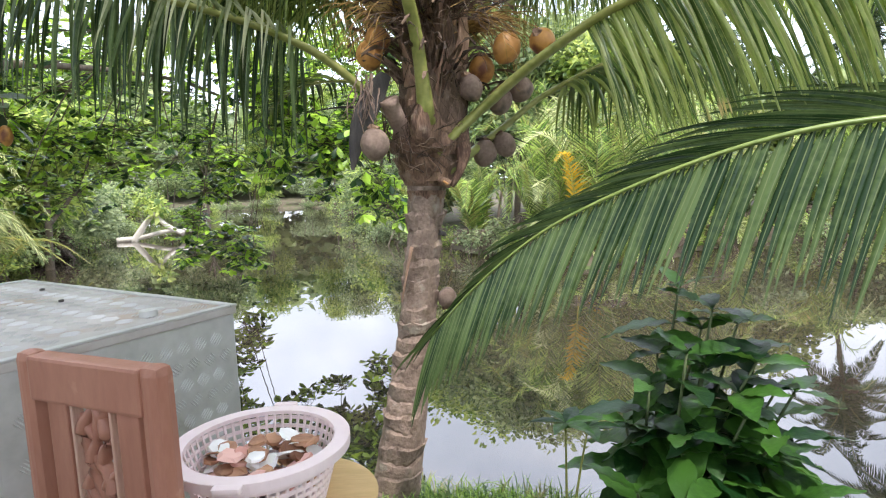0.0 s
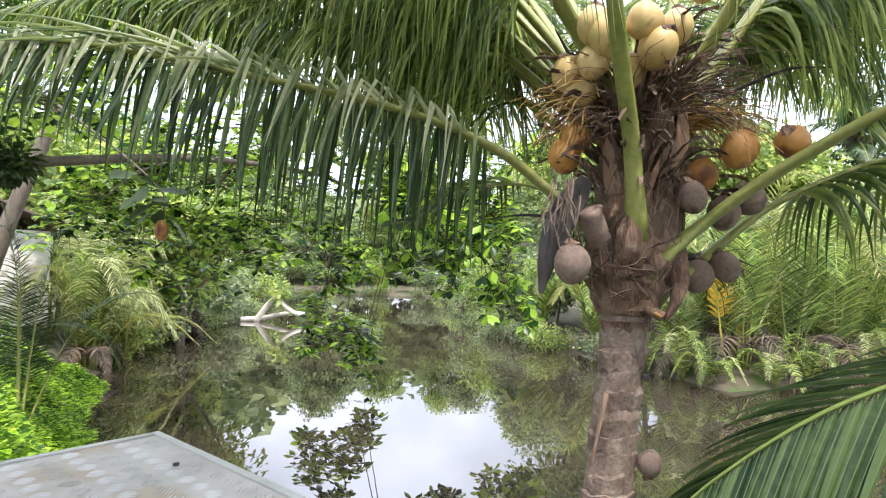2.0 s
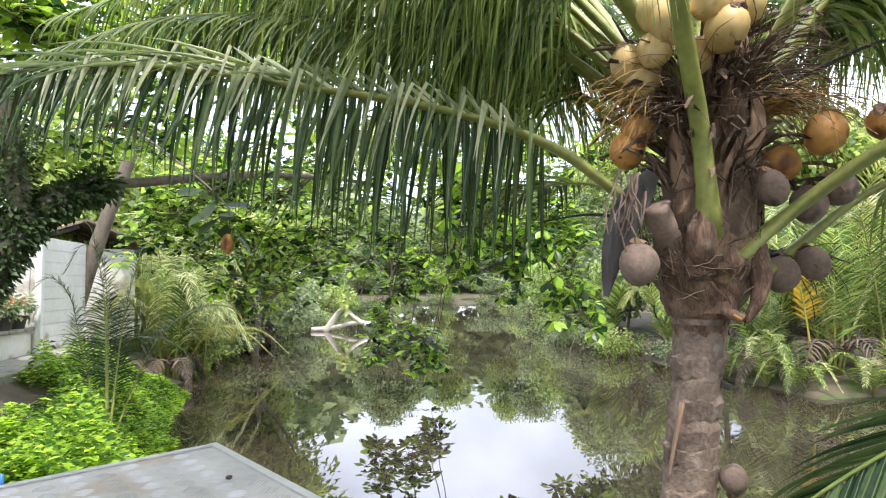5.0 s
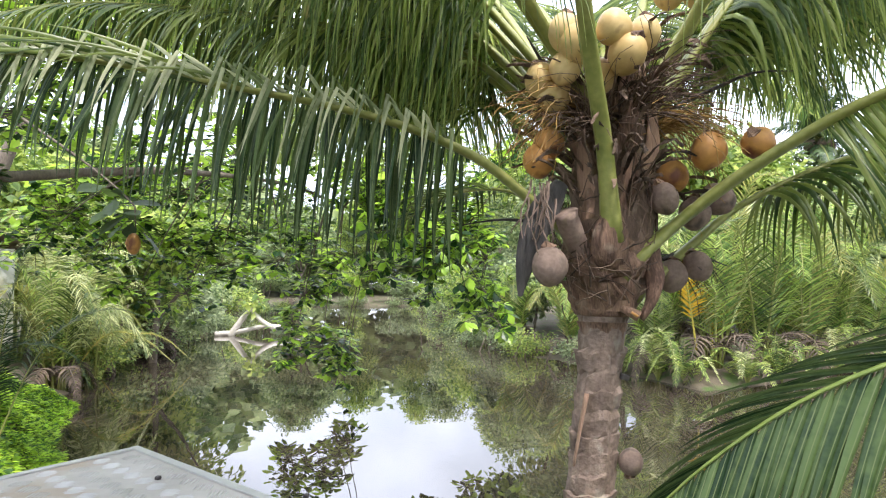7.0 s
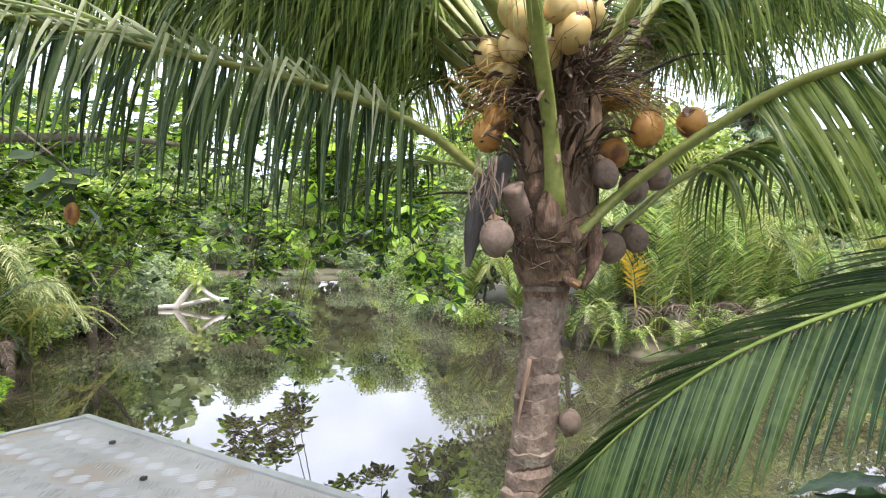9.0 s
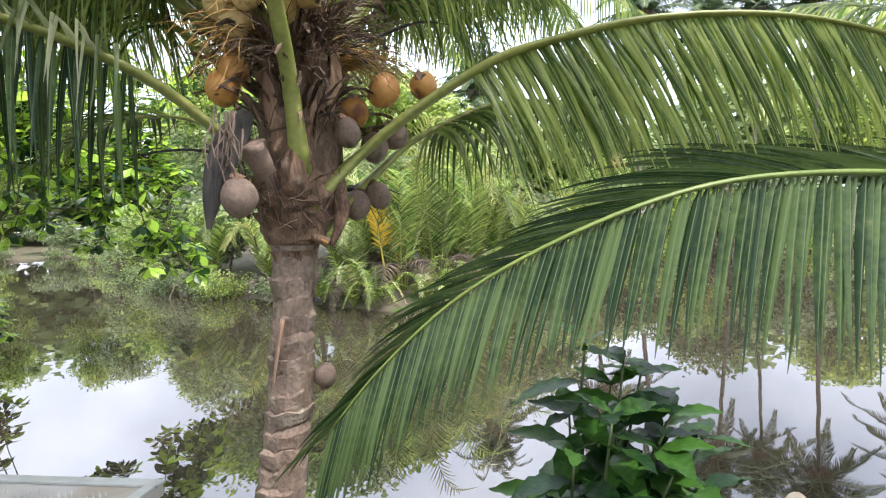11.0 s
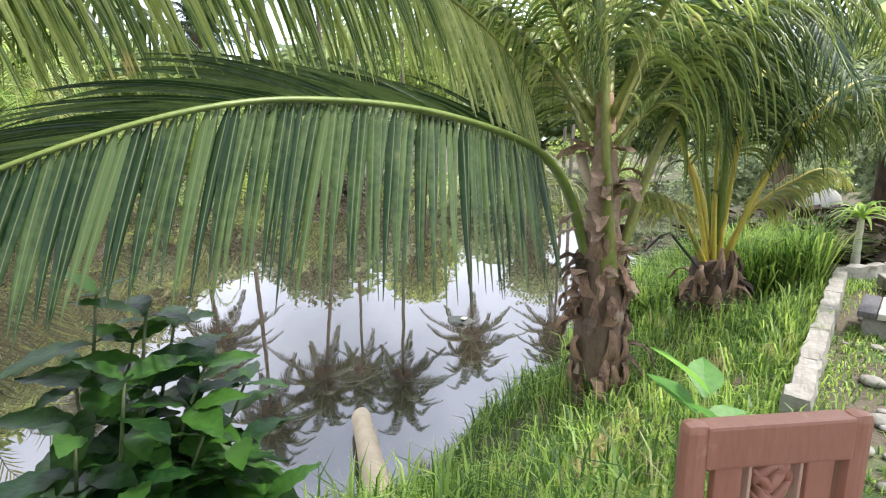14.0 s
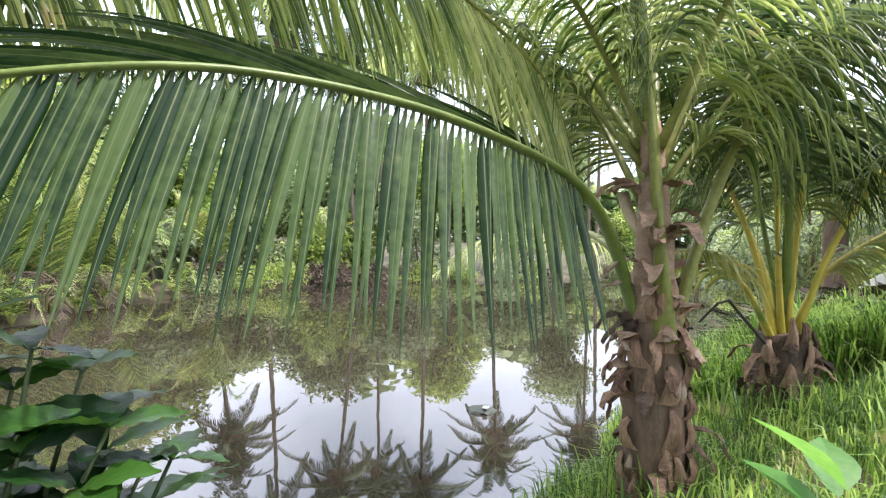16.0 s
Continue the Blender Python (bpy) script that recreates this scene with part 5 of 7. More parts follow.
                leaves.append((placed(tv, p + np.array([0.03 * math.cos(a), 0.03 * math.sin(a), 0.008 * k]), way, rng.uniform(-0.35, 0.35), big * rng.uniform(0.7, 1.15)), tf))
    # larger, darker leaves on the tip nearest the palm
    for c in SPRAY:
        for _ in range(12):
            p = np.array(c) + np.array([rng.gauss(0, 0.28), rng.gauss(0, 0.28), rng.gauss(0, 0.28)])
            twigs.append(tube_data(smooth_curve([c, (np.array(c) + p) / 2 + np.array([0, 0, 0.05]), p], 5)[0], np.linspace(0.007, 0.004, 5), 3))
            for k in range(6):
                a = k * 1.05 + rng.uniform(-0.3, 0.3)
                leaves.append((placed(tv, p, (math.cos(a), math.sin(a), rng.uniform(-1.4, 0.2)), rng.uniform(-0.9, 0.9), rng.uniform(0.22, 0.33)), tf))
    for a, b in zip(SPRAY, SPRAY[1:]):
        twigs.append(tube_data(smooth_curve([a, (np.array(a) + np.array(b)) / 2 + np.array([0, 0, 0.08]), b], 8)[0], np.linspace(0.012, 0.009, 8), 5))
    v, f = merge(twigs)
    mesh_object("twig_work", v, f, M_BARK, tree)["kind"] = "stuff"
    v, f = merge(leaves)
    mesh_object("crown", v, f, M_ALMOND, tree, "glossy green whorls of broad leaves")["kind"] = "stuff"
    # a low spray with one orange seed pod, nearer the bank
    tube("spray", [(-5.0, 5.2, 4.1), (-3.9, 4.75, 3.5), (-3.28, 4.42, 3.12), (-3.27, 4.40, 2.98)], 0.014, 0.005, M_BARK, tree, 12, 5)
    near = []
    for k in range(16):
        a = k * 2.4
        q = np.array([-3.3 - 0.025 * k, 4.43 + 0.012 * k, 3.0 + 0.022 * k])
        near.append((placed(tv, q, (math.cos(a), math.sin(a), rng.uniform(-1.0, 0.3)), rng.uniform(-0.8, 0.8), rng.uniform(0.20, 0.30)), tf))
    v, f = merge(near)
    mesh_object("spray_foliage", v, f, M_IVY, tree)["kind"] = "stuff"
    pod = new("seed_pod", NUT["o"])
    pod.parent = tree
    pod.matrix_basis = Matrix.Translation((-3.27, 4.38, 2.86)) @ Matrix.Diagonal((0.6, 0.6, 0.85, 1))
    pod["label"] = "hanging orange seed pod"
    # climbing plants round the trunk
    c, _ = smooth_curve(limb[:6], 40)
    tv, tf = blade(1.0, 0.5, 2, 0.2, 0.1)
    ivy = []
    for _ in range(15000):
        p = c[rng.randrange(6, 40)] if rng.random() < 0.93 else np.array([-7.03, 5.5, rng.uniform(3.3, 4.4)])
        d = unit(np.array([rng.gauss(0, 1), rng.gauss(0, 1), rng.gauss(0, 0.8)]))
        ivy.append((placed(tv, p + d * rng.uniform(0.10, 0.25), d + np.array([0, 0, -0.25]), rng.uniform(-1, 1), rng.uniform(0.05, 0.12)), tf))
    v, f = merge(ivy)
    mesh_object("ivy", v, f, M_IVY, tree, "dark hanging ferns and vines")["kind"] = "stuff"


build_almond()


# ---- noni bush by the water ----
def build_noni():
    bush = thing("noni_bush", (0, 0, 0), "dark glossy large-leaved noni bush beside the water", "bush")
    rng = random.Random(202)
    lv, lf = blade(1.0, 0.43, 9, 0.26, 0.18, 0.47)
    lv = lv.copy()
    for i in range(len(lv)):
        if i % 3 != 1:
            lv[i, 2] += 0.018 * (1 if (i // 3) % 2 else -1)
    base = np.array([1.00, 2.82, 0.35])
    tips = [(1.02, 2.62, 1.55), (1.28, 2.78, 1.72), (0.85, 2.75, 1.35), (1.45, 2.6, 1.5), (1.15, 2.95, 1.80), (1.5, 2.85, 1.62), (0.95, 2.5, 1.2), (1.3, 2.48, 1.28), (1.62, 2.5, 1.15), (0.75, 2.9, 1.1), (1.1, 2.4, 1.02),
            (1.7, 2.75, 1.3), (1.2, 2.7, 1.45), (0.62, 2.42, 0.98), (1.45, 2.3, 0.98), (1.0, 2.75, 1.05), (1.3, 2.65, 1.1), (1.15, 2.55, 0.85), (0.85, 2.6, 0.8), (1.4, 2.75, 0.9), (1.0, 2.95, 1.45), (1.35, 2.9, 1.4), (1.2, 2.5, 1.1), (1.5, 2.45, 1.2), (1.35, 2.6, 1.35), (1.6, 2.65, 1.0), (1.1, 2.75, 1.2), (1.5, 2.7, 1.4), (0.9, 2.7, 0.95), (1.25, 2.85, 1.6), (1.7, 2.6, 1.35)]
    for k, tip in enumerate(tips):
        tip = np.array(tip)
        tip[:2] = base[:2] + np.array([0.10, 0.0]) + (tip[:2] - base[:2]) * np.array([0.74, 1.0])
        foot = base + np.array([rng.uniform(-0.12, 0.12), rng.uniform(-0.1, 0.1), 0])
        pts = [foot, (foot + tip) / 2 + np.array([0, 0, -0.06]), tip]
        tube("stem", pts, 0.014, 0.006, M_NONI_STEM, bush, 10, 6)
        c, _ = smooth_curve(pts, 24)
        levels = [23, 20, 16, 12]
        for j, q in enumerate(levels):
            a0 = j * math.pi / 2 + k
            for s in (0, 1, 2) if j == 0 else (0, 1):
                a = a0 + s * (math.pi if j else 2.1) + rng.uniform(-0.3, 0.3)
                rise = 0.55 - 0.30 * j + rng.uniform(-0.4, 0.25)
                L = (0.23 + 0.085 * min(j, 2)) * rng.uniform(0.85, 1.2)
                v = placed(lv, c[q], (math.cos(a), math.sin(a), rise), rng.uniform(-0.4, 0.4), L)
                mesh_object("leaf", v, lf, M_NONI, bush, smooth=True)


build_noni()


def build_sprout():
    sprout = thing("noni_seedling", (0.50, 2.42, 0.86), "small noni seedling with two whorls of leaves", "plant")
    lv, lf = blade(1.0, 0.40, 6, 0.2, 0.18, 0.47)
    for dx, z, n in ((0.0, 0.46, 6), (0.10, 0.44, 5)):
        tube("stem", [(dx * 0.2, 0, -0.05), (dx * 0.6, 0, z * 0.5), (dx, 0, z)], 0.007, 0.004, M_RACHIS, sprout, 6, 6)
        for k in range(n):
            a = k * 6.283 / n + dx * 9
            mesh_object("leaf", placed(lv, (dx, 0, z), (math.cos(a), math.sin(a), 0.25), 0.1, 0.15 + 0.02 * (k % 2)), lf, M_NONI, sprout)


build_sprout()


# ---- aluminium chest ----
BOX_A, BOX_B, BOX_C = Vector((-1.66, 2.23)), Vector((-0.61, 1.60)), Vector((-0.86, 1.06))


def tread_bars(w, h, pitch, m, k0=1.0):
    """Raised lozenge groups of five short bars, turned left and right by turns."""
    items = []
    nx, ny = int(w / pitch), int(h / pitch)
    for j in range(ny + 1):
        for i in range(nx + 1):
            cx, cy = (i + 0.5 * (j % 2)) * pitch - w / 2, j * pitch * 0.62 * 1.6 - h / 2
            if not (-w / 2 + 0.03 < cx < w / 2 - 0.03 and -h / 2 + 0.03 < cy < h / 2 - 0.03):
                continue
            a = radians(48 if j % 2 else -48)
            for k in range(5):
                o = (k - 2) * 0.0098 * k0
                L = (0.019 if k in (0, 4) else 0.024) * k0
                px, py = cx + o * math.cos(a + math.pi / 2), cy + o * math.sin(a + math.pi / 2) * 0.9
                ca, sa = math.cos(a), math.sin(a)
                v = []
                for ex, ey, z in ((-L, 0, 0), (0, -0.0021, 0), (L, 0, 0), (0, 0.0021, 0), (-L * 0.6, 0, 0.0024), (L * 0.6, 0, 0.0024)):
                    v.append(np.array(m @ Vector((px + ex * ca - ey * sa, py + ex * sa + ey * ca, z))))
                items.append((v, [(0, 1, 4), (1, 5, 4), (1, 2, 5), (2, 3, 5), (3, 4, 5), (3, 0, 4)]))
    return merge(items)


def build_chest():
    chest = thing("metal_chest", (0, 0, 0), "grey aluminium tread-plate chest with a dusty lid on the bank", "chest")
    u = (BOX_B - BOX_A).normalized()
    v = Vector((u.y, -u.x))
    if v.dot(BOX_C - BOX_B) < 0:
        v = -v
    w, d = (BOX_B - BOX_A).length, (BOX_C - BOX_B).length
    top, foot = 2.07, 0.72
    ctr = (BOX_A + BOX_B) / 2 + v * d / 2
    m = Matrix(((u.x, -v.x, 0, ctr.x), (u.y, -v.y, 0, ctr.y), (0, 0, 1, 0), (0, 0, 0, 1)))
    h = top - foot
    bm = bmesh.new()
    add_box(bm, (w, d, h - 0.02), m @ Matrix.Translation((0, 0, foot + h / 2 - 0.01)), 0.006)
    part("body", bm, M_PLATE, chest)
    bm = bmesh.new()
    add_box(bm, (w + 0.012, d + 0.012, 0.022), m @ Matrix.Translation((0, 0, top - 0.011)), 0.004)
    part("lid", bm, M_PLATE_DIRT, chest, "dusty lid")
    for name, size, off in (("edge_strip", (w + 0.02, 0.022, 0.006), (0, d / 2 - 0.004, top + 0.003)), ("edge_strip", (w + 0.02, 0.022, 0.006), (0, -d / 2 + 0.004, top + 0.003)),
                            ("edge_strip", (0.022, d - 0.03, 0.006), (w / 2 - 0.004, 0, top + 0.003)), ("edge_strip", (0.022, d - 0.03, 0.006), (-w / 2 + 0.004, 0, top + 0.003))):
        bm = bmesh.new()
        add_box(bm, size, m @ Matrix.Translation(off), 0.002)
        part(name, bm, M_PLATE, chest)
    vv, ff = tread_bars(w - 0.04, d - 0.04, 0.066, m @ Matrix.Translation((0, 0, top)), 1.0)
    mesh_object("tread_pattern", vv, ff, M_TREAD_DUSTY, chest)["kind"] = "stuff"
    for mm, ww in ((m @ Matrix.Translation((w / 2, 0, foot + h / 2)) @ pose(0, 0, 0, 90, 0, 90), d), (m @ Matrix.Translation((0, -d / 2, foot + h / 2)) @ pose(0, 0, 0, 90, 0, 0), w)):
        vv, ff = tread_bars(ww - 0.01, h - 0.06, 0.05, mm, 0.76)
        mesh_object("tread_pattern", vv, ff, M_TREAD, chest)["kind"] = "stuff"
    bm = bmesh.new()
    bmesh.ops.create_cone(bm, cap_ends=True, segments=18, radius1=0.024, radius2=0.022, depth=0.016, matrix=Matrix.Translation((-0.80, 1.50, top + 0.010)))
    part("cap", bm, M_PLATE, chest, "round grey cap")
    for p in ((-1.42, 1.98), (-1.2, 1.75), (-1.0, 1.9)):
        box_part("rivet", (0.012, 0.012, 0.008), (*p, top + 0.005), M_DARK, chest, 0.002)


build_chest()


# ---- carved chairs ----
def build_chair(left, right, ztop, floor, back_dir):
    """left and right: outer ends of the top rail; back_dir: +1 or -1, the side of the seat."""
    l, r = Vector((*left, 0)), Vector((*right, 0))
    u = (r - l).normalized()
    nrm = Vector((u.y, -u.x, 0)) * back_dir
    w = (r - l).length
    H = ztop - floor
    chair = thing("carved_chair", (*((l + r) / 2)[:2], floor), "red-brown painted wooden chair with a carved openwork back", "chair", "carved chairs")
    m = Matrix(((u.x, nrm.x, 0, 0), (u.y, nrm.y, 0, 0), (0, 0, 1, 0), (0, 0, 0, 1)))

    def piece(name, size, off, bev=0.005, rake=0.0):
        bm = bmesh.new()
        add_box(bm, size, m @ Matrix.Translation(off) @ pose(0, 0, 0, rake, 0, 0), bev)
        return part(name, bm, M_WOOD, chair)

    for s in (-1, 1):
        piece("back_post", (0.042, 0.036, H), (s * (w / 2 - 0.021), 0, H / 2 + 0.004), 0.016)
        piece("front_leg", (0.04, 0.04, 0.44), (s * (w / 2 - 0.02), 0.38, 0.22), 0.004)
        piece("stretcher", (0.022, 0.34, 0.03), (s * (w / 2 - 0.02), 0.19, 0.16), 0.004)
    piece("top_rail", (w - 0.07, 0.038, 0.075), (0, -0.001, H - 0.0385), 0.006)
    piece("lower_rail", (w - 0.084, 0.026, 0.05), (0, 0, 0.56), 0.004)
    piece("seat", (w + 0.02, 0.44, 0.03), (0, 0.2, 0.455), 0.006)
    zb, zt = 0.585, H - 0.077
    inner = w - 0.084
    for s in (-1, 1):
        piece("wide_slat", (inner * 0.20, 0.016, zt - zb), (s * inner * 0.335, 0, (zt + zb) / 2), 0.003)
        bm = bmesh.new()
        add_box(bm, (0.006, 0.020, zt - zb), m @ Matrix.Translation((s * inner * 0.185, 0, (zt + zb) / 2)), 0.002)
        part("thin_bar", bm, M_WORN, chair, "thin bar with worn pale edges")
    # carved, pierced centre of intertwined stems
    items = []
    half = inner * 0.125
    L = zt - zb
    for k, ph in ((0, 0.0), (1, math.pi), (2, math.pi / 2)):
        pts = []
        for i in range(26):
            s = i / 25
            pts.append(m @ Vector((half * math.sin(ph + s * 4 * math.pi) * (0.95 if k < 2 else 0.5), 0.004 * math.cos(ph * 2 + s * 8 * math.pi), zb + L * s)))
        items.append(tube_data([np.array(p) for p in pts], np.full(26, 0.009) + 0.004 * np.abs(np.sin(np.arange(26) * 0.9)), 7, 0.9))
    for i in range(7):
        z = zb + L * (i + 0.5) / 7
        for s in (-1, 1):
            c = m @ Vector((s * half * 0.55, 0.002, z + 0.012 * s))
            pts = [np.array(c + m.to_3x3() @ Vector((s * q * 0.02, 0, q * 0.022))) for q in np.linspace(-1, 1, 5)]
            items.append(tube_data(pts, [0.004, 0.011, 0.013, 0.009, 0.003], 7, 0.8))
    vv, ff = merge(items)
    mesh_object("carved_splat", vv, ff, M_WOOD, chair, "pierced carving of twining leaves", smooth=True)
    return chair


build_chair((-0.715, 0.935), (-0.415, 0.81), 2.145, 1.10, -1)
build_chair((0.982, 0.718), (1.198, 0.462), 1.985, 1.03, 1)


# ---- basket of peel and shells on a stool ----
def build_basket():
    cx, cy, zr = -0.378, 1.078, 1.908
    basket = thing("plastic_basket", (cx, cy, zr - 0.13), "pale pink plastic colander basket full of dried pieces", "basket")
    R0, R1, H, n, rows = 0.152, 0.118, 0.13, 52, 7
    tilt = 1.0

    def ring(r, z, thick, high, seg=64):
        v, f = [], []
        for k in range(seg):
            a = 2 * math.pi * k / seg
            c, s = math.cos(a), math.sin(a)
            for rr, zz in ((r - thick / 2, z - high / 2), (r + thick / 2, z - high / 2), (r + thick / 2, z + high / 2), (r - thick / 2, z + high / 2)):
                v.append(np.array([c * rr, s * rr, zz]))
        for k in range(seg):
            p, q = 4 * k, 4 * ((k + 1) % seg)
            f += [(p + i, q + i, q + (i + 1) % 4, p + (i + 1) % 4) for i in range(4)]
        return v, f

    body = []
    for j in range(rows):
        s = j / (rows - 1)
        body.append(ring(R1 + (R0 - R1) * s * 0.96, H * (0.06 + 0.80 * s), 0.004, 0.0075))
    for k in range(n):
        a = 2 * math.pi * k / n
        pts = [np.array([math.cos(a) * (R1 + (R0 - R1) * s * 0.96), math.sin(a) * (R1 + (R0 - R1) * s * 0.96), H * (0.05 + 0.86 * s)]) for s in (0, 0.5, 1)]
        body.append(tube_data(pts, [0.0034] * 3, 5))
    v, f = merge(body)
    mesh_object("lattice_wall", v, f, M_PINK, basket, "pierced lattice side")
    v, f = ring(R0 + 0.006, H * 0.965, 0.030, 0.008)
    v2, f2 = ring(R0 + 0.019, H * 0.92, 0.005, 0.018)
    v, f = merge([(v, f), (v2, f2)])
    mesh_object("rim", v, f, M_PINK, basket, "broad flat rim", smooth=False)
    bm = bmesh.new()
    bmesh.ops.create_cone(bm, cap_ends=True, segments=40, radius1=R1, radius2=R1 + 0.002, depth=0.006, matrix=Matrix.Translation((0, 0, 0.004)))
    part("bottom", bm, M_PINK, basket)
    for s in (-1, 1):
        box_part("handle", (0.05, 0.018, 0.012), (s * 0.0, s * (R0 + 0.03), H * 0.97), M_PINK, basket, 0.004)
    # pieces lying in it
    rng = random.Random(77)
    for i in range(84):
        lay = i // 28
        r, a = 0.108 * math.sqrt(rng.random()), rng.uniform(0, 6.28)
        rad = rng.uniform(0.017, 0.032)
        bm = bmesh.new()
        bmesh.ops.create_cone(bm, cap_ends=True, segments=9, radius1=rad, radius2=rad * rng.uniform(0.7, 0.95), depth=rng.uniform(0.005, 0.011))
        for q in bm.verts:
            q.co.z += 0.25 * (q.co.x**2 + q.co.y**2) / rad
            q.co += Vector((rng.gauss(0, 1), rng.gauss(0, 1), rng.gauss(0, 0.5))) * 0.0018
        bmesh.ops.transform(bm, verts=bm.verts, matrix=pose(0, 0, 0, rng.uniform(-28, 28), rng.uniform(-28, 28), rng.uniform(0, 360)))
        kind = rng.random()
        mat, lab, nm = (M_BITS, "brown dried fruit peel in a pink basket", "dried_peel") if kind < 0.48 else (M_BITS_P, "pinkish dried peel in a pink basket", "dried_peel") if kind < 0.76 else (M_BITS_W, "white shell in a pink basket", "shell")
        ob = part(nm, bm, mat)
        ob.location = (cx + r * math.cos(a), cy + r * math.sin(a), zr - 0.13 + 0.040 + 0.020 * lay + rng.uniform(0, 0.016) + 0.012 * (1 - r / 0.1))
        tagged(ob, lab, "peel" if nm == "dried_peel" else "shell", "pieces in the basket")
    stool = thing("stool", (-0.33, 1.09, 1.08), "tan wooden stool under a plastic basket", "stool")
    bm = bmesh.new()
    bmesh.ops.create_cone(bm, cap_ends=True, segments=40, radius1=0.17, radius2=0.175, depth=0.03, matrix=Matrix.Translation((0, 0, 0.682)))
    part("seat", bm, M_TAN, stool)
    for a in (45, 135, 225, 315):
        x, y = 0.12 * math.cos(radians(a)), 0.12 * math.sin(radians(a))
        tube("leg", [(x, y, 0.67), (x * 1.2, y * 1.2, 0.3), (x * 1.35, y * 1.35, -0.02)], 0.018, 0.016, M_TAN, stool, 4, 8)


build_basket()
post = thing("weathered_post", (-0.66, 0.68, 1.05), "dark grey weathered wooden post", "post")
bm = bmesh.new()
add_box(bm, (0.12, 0.07, 1.05), pose(0, 0, 0.525, 0, 0, 25), 0.03)
part("board", bm, M_GREYPLANK, post)


# ---- low concrete kerb, blocks and stones on the lawn ----
def build_kerb():
    pts = [(3.26, 0.51), (3.6, 0.475), (4.4, 0.405), (5.3, 0.325), (6.2, 0.245), (7.2, 0.14), (7.5, -0.15), (7.55, -0.85)]
    c, total = smooth_curve([(x, y, 0) for x, y in pts], 9)
    rng = random.Random(9)
    kerb = thing("garden_kerb", (0, 0, 0), "weathered concrete kerb edging the lawn", "kerb", kind="structure")
    for i in range(8):
        a, b = c[i], c[i + 1]
        d = b - a
        L = float(np.linalg.norm(d))
        mid = (a + b) / 2
        ang = math.degrees(math.atan2(d[1], d[0]))
        bm = bmesh.new()
        bmesh.ops.create_cube(bm, size=1.0)
        bmesh.ops.subdivide_edges(bm, edges=bm.edges[:], cuts=5, use_grid_fill=True)
        high = rng.uniform(-0.014, 0.014)
        for q in bm.verts:
            q.co = Vector((q.co.x * (L - 0.004), q.co.y * 0.122, q.co.z * 0.30))
            q.co.y *= 1 - 0.10 * max(0.0, q.co.z / 0.15) ** 4
            q.co += Vector((0.3, 1, 1)) * 0.016 * noise.noise(q.co * 9 + Vector((i * 5.3, 0, 0))) + Vector((0, 0.6, 1)) * 0.006 * noise.noise(q.co * 40 + Vector((0, i * 3.1, 0)))
        bmesh.ops.transform(bm, verts=bm.verts, matrix=pose(mid[0], mid[1], 1.04 + high, rng.uniform(-1, 1), rng.uniform(-1, 1), ang))
        part("kerb_block", bm, M_CONCRETE, kerb)


build_kerb()


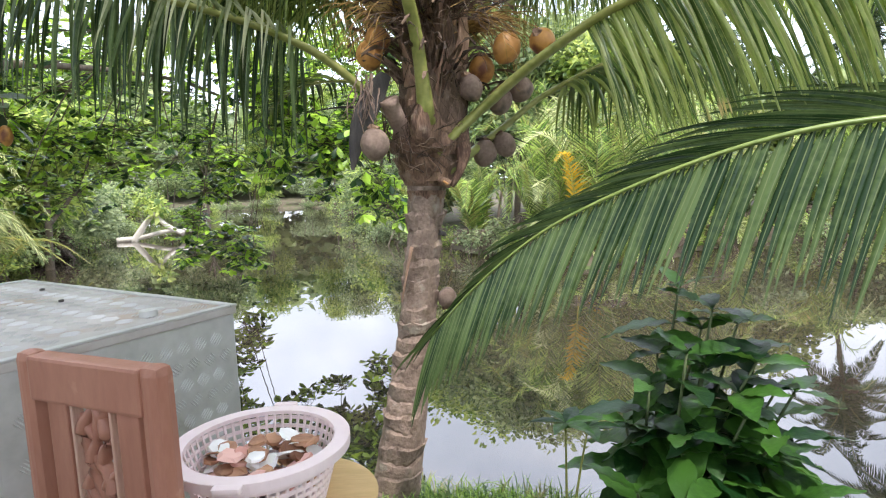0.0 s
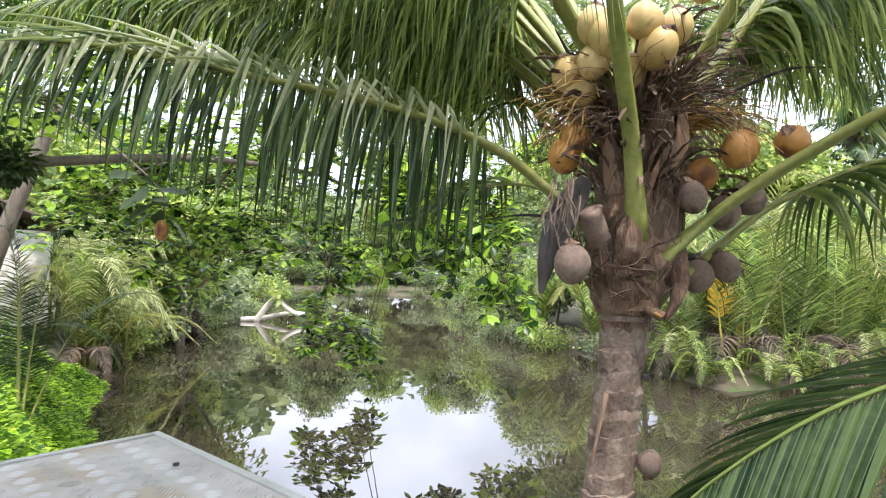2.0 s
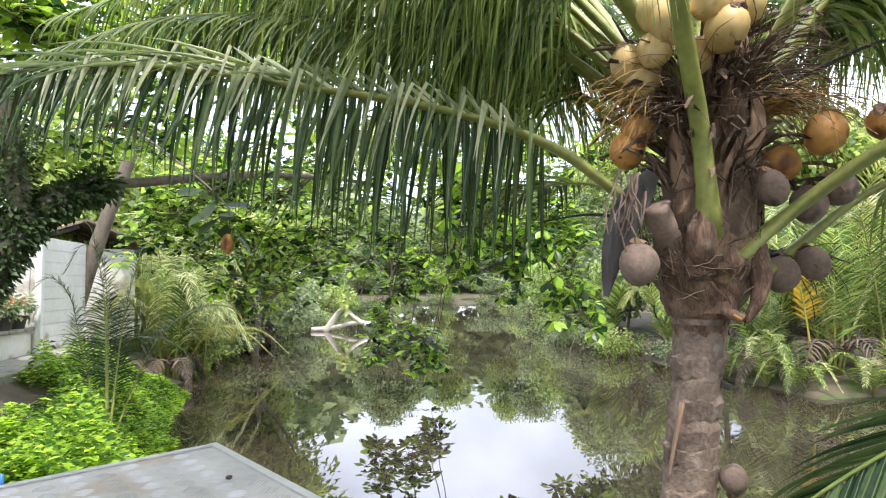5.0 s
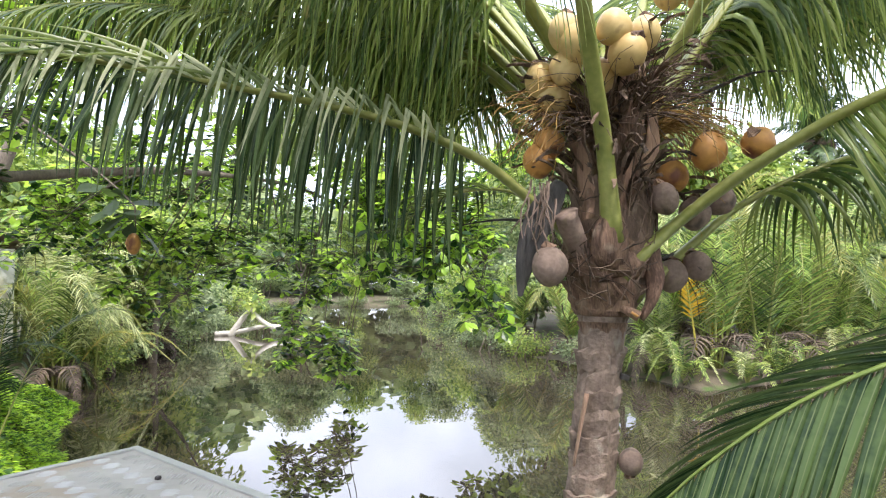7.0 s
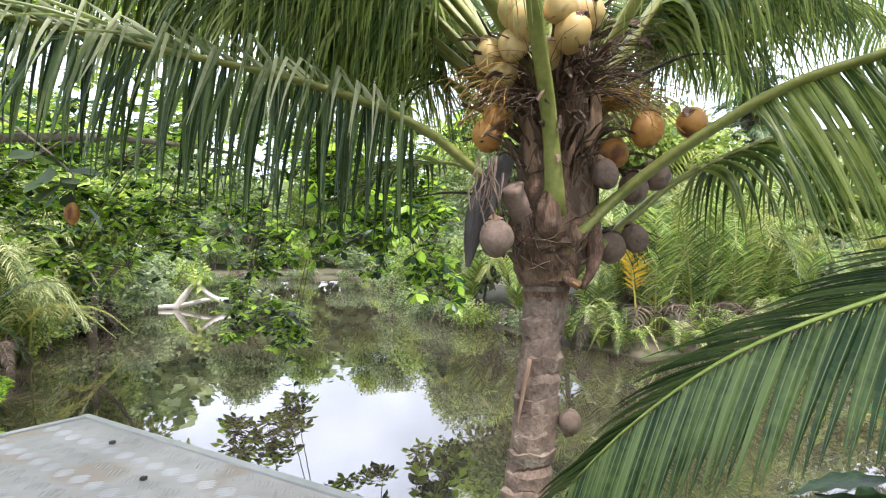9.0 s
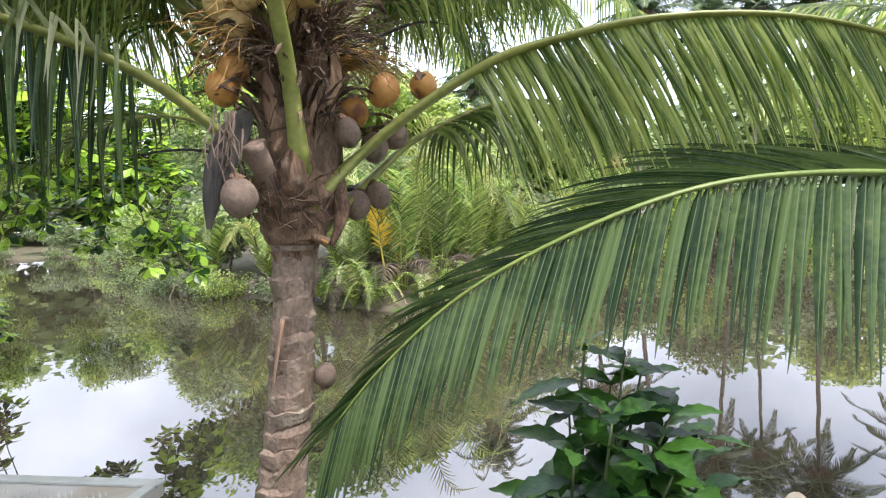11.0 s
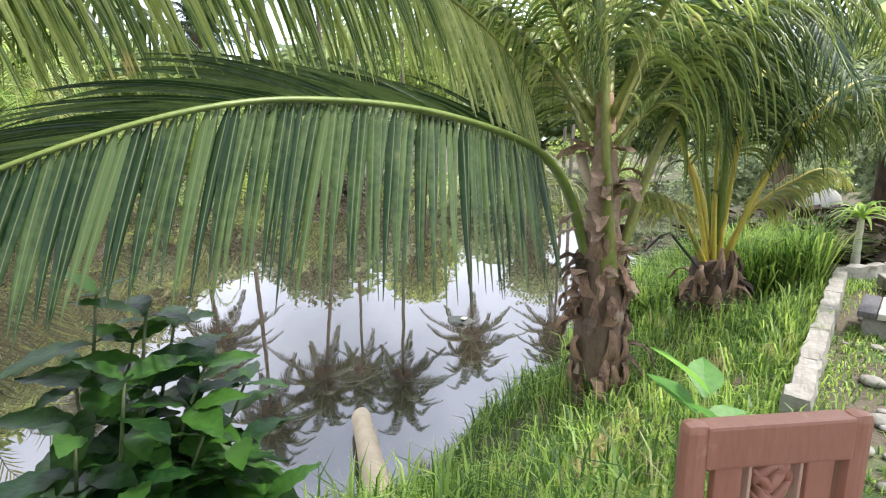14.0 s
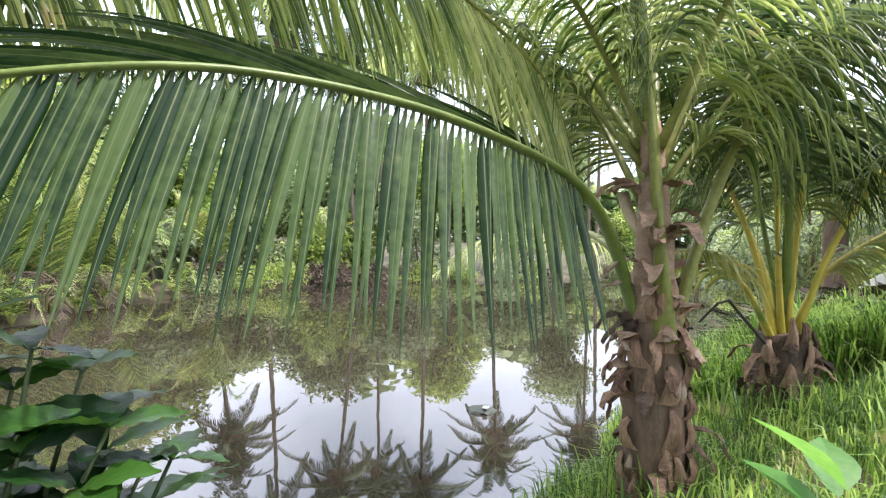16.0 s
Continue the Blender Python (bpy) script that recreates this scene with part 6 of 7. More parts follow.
def build_garden():
    rng = random.Random(15)
    seat = thing("garden_bench", (5.35, -0.12, 1.02), "grey weathered wooden bench on a concrete base", "bench", turn=-8)
    box_part("base", (0.5, 0.42, 0.16), (0, 0, 0.08), M_CONCRETE, seat, 0.02)
    for k in range(4):
        box_part("plank", (0.62, 0.115, 0.05), (0, -0.18 + k * 0.122, 0.19), M_GREYPLANK if k % 2 else M_DRIFT, seat, 0.01)
    slab = thing("stone_slab", (6.6, -0.35, 1.05), "flat grey concrete slab on the lawn", "slab", turn=10)
    box_part("slab", (0.6, 0.4, 0.12), (0, 0, 0.1), M_CONCRETE, slab, 0.02)
    for i, (x, y, s) in enumerate([(4.1, 0.12, 0.12), (4.5, -0.1, 0.10), (3.6, 0.1, 0.13), (3.3, -0.05, 0.10), (4.0, -0.25, 0.09), (3.15, 0.24, 0.09), (4.75, 0.05, 0.07), (5.7, 0.05, 0.08)] + [(rng.uniform(2.6, 5.0), rng.uniform(-0.9, 0.3), rng.uniform(0.025, 0.06)) for _ in range(36)]):
        bm = bmesh.new()
        bmesh.ops.create_icosphere(bm, subdivisions=2, radius=s * 0.62)
        for v in bm.verts:
            v.co *= 1 + 0.34 * noise.noise(v.co * 12 + Vector((i * 3.1, 0, 0)))
            v.co.z *= 0.45
        ob = part("stone", bm, M_CONCRETE, smooth=True)
        ob.location = (x, y, float(ground_height(x, y)) + 0.02)
        tagged(ob, "pale rough stone lying in the grass", "stone", "lawn stones")
    plant = thing("dracaena_plant", (7.7, 0.02, 1.03), "small dracaena plant with arching pale green leaves", "plant")
    tube("stem", [(0, 0, 0), (0.02, 0, 0.3), (0.0, 0, 0.62)], 0.05, 0.03, M_DRIFT, plant, 8, 8)
    for i in range(34):
        a, rise = i * 2.4, rng.uniform(0.1, 1.3)
        v, f = strip_leaf((0, 0, 0.58 + 0.003 * i), (math.cos(a), math.sin(a), rise), (0, 0, 1), rng.uniform(0.35, 0.5), 0.045, 2.4, 5)
        mesh_object("leaf", v, f, M_NIPA, plant)
    weed = thing("broad_leaf_weed", (2.80, 0.86, 0.98), "young plant with broad bright green leaves in the grass", "plant")
    bv, bf = blade(1.0, 0.68, 6, 0.15, 0.2, 0.5)
    for i, (dx, dy, z, L, a, rise) in enumerate([(0, 0, 0.25, 0.20, 110, 1.0), (0.03, 0.02, 0.22, 0.15, 10, 0.7), (-0.02, 0.0, 0.15, 0.18, 200, 0.4), (0.0, -0.03, 0.10, 0.16, 260, 0.2), (0.04, 0.0, 0.10, 0.15, -40, 0.3), (0.0, 0.04, 0.16, 0.17, 70, 0.6),
                                                   (-0.12, -0.15, 0.08, 0.16, 190, 0.3), (-0.1, -0.14, 0.14, 0.15, 100, 0.8), (-0.1, -0.16, 0.10, 0.13, 300, 0.5)]):
        tube("stem", [(dx * 0.3, dy * 0.3, -0.1), (dx, dy, z * 0.5), (dx, dy, z * 1.25)], 0.006, 0.004, M_RACHIS, weed, 5, 5)
        aa = radians(a)
        mesh_object("leaf", placed(bv, (dx, dy, z * 1.25), (math.cos(aa), math.sin(aa), rise), 0.2, L * 1.7), bf, M_BIGLEAF, weed)
    log = thing("bamboo_pole", (0, 0, 0), "pale cut bamboo pole sticking out over the water", "pole")
    tube("pole", [(2.25, 2.3, 0.35), (2.9, 2.95, 0.25), (3.55, 3.58, 0.10)], 0.092, 0.082, M_BAMBOO, log, 10, 14, jitter=0.04)
    fl = thing("floating_debris", (6.57, 4.37, 0), "dark floating clump with a pale scrap on the water", "debris")
    bm = bmesh.new()
    bmesh.ops.create_icosphere(bm, subdivisions=2, radius=0.18)
    for v in bm.verts:
        v.co *= 1 + 0.2 * noise.noise(v.co * 9)
        v.co.z *= 0.3
    part("clump", bm, M_FLOAT, fl)
    box_part("scrap", (0.2, 0.06, 0.02), (0, -0.06, 0.05), M_WHITE, fl, 0.006, (5, 10, 20))


build_garden()


# ---- driftwood across the river ----
def build_driftwood():
    d = thing("driftwood", (-15.2, 28.2, 0), "bleached forked driftwood branch lying in the water", "driftwood")
    tube("branch", [(-0.9, -0.2, 0.1), (0, 0, 0.15), (1.5, 0.1, 0.45), (2.6, 0.3, 0.4), (3.6, 0.5, 0.1)], 0.13, 0.06, M_DRIFT, d, 16, 8, jitter=0.1)
    tube("branch", [(-0.2, 0, -0.05), (0.35, 0.05, 0.75), (0.85, 0.1, 1.35)], 0.20, 0.10, M_DRIFT, d, 10, 8)
    tube("branch", [(0.85, 0.1, 1.35), (1.5, 0.1, 0.7), (2.3, 0, 0.3)], 0.10, 0.13, M_DRIFT, d, 10, 8)
    v, f = leaf_cloud(random.Random(3), [((1.1, 0.1, 1.55), (0.5, 0.4, 0.4))], 70, 0.4)
    fast_object("shoot", v, f, M_FAR_B, d, "yellow-green shoot")["kind"] = "stuff"


build_driftwood()


# ---- house and terrace on the far left ----
def build_house():
    O = Vector((-10.39, 9.31, 0))
    u, v = Vector((0.49, -0.87, 0)).normalized(), Vector((-0.87, -0.49, 0)).normalized()
    m = Matrix(((u.x, v.x, 0, O.x), (u.y, v.y, 0, O.y), (0, 0, 1, 1.25), (0, 0, 0, 1)))
    house = thing("house", (0, 0, 0), "whitewashed house with a blue-trimmed tiled porch roof", "house")

    def blk(name, u0, u1, v0, v1, z0, z1, mat, bev=0.01, parent=None, label=""):
        bm = bmesh.new()
        add_box(bm, (abs(u1 - u0), abs(v1 - v0), abs(z1 - z0)), m @ Matrix.Translation(((u0 + u1) / 2, (v0 + v1) / 2, (z0 + z1) / 2)), bev)
        return part(name, bm, mat, parent or house, label)

    blk("wall", -2.6, -0.35, 0.86, 1.02, 0, 2.3, M_WALL)
    for k in range(9):
        blk("plank", -2.6, -0.36, 0.845, 0.859, 0.06 + k * 0.25, 0.298 + k * 0.25, M_WALL, 0.004)
    blk("wall", -0.51, -0.35, 1.03, 2.6, 0, 2.3, M_WALL)
    blk("wall", -0.35, 8, 2.62, 2.78, 0, 3.4, M_WALL)
    blk("corner_trim", -0.42, -0.30, 0.80, 0.92, 0, 2.6, M_WHITE, 0.01)
    blk("low_wall", -0.28, 1.6, 0.95, 1.08, 0.02, 0.46, M_WALL)
    blk("ledge", -0.28, 1.6, 0.88, 1.2, 0.47, 0.53, M_CONCRETE)
    for uu in (1.79, 4.6, 7.2):
        blk("post", uu - 0.07, uu + 0.07, 0.6, 0.74, 0, 2.30, M_BLUE, 0.01)
    blk("door", 0.3, 1.2, 2.56, 2.61, 0.05, 2.05, M_GREYPLANK, 0.01)
    win = blk("window", 2.4, 3.8, 2.56, 2.61, 0.95, 2.0, M_GLASS_DARK, 0.005)
    for a, b, c, d in ((2.3, 2.4, 0.9, 2.05), (3.8, 3.9, 0.9, 2.05), (3.06, 3.14, 0.95, 2.0)):
        blk("window_frame", a, b, 2.53, 2.60, c, d, M_BLUE, 0.004, win)
    blk("fascia", 1.9, 8, 0.22, 0.27, 2.20, 2.40, M_BLUE, 0.008)
    tube("gutter", [np.array(m @ Vector((q, 0.16, 2.37))) for q in (1.85, 4, 6, 8)], 0.06, 0.06, M_BLUE, house, 8, 8)
    # roof tiles in courses
    for k in range(7):
        z0 = 2.39 + k * 0.16
        bm = bmesh.new()
        add_box(bm, (6.3, 0.46, 0.03), m @ Matrix.Translation((5.0, 0.38 + k * 0.40, z0 + 0.06)) @ pose(0, 0, 0, 22, 0, 0), 0.008)
        part("roof_course", bm, M_ROOF, house)
    t = thing("terrace", (0, 0, 0), "pale concrete terrace along the house", "terrace", kind="structure")
    blk("slab", -1.5, 8.5, 0.0, 3.0, -0.5, 0.02, M_CONCRETE, 0.02, t)
    rng = random.Random(71)
    for k in range(11):
        s = k / 10
        box_part("flagstone", (0.52, 0.72, 0.08), (-9.45 + 4.9 * s + rng.uniform(-0.05, 0.05), 6.6 - 3.65 * s, 1.19), M_CONCRETE, t, 0.02, (rng.uniform(-2, 2), rng.uniform(-2, 2), -37 + rng.uniform(-5, 5)))
    for i, (uu, vv) in enumerate(((0.05, 1.04), (0.55, 1.04), (1.05, 1.04))):
        pot = thing("flower_pot", tuple(m @ Vector((uu, vv, 0.53))), "potted plant with red flowers on the porch ledge", "pot plant", "porch pots")
        bm = bmesh.new()
        bmesh.ops.create_cone(bm, cap_ends=True, segments=14, radius1=0.11, radius2=0.16, depth=0.24, matrix=Matrix.Translation((0, 0, 0.12)))
        part("pot", bm, M_SOIL_POT, pot)
        q, f = leaf_cloud(random.Random(40 + i), [((0, 0, 0.42), (0.28, 0.28, 0.22))], 160, 0.12)
        fast_object("leaves", q, f, M_FAR_A, pot)["kind"] = "stuff"
        q, f = leaf_cloud(random.Random(50 + i), [((0, 0, 0.55), (0.22, 0.22, 0.1))], 40, 0.07)
        fast_object("flowers", q, f, M_RED, pot, "red flowers")["kind"] = "stuff"
    shed = thing("shed", (-14.3, 12.4, 1.2), "old shed with a low brown roof behind the house", "shed", turn=-30)
    box_part("wall", (2.6, 2.4, 2.3), (0, 0, 1.15), M_WALL, shed, 0.02)
    for s in (-1, 1):
        box_part("roof", (3.4, 1.75, 0.06), (0, s * 0.78, 2.66), M_ROOF, shed, 0.01, (s * -22, 0, 0))
    for k in range(7):
        box_part("rafter", (0.06, 1.5, 0.08), (-1.4 + k * 0.46, -0.8, 2.55), M_GREYPLANK, shed, 0.006, (22, 0, 0))
    pipe = thing("blue_pipe", (0, 0, 0), "short blue plastic water pipe beside the path", "pipe")
    tube("pipe", [(-5.12, 4.0, 1.14), (-5.0, 3.97, 1.15), (-4.90, 3.93, 1.16)], 0.014, 0.014, M_BLUEPIPE, pipe, 8, 8)
    tube("pipe", [(-4.89, 3.93, 1.17), (-4.89, 3.93, 1.05), (-4.89, 3.93, 0.85)], 0.014, 0.014, M_BLUEPIPE, pipe, 6, 8)
    tagged(tube("bare_trunk", [(-12.9, 11.0, 1.0), (-12.4, 11.4, 3.4), (-12.0, 11.65, 4.9), (-11.6, 12, 6.6)], 0.20, 0.13, M_BARK, None, 16, 10), "leaning bare grey tree trunk behind the house", "tree trunk")


build_house()


# ---- young palm and weeds on the left bank ----
def build_left_bank():
    g = lambda x, y: float(ground_height(x, y))
    sap = thing("palm_sapling", (0, 0, 0), "young palm with upright feathery leaves in bright weeds", "palm tree")
    b = np.array([-7.15, 6.95, g(-7.15, 6.95) - 0.03])
    arcs = [[(-7.38, 7.14, 2.05), (-7.44, 7.09, 2.9), (-7.58, 6.9, 3.14), (-7.72, 6.76, 2.77)], [(-6.98, 7.42, 1.50), (-6.76, 7.76, 2.03), (-6.35, 8.13, 2.24), (-5.87, 8.48, 2.02)], [(-7.58, 6.92, 1.65), (-7.72, 6.85, 2.38), (-7.82, 6.63, 2.69), (-7.94, 6.48, 2.53)],
            [(-7.22, 7.27, 1.64), (-6.97, 7.54, 1.79), (-6.67, 7.79, 1.61), (-6.48, 7.89, 1.19)], [(-7.20, 7.22, 1.95), (-7.12, 7.35, 2.75), (-7.07, 7.47, 3.13), (-6.84, 7.69, 3.05)], [(-7.41, 7.12, 2.21), (-7.48, 7.03, 3.02), (-7.53, 6.94, 3.42), (-7.68, 6.74, 3.49)]]
    for i, arc in enumerate(arcs):
        frond(sap, [b] + arc, 0.021, 0.004, 0.30, 54, 0.46, 0.018, 0.9, 0.25, 0.45, leaf=M_LEAFLET_DEEP, seed=120 + i)
    # pale feathery palms where the bank runs out to the river
    for j, (x, y, s) in enumerate([(-11.8, 13.3, 1.15), (-13.5, 13.8, 1.15), (-12.5, 15.3, 1.15)]):
        t = thing("nipa_palm", (x, y, g(x, y) - 0.05), "clump of pale yellow-green feathery palm leaves on the bank", "palm tree", "nipa palms")
        for k in range(9):
            a = k * 137.5 + j * 40
            pts = arch((0.1 * math.cos(radians(a)), 0.1 * math.sin(radians(a)), 0), a, (0.8 + 0.11 * k) * s, (4.0 - 0.24 * k) * s, (0.5 + 0.10 * k) * s, 6)
            frond(t, pts, 0.035, 0.006, 0.30, 38, 0.76 * s, 0.042, 2.2, 0.3, 0.5, leaf=M_PALE, seed=1300 + j * 20 + k, segs=4, sides=5, rows=20, hang=0.4)
        frond(t, [(0.1, 0.2, 0.3), (0.5, 0.9, 1.3), (1.0, 1.6, 1.2), (1.6, 2.1, 0.5)], 0.03, 0.006, 0.25, 40, 0.6, 0.04, 2.2, 0.3, 0.5, leaf=M_LEAFLET_OLD, rib=M_RACHIS_Y, seed=1390 + j, segs=4, sides=5, rows=20, label="yellow-green leaf hanging over the water")
    rng = random.Random(33)
    rs = np.random.RandomState(33)
    x, y = rs.uniform(-11, -3.5, 130000), rs.uniform(4.2, 12, 130000)
    d = shore_distance(x, y)
    into, along = (x + 10.39) * -0.87 + (y - 9.31) * -0.49, (x + 10.39) * 0.49 + (y - 9.31) * -0.87
    ok = (d > -0.15) & (d < 4.5) & (into < -0.05 - 0.9 * (along > 2.5))
    x, y = x[ok][:58000], y[ok][:58000]
    lump = np.clip(0.35 + 0.35 * np.sin(x * 3.9 + np.sin(y * 3.3) * 2) * np.sin(y * 4.7 + x) + 0.3 * np.sin(x * 1.7 + y * 2.1), 0.05, 1)
    h = 0.04 + 0.95 * lump ** 1.3 * rs.random_sample(len(x)) ** 0.7 * np.clip(0.12 + shore_distance(x, y) / 0.9, 0.12, 1)
    a = rs.uniform(0, 6.28, len(x))
    v, f = leaf_field([(0, 0, 0), (0.5, -0.3, 0.05), (1, 0, -0.15), (0.5, 0.3, 0.05)], [(0, 1, 2), (0, 2, 3)], np.stack([x, y, ground_height(x, y) + h], 1),
                      np.stack([np.cos(a), np.sin(a), rs.uniform(-0.3, 0.5, len(x))], 1), rs.uniform(-0.5, 0.5, len(x)), rs.uniform(0.04, 0.115, len(x)))
    tagged(fast_object("weeds", v, f, M_WEED), "bright green low weeds covering the bank", "weeds", kind="stuff")


build_left_bank()


# ---- grass on the near bank ----
def grass_patch(name, count, x0, x1, y0, y1, h0, h1, seed, keep, label, mat=M_GRASS, w=0.0045):
    rs = np.random.RandomState(seed)
    x, y = rs.uniform(x0, x1, count * 4), rs.uniform(y0, y1, count * 4)
    ok = keep(x, y, rs.random_sample(len(x)))
    x, y = x[ok][:count], y[ok][:count]
    n = len(x)
    a = rs.uniform(0, 6.28, n)
    lump = 0.5 + 0.3 * np.sin(x * 3.7 + 2 * np.sin(y * 2.9)) + 0.2 * np.sin(y * 5.3 + x)
    L, lean = (rs.uniform(h0, h1, n) * (0.7 + 0.6 * lump))[:, None], rs.uniform(0.1, 1.1, n)[:, None]
    d = np.stack([np.cos(a), np.sin(a), np.zeros(n)], 1) * lean
    s = np.stack([-np.sin(a), np.cos(a), np.zeros(n)], 1) * w * rs.uniform(0.7, 1.5, n)[:, None]
    z = np.array([[0, 0, 1.0]])
    p = np.stack([x, y, ground_height(x, y) - 0.01], 1)
    q = p + d * L * 0.4 + z * L * 0.65
    t = p + d * L * 1.05 + z * L * (0.95 - 0.35 * lean)
    v = np.stack([p - s, p + s, q + s * 0.8, q - s * 0.8, t], 1).reshape(-1, 3)
    f = np.array([(0, 1, 2), (0, 2, 3), (3, 2, 4)])[None] + (np.arange(n) * 5)[:, None, None]
    tagged(fast_object(name, v, f.reshape(-1, 3), mat), label, "grass", kind="stuff")


SD = shore_distance
grass_patch("grass", 22000, 1.4, 8.5, 0.3, 3.3, 0.05, 0.24, 301, lambda x, y, r: (SD(x, y) > -0.12) & (y > 0.42 - (x - 3) * 0.03) & (r < 0.55 + 0.45 * np.sin(x * 4.1 + 2.2 * np.sin(y * 3.3)) * np.sin(y * 4.7 + x)), "green bank grass running down to the water")
grass_patch("grass", 14000, 2.4, 9.0, -1.8, 0.5, 0.03, 0.10, 302, lambda x, y, r: r < 0.30 + 0.3 * np.sin(x * 2.9 + np.sin(y * 3.1) * 2), "thin short lawn grass between stones")
grass_patch("long_grass", 2600, 1.6, 8.0, 0.5, 3.0, 0.22, 0.42, 306, lambda x, y, r: (SD(x, y) > -0.05) & (r < 0.5 + 0.5 * np.sin(x * 2.3 + np.sin(y * 2.1) * 3)), "long arching grass blades on the bank", w=0.006)
grass_patch("tall_grass", 6500, 6.5, 8.4, 0.35, 2.2, 0.45, 0.75, 303, lambda x, y, r: SD(x, y) > 0.2, "tall bright green grass behind the palms", w=0.007)
grass_patch("grass", 7000, -2.2, 2.4, 2.2, 4.2, 0.10, 0.28, 304, lambda x, y, r: (SD(x, y) > -0.1) & (SD(x, y) < 0.9), "green grass round the foot of the palm")


# ---- far banks ----
def bushy(name, place, blobs, count, size, mat, seed, label, category="bush", trunk=None):
    t = thing(name, place, label, category, "river bank growth")
    if trunk:
        for pts, r0, r1 in trunk:
            tube("trunk", pts, r0, r1, M_BARK, t, 10, 7, jitter=0.06)
    v, f = leaf_cloud(random.Random(seed), blobs, count, size)
    fast_object("crown", v, f, mat, t)["kind"] = "stuff"
    return t


def build_far_banks():
    rng = random.Random(404)
    # bushes and trees standing along the banks
    line = [(-13.5, 16.5), (-15.5, 20), (-17, 24.5), (-19, 30), (-21, 36), (-24, 43), (-25, 52), (-21, 64), (-15, 64.5), (-9.5, 58), (-8, 50), (-5.5, 43), (-4.0, 36), (-2.6, 30), (-0.6, 25.5), (1.6, 22.5), (8.5, 21.5), (12, 20.8), (16, 21), (20, 20), (24, 18), (29, 15), (36, 12), (45, 9), (40, 12), (51, 6.5), (57, 4.5), (63, 2.5), (70, 1.5), (16, 1.2), (21, 1.4), (27, 0.8), (34, -2.2)]
    for i, (x, y) in enumerate(line):
        far = math.hypot(x, y)
        mat = (M_FAR_A, M_FAR_B, M_FAR_C)[i % 3]
        h = rng.uniform(2.4, 3.8) * (1.25 if far > 35 else 1)
        bl = []
        for k in range(5):
            bl.append(((rng.uniform(-1.8, 1.8), rng.uniform(-0.8, 1.6), h * rng.uniform(0.25, 0.8)), (rng.uniform(0.9, 1.7), rng.uniform(0.8, 1.4), rng.uniform(0.6, 1.1))))
        tr = [([(dx * 0.4, 0, -0.2), (dx * 0.7, 0.1, h * 0.4), (dx, 0.2, h * 0.8)], 0.07, 0.03) for dx in (-0.9, 0.1, 1.0)]
        bushy("bank_bush", (x, y, float(ground_height(x, y))), bl, 5200 if far < 30 else 3600, 0.16 if far < 24 else 0.24, mat, 500 + i, ("olive green mangrove bush on the river bank", "bright green bush on the river bank", "grey-green bush on the river bank")[i % 3], trunk=tr)
    # low growth, roots and dead leaves right at the water
    edge = np.array([(-12.9, 14.7), (-14.2, 17.8), (-15.7, 23), (-18, 31), (-22.2, 40), (-24, 62), (-12, 62.4), (-6.4, 40), (-1.9, 22.1), (0.5, 19.3), (2.5, 16.1), (3.5, 14.5), (6, 15.7), (9.2, 18.3), (15.7, 19.0), (22.8, 17.0), (28, 13.4), (40, 8.7)])
    for i in range(len(edge) - 1):
        L = float(np.linalg.norm(edge[i + 1] - edge[i]))
        for k in range(max(2, int(L / (1.5 if L < 9 else 1.9)))):
            q = edge[i] + (edge[i + 1] - edge[i]) * ((k + rng.random()) / max(2, int(L / (1.5 if L < 9 else 1.9))))
            dry = rng.random() < (0.10 if 0 < q[0] < 11 else 0.2)
            if 1.5 < q[0] < 12 and not dry:
                fern = thing("water_fern", (q[0], q[1] + 0.1, 0.02), "low arching fern clump overhanging the water", "fern", "river bank growth")
                for m in range(9):
                    a = m * 137.5 + k * 50
                    big = rng.uniform(0.7, 1.2)
                    frond(fern, arch((0, 0, 0), a, rng.uniform(0.7, 1.3) * big, rng.uniform(0.6, 1.5) * big, rng.uniform(0.4, 1.0), 6), 0.016, 0.004, 0.15, 30, 0.30 * big, 0.035, 1.4, 0.2, 0.5, leaf=(M_NIPA, M_LEAFLET, M_FAR_B, M_PALE)[(m + k) % 4],
                          seed=2500 + i * 60 + k * 10 + m, segs=3, sides=5, rows=14)
                continue
            bl = [((rng.uniform(-0.6, 0.6), rng.uniform(-0.3, 0.5), rng.uniform(0.15, 0.8)), (rng.uniform(0.5, 1.0), rng.uniform(0.4, 0.8), rng.uniform(0.3, 0.6))) for _ in range(3)]
            tr = [([(dx, -0.2, -0.3), (dx * 0.7, 0, 0.3), (dx * 0.3, 0.2, 0.8)], 0.03, 0.02) for dx in (-0.7, -0.3, 0.2, 0.6)]
            bushy("waterside_shrub", (q[0], q[1] + 0.1, 0.0), bl, 1500, 0.11 if not dry else 0.14, M_NIPA_DRY if dry else (M_FAR_A, M_FAR_B, M_FAR_C)[rng.randrange(3)], 2000 + i * 40 + k,
                  "tangle of dry brown leaves and roots at the water" if dry else "low green shrub overhanging the water", trunk=tr)
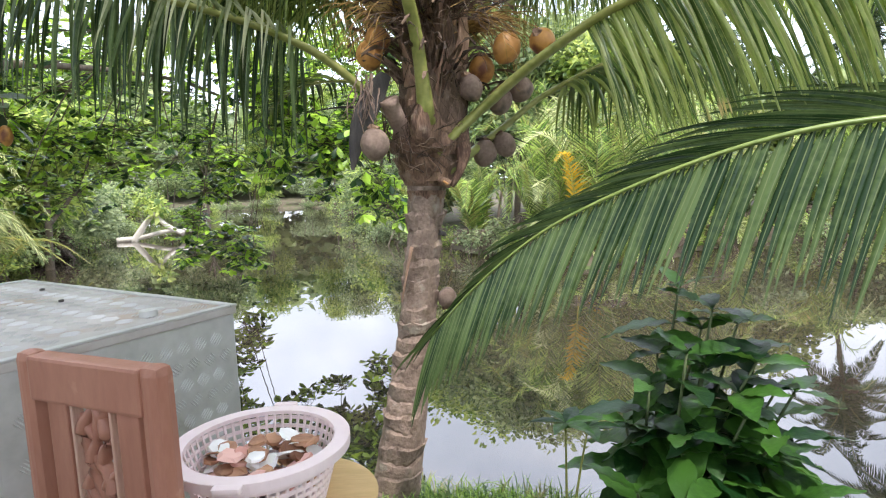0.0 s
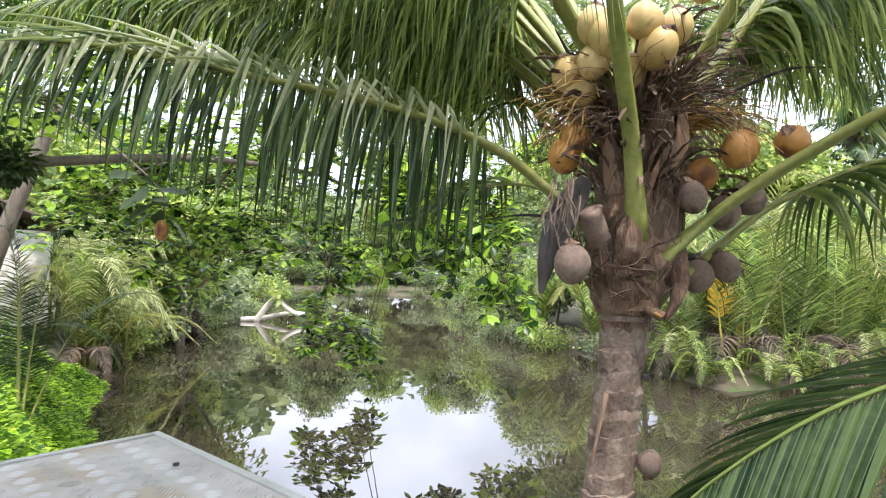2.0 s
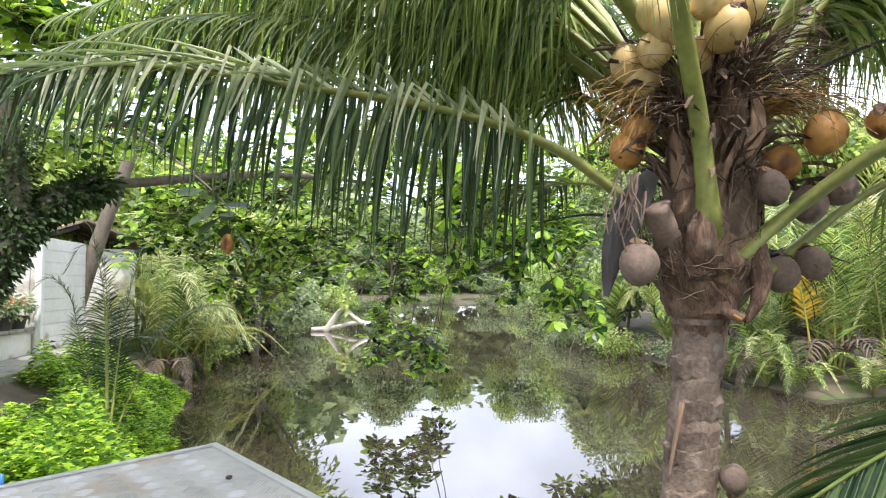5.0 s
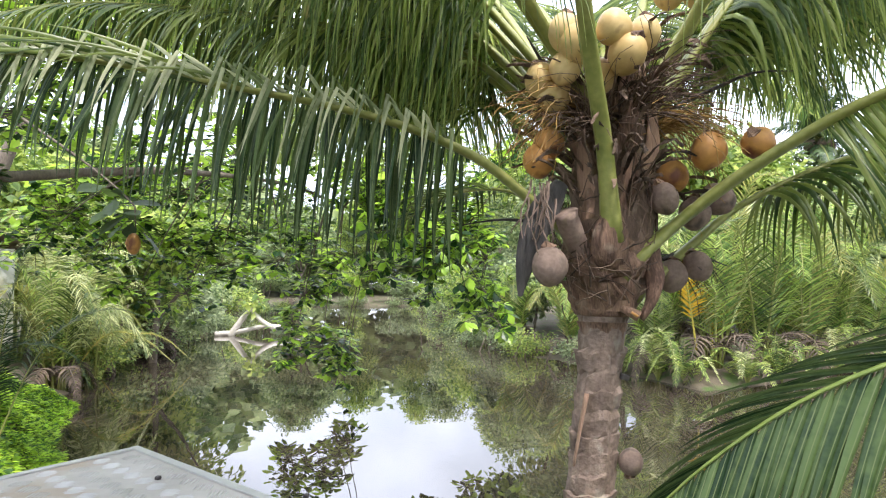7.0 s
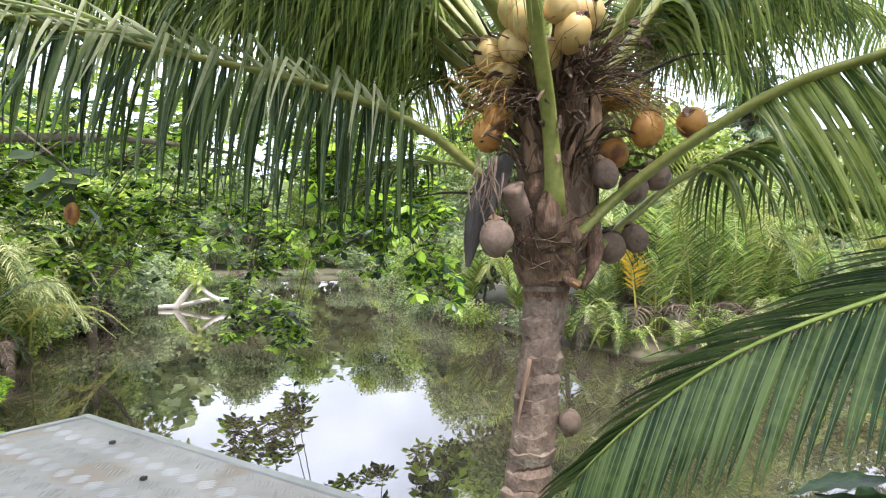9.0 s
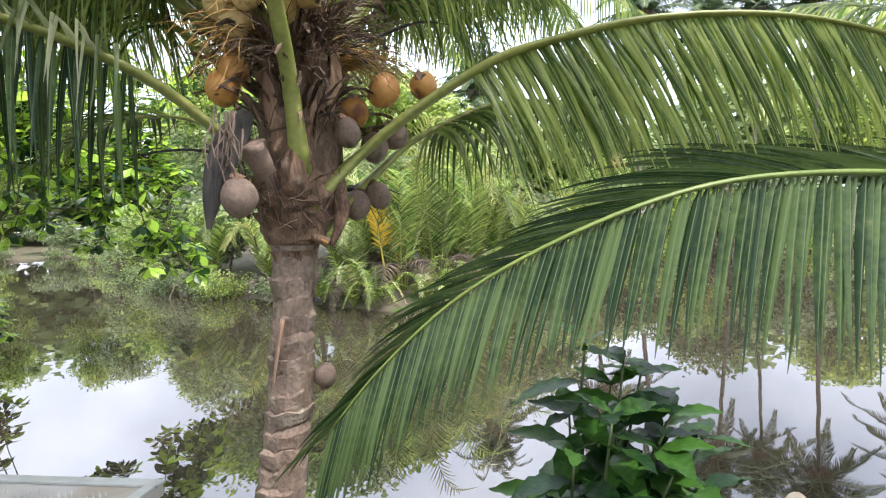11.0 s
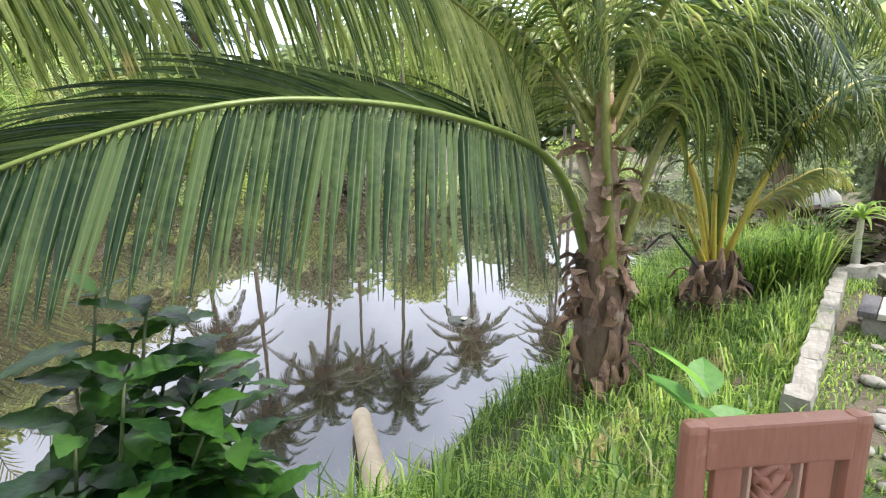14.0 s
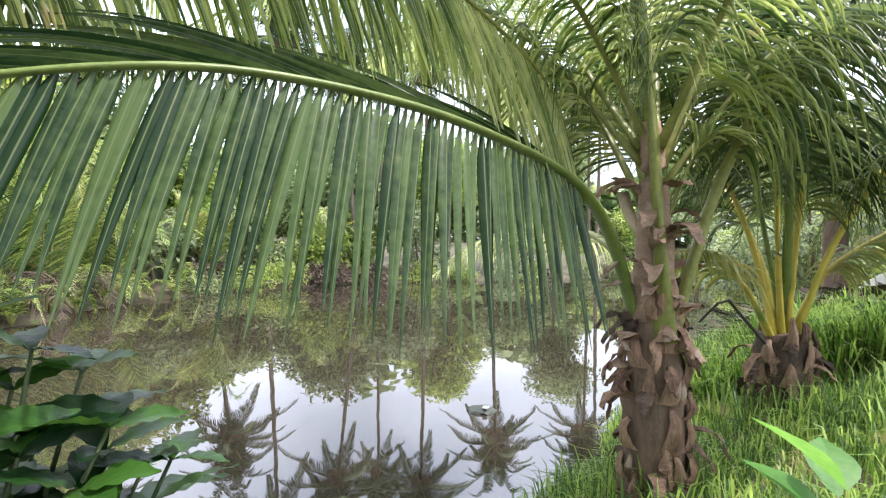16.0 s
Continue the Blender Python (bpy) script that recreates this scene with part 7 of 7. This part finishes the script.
    # taller trees behind
    for i, (x, y, h) in enumerate([(-20, 18, 8), (-24, 28, 9), (-28, 40, 11), (-22, 72, 13), (-10, 70, 13), (-3, 55, 12), (0.5, 42, 10), (3.5, 31, 9.5), (5.5, 25, 8), (-16, 14.5, 6), (11, 25, 6), (32, 22, 8), (40, 18, 9), (18, 27, 4.5), (3, 24, 8), (7.5, 23.5, 7.8), (8, 30, 9.5), (15, 25, 4.5), (23, 23, 4.5), (1.2, 28, 9), (-19, 46, 11), (-14, 74, 14), (-18, 22, 8), (-13, 18.5, 5.5), (-2, 64, 13)]):
        bl = [((rng.uniform(-1.8, 1.8), rng.uniform(-1.5, 1.5), h * rng.uniform(0.5, 0.95)), (rng.uniform(1.2, 2.4), rng.uniform(1.2, 2.2), rng.uniform(0.9, 1.6))) for _ in range(7)]
        tr = [([(0, 0, -0.3), (0.2, 0, h * 0.4), (0.1, 0.2, h * 0.8)], 0.16, 0.05), ([(0.1, 0, h * 0.35), (1.0, 0.2, h * 0.55), (1.6, 0.3, h * 0.75)], 0.08, 0.03), ([(0.1, 0, h * 0.4), (-0.9, 0.2, h * 0.6), (-1.5, 0.1, h * 0.8)], 0.08, 0.03)]
        bushy("river_tree", (x, y, float(ground_height(x, y))), bl, 9000, 0.30, (M_FAR_A, M_FAR_B)[i % 2], 600 + i, "leafy green tree behind the river bank", "tree", trunk=tr)
    # nipa palms
    spots = [(2.9, 16.4, 1.0), (4.2, 16.0, 1.35), (6.8, 17.2, 1.45), (1.1, 19.6, 1.0), (-0.9, 22.6, 1.0), (5.5, 16.6, 1.5), (3.6, 17.8, 1.5), (8.2, 18.6, 1.5), (9.6, 19.6, 1.1), (-11.8, 13.2, 0.95), (-13.2, 15.6, 0.9), (13.5, 20.4, 1.2), (-14.8, 21.0, 0.9), (3.2, 18.6, 1.3), (18.5, 19.5, 1.1)]
    for i, (x, y, s) in enumerate(spots):
        t = thing("nipa_palm", (x, y, float(ground_height(x, y)) - 0.05), "clump of nipa palm with upright yellow-green leaves at the water", "palm tree", "nipa palms")
        for k in range(12):
            a = k * 30 + rng.uniform(-15, 15)
            pts = arch((0.15 * math.cos(radians(a)), 0.15 * math.sin(radians(a)), 0), a, rng.uniform(0.5, 2.2) * s, rng.uniform(2.2, 3.6) * s, rng.uniform(0.2, 1.6) * s, 6)
            frond(t, pts, 0.035, 0.008, 0.18, 46, 0.72 * s, 0.045, 1.0, 0.35, 0.75, leaf=(M_NIPA, M_PALE, M_LEAFLET, M_NIPA, M_LEAFLET_OLD, M_NIPA, M_LEAFLET)[(k + i) % 7], seed=700 + i * 20 + k, segs=3, sides=5, rows=20)
        for k in range(5):
            a = k * 72 + rng.uniform(-25, 25)
            pts = arch((0, 0, 0.1), a, rng.uniform(0.9, 1.4) * s, 0.7 * s, 0.9 * s, 6)
            frond(t, pts, 0.025, 0.008, 0.2, 24, 0.5 * s, 0.05, 2.5, 0.1, 0.5, leaf=M_NIPA_DRY, rib=M_BARK, seed=1700 + i * 20 + k, segs=3, sides=5, rows=16)
        if i == 1:
            frond(t, arch((-0.6, -0.6, 0.5), 225, 1.0, 2.3, 0.3, 6), 0.03, 0.008, 0.3, 26, 0.45, 0.06, 1.0, 0.35, 0.65, leaf=M_YELLOW, rib=M_RACHIS_Y, seed=1998, segs=3, sides=5, rows=16, label="bright yellow dying leaf")
            frond(t, arch((0, 0, 0.3), 200, 0.9, 2.2, 0.4, 6), 0.03, 0.008, 0.2, 26, 0.5, 0.05, 1.0, 0.35, 0.65, leaf=M_YELLOW, rib=M_RACHIS_Y, seed=1999, segs=3, sides=5, rows=16, label="bright yellow dying leaf")
    # tall coconut palms on the opposite bank
    for i, (az, far, z) in enumerate([(45.5, 27.5, 9.5), (53.7, 28.5, 10.6), (61.0, 30.5, 8.8), (40.0, 26.5, 10.7), (35.6, 27.5, 7.0), (70.6, 34.0, 11.3), (49.5, 34.0, 12.0), (24.0, 27.0, 8.0), (69.5, 37.0, 10.0)]):
        x, y = 0.4 + far * math.sin(radians(az)), 0.7 + far * math.cos(radians(az))
        t = thing("coconut_palm", (x, y, float(ground_height(x, y))), "tall slender coconut palm on the opposite bank", "palm tree", "tall palms")
        lx, ly = rng.uniform(-0.9, 0.9), rng.uniform(-0.8, 0.4)
        tube("trunk", [(lx * -1.2, ly * -1.2, -0.3), (lx * -0.6, ly * -0.6, z * 0.45), (0, 0, z - 0.4)], 0.11, 0.075, M_BARK, t, 14, 8, jitter=0.04)
        for k in range(30):
            pts = arch((0, 0, z - 0.5), k * 137.5, (1.2 + 0.07 * k) * rng.uniform(0.85, 1.2), (3.0 - 0.13 * k) * rng.uniform(0.85, 1.1), 0.3 + 0.025 * k, 7)
            frond(t, pts, 0.045, 0.012, 0.10, 72, 0.66, 0.048, 2.4, 0.1, 0.45, leaf=M_LEAFLET_DEEP, seed=900 + i * 30 + k, segs=3, sides=5, rows=16, hang=0.3)
        nuts = nut_mesh("nut_cluster", M_NUT_G, 0.26, i)
        for k in range(4):
            ob = new("nut_cluster", nuts)
            ob.parent = t
            ob.matrix_basis = Matrix.Translation((0.34 * math.cos(k * 1.6), 0.34 * math.sin(k * 1.6), z - 0.75))
    # distant wooded rise that closes the view
    rs = np.random.RandomState(8)
    n = 64000
    a, r = np.radians(rs.uniform(-140, 140, n)), rs.uniform(78, 125, n)
    x, y = r * np.sin(a), r * np.cos(a)
    h = (13 + 3 * np.sin(a * 9) + 2 * np.sin(a * 23 + 1)) * rs.random_sample(n) ** 0.6
    w = rs.uniform(0, 6.28, n)
    v, f = leaf_field([(0, 0, 0), (0.5, -0.4, 0.05), (1, 0, -0.15), (0.5, 0.4, 0.05)], [(0, 1, 2), (0, 2, 3)], np.stack([x, y, 1.5 + h], 1), np.stack([np.cos(w), np.sin(w), rs.uniform(-0.6, 0.3, n)], 1),
                      rs.uniform(-0.8, 0.8, n), rs.uniform(1.3, 3.0, n))
    tagged(fast_object("backdrop", v, f, M_FAR_A), "distant green woodland", "woodland", kind="structure")


build_far_banks()


# ---- bank behind the younger palms ----
def build_right_back():
    rng = random.Random(55)
    for i, (x, y, lean) in enumerate([(10.6, 0.9, 0.2), (12.5, -0.6, -0.2), (9.6, -1.6, 0.1)]):
        t = thing("coconut_palm", (x, y, float(ground_height(x, y))), "bushy coconut palm with drooping grey-green leaves", "palm tree", "lawn palms")
        tube("trunk", [(0, 0, -0.1), (lean * 0.5, 0, 0.7), (lean, 0, 1.5)], 0.22, 0.14, M_FIBRE, t, 10, 10, jitter=0.12)
        for k in range(13):
            pts = arch((lean, 0, 1.4), k * 137.5, rng.uniform(2.0, 2.8), rng.uniform(1.2, 2.3), rng.uniform(0.9, 2.0), 6)
            frond(t, pts, 0.035, 0.007, 0.2, 44, 0.75, 0.045, 3.4, 0.3, 0.4, seed=1200 + i * 20 + k, segs=4, rows=20, sides=6, hang=0.2)
    rs = np.random.RandomState(56)
    x, y = rs.normal(9.8, 1.2, 6500), rs.normal(0.6, 1.0, 6500)
    x, y = x[x > 7.8], y[x > 7.8]
    n = len(x)
    a = rs.uniform(0, 6.28, n)
    v, f = leaf_field([(0, 0, 0), (0.5, -0.2, 0.05), (1, 0, 0.1), (0.5, 0.2, 0.05)], [(0, 1, 2), (0, 2, 3)], np.stack([x, y, ground_height(x, y) + rs.random_sample(n) ** 2 * 0.5], 1),
                      np.stack([np.cos(a), np.sin(a), rs.uniform(-0.2, 0.4, n)], 1), rs.uniform(-0.8, 0.8, n), rs.uniform(0.1, 0.4, n))
    tagged(fast_object("brush_heap", v, f, M_LITTER), "heap of dark dead palm leaves and litter", "brush heap", kind="stuff")
    for i, (x, y, sx) in enumerate([(13.4, 0.2, 0.5)]):
        t = thing("white_sack", (x, y, float(ground_height(x, y))), "pale sack standing behind the palms", "sack")
        bm = bmesh.new()
        bmesh.ops.create_icosphere(bm, subdivisions=3, radius=0.5)
        for v in bm.verts:
            v.co = Vector((v.co.x * sx, v.co.y * 0.7, v.co.z * 0.9 + 0.4)) * (1 + 0.15 * noise.noise(v.co * 3))
        part("sack", bm, M_WALL, t, smooth=True)
    # growth that closes the lawn behind and beside the camera
    for i, (x, y) in enumerate([(14, -3), (11, -6), (6, -8), (0, -9), (-6, -7), (-11, -3), (-14, 3), (18, -2), (-17, 9), (24, -4)]):
        bl = [((rng.uniform(-1.6, 1.6), rng.uniform(-1, 1), rng.uniform(0.8, 3.2)), (1.5, 1.3, 1.0)) for _ in range(5)]
        bushy("garden_bush", (x, y, float(ground_height(x, y))), bl, 2600, 0.28, (M_FAR_A, M_FAR_C)[i % 2], 1500 + i, "dense green garden bush", trunk=[([(0, 0, -0.1), (0.2, 0, 1.0), (0, 0.1, 2.0)], 0.08, 0.04)])


build_right_back()


def build_unseen_shade_tree():
    """Unseen spreading tree over the seats, above and behind the camera, added to shade them."""
    tree = thing("unseen_shade_tree", (0, 0, 0), "unseen spreading tree added to shade the seats by the river", "tree")
    tube("trunk", [(-2.9, -3.2, 0.9), (-2.7, -3.0, 2.6), (-2.2, -2.6, 4.2)], 0.26, 0.16, M_BARK, tree, 12, 12, jitter=0.06)
    for pts in ([(-2.2, -2.6, 4.2), (-1.0, -1.6, 5.2), (0.6, -0.6, 5.6)], [(-2.2, -2.6, 4.2), (-2.4, -1.0, 5.2), (-2.6, 0.2, 5.6)], [(-2.2, -2.6, 4.2), (0.4, -2.8, 5.4), (2.4, -2.6, 5.7)]):
        tube("limb", pts, 0.11, 0.04, M_BARK, tree, 12, 8)
    v, f = leaf_cloud(random.Random(88), [((0.2, -0.9, 5.7), (1.9, 1.6, 0.6)), ((-2.2, -0.4, 5.7), (1.6, 1.5, 0.6)), ((-0.6, -2.6, 5.9), (2.2, 1.6, 0.7)), ((2.2, -1.9, 5.8), (1.5, 1.6, 0.6)), ((1.0, 0.2, 5.5), (1.2, 0.9, 0.4)), ((-1.2, 0.5, 5.5), (1.3, 0.8, 0.4))], 9000, 0.24)
    fast_object("crown", v, f, M_ALMOND, tree)["kind"] = "stuff"


build_unseen_shade_tree()
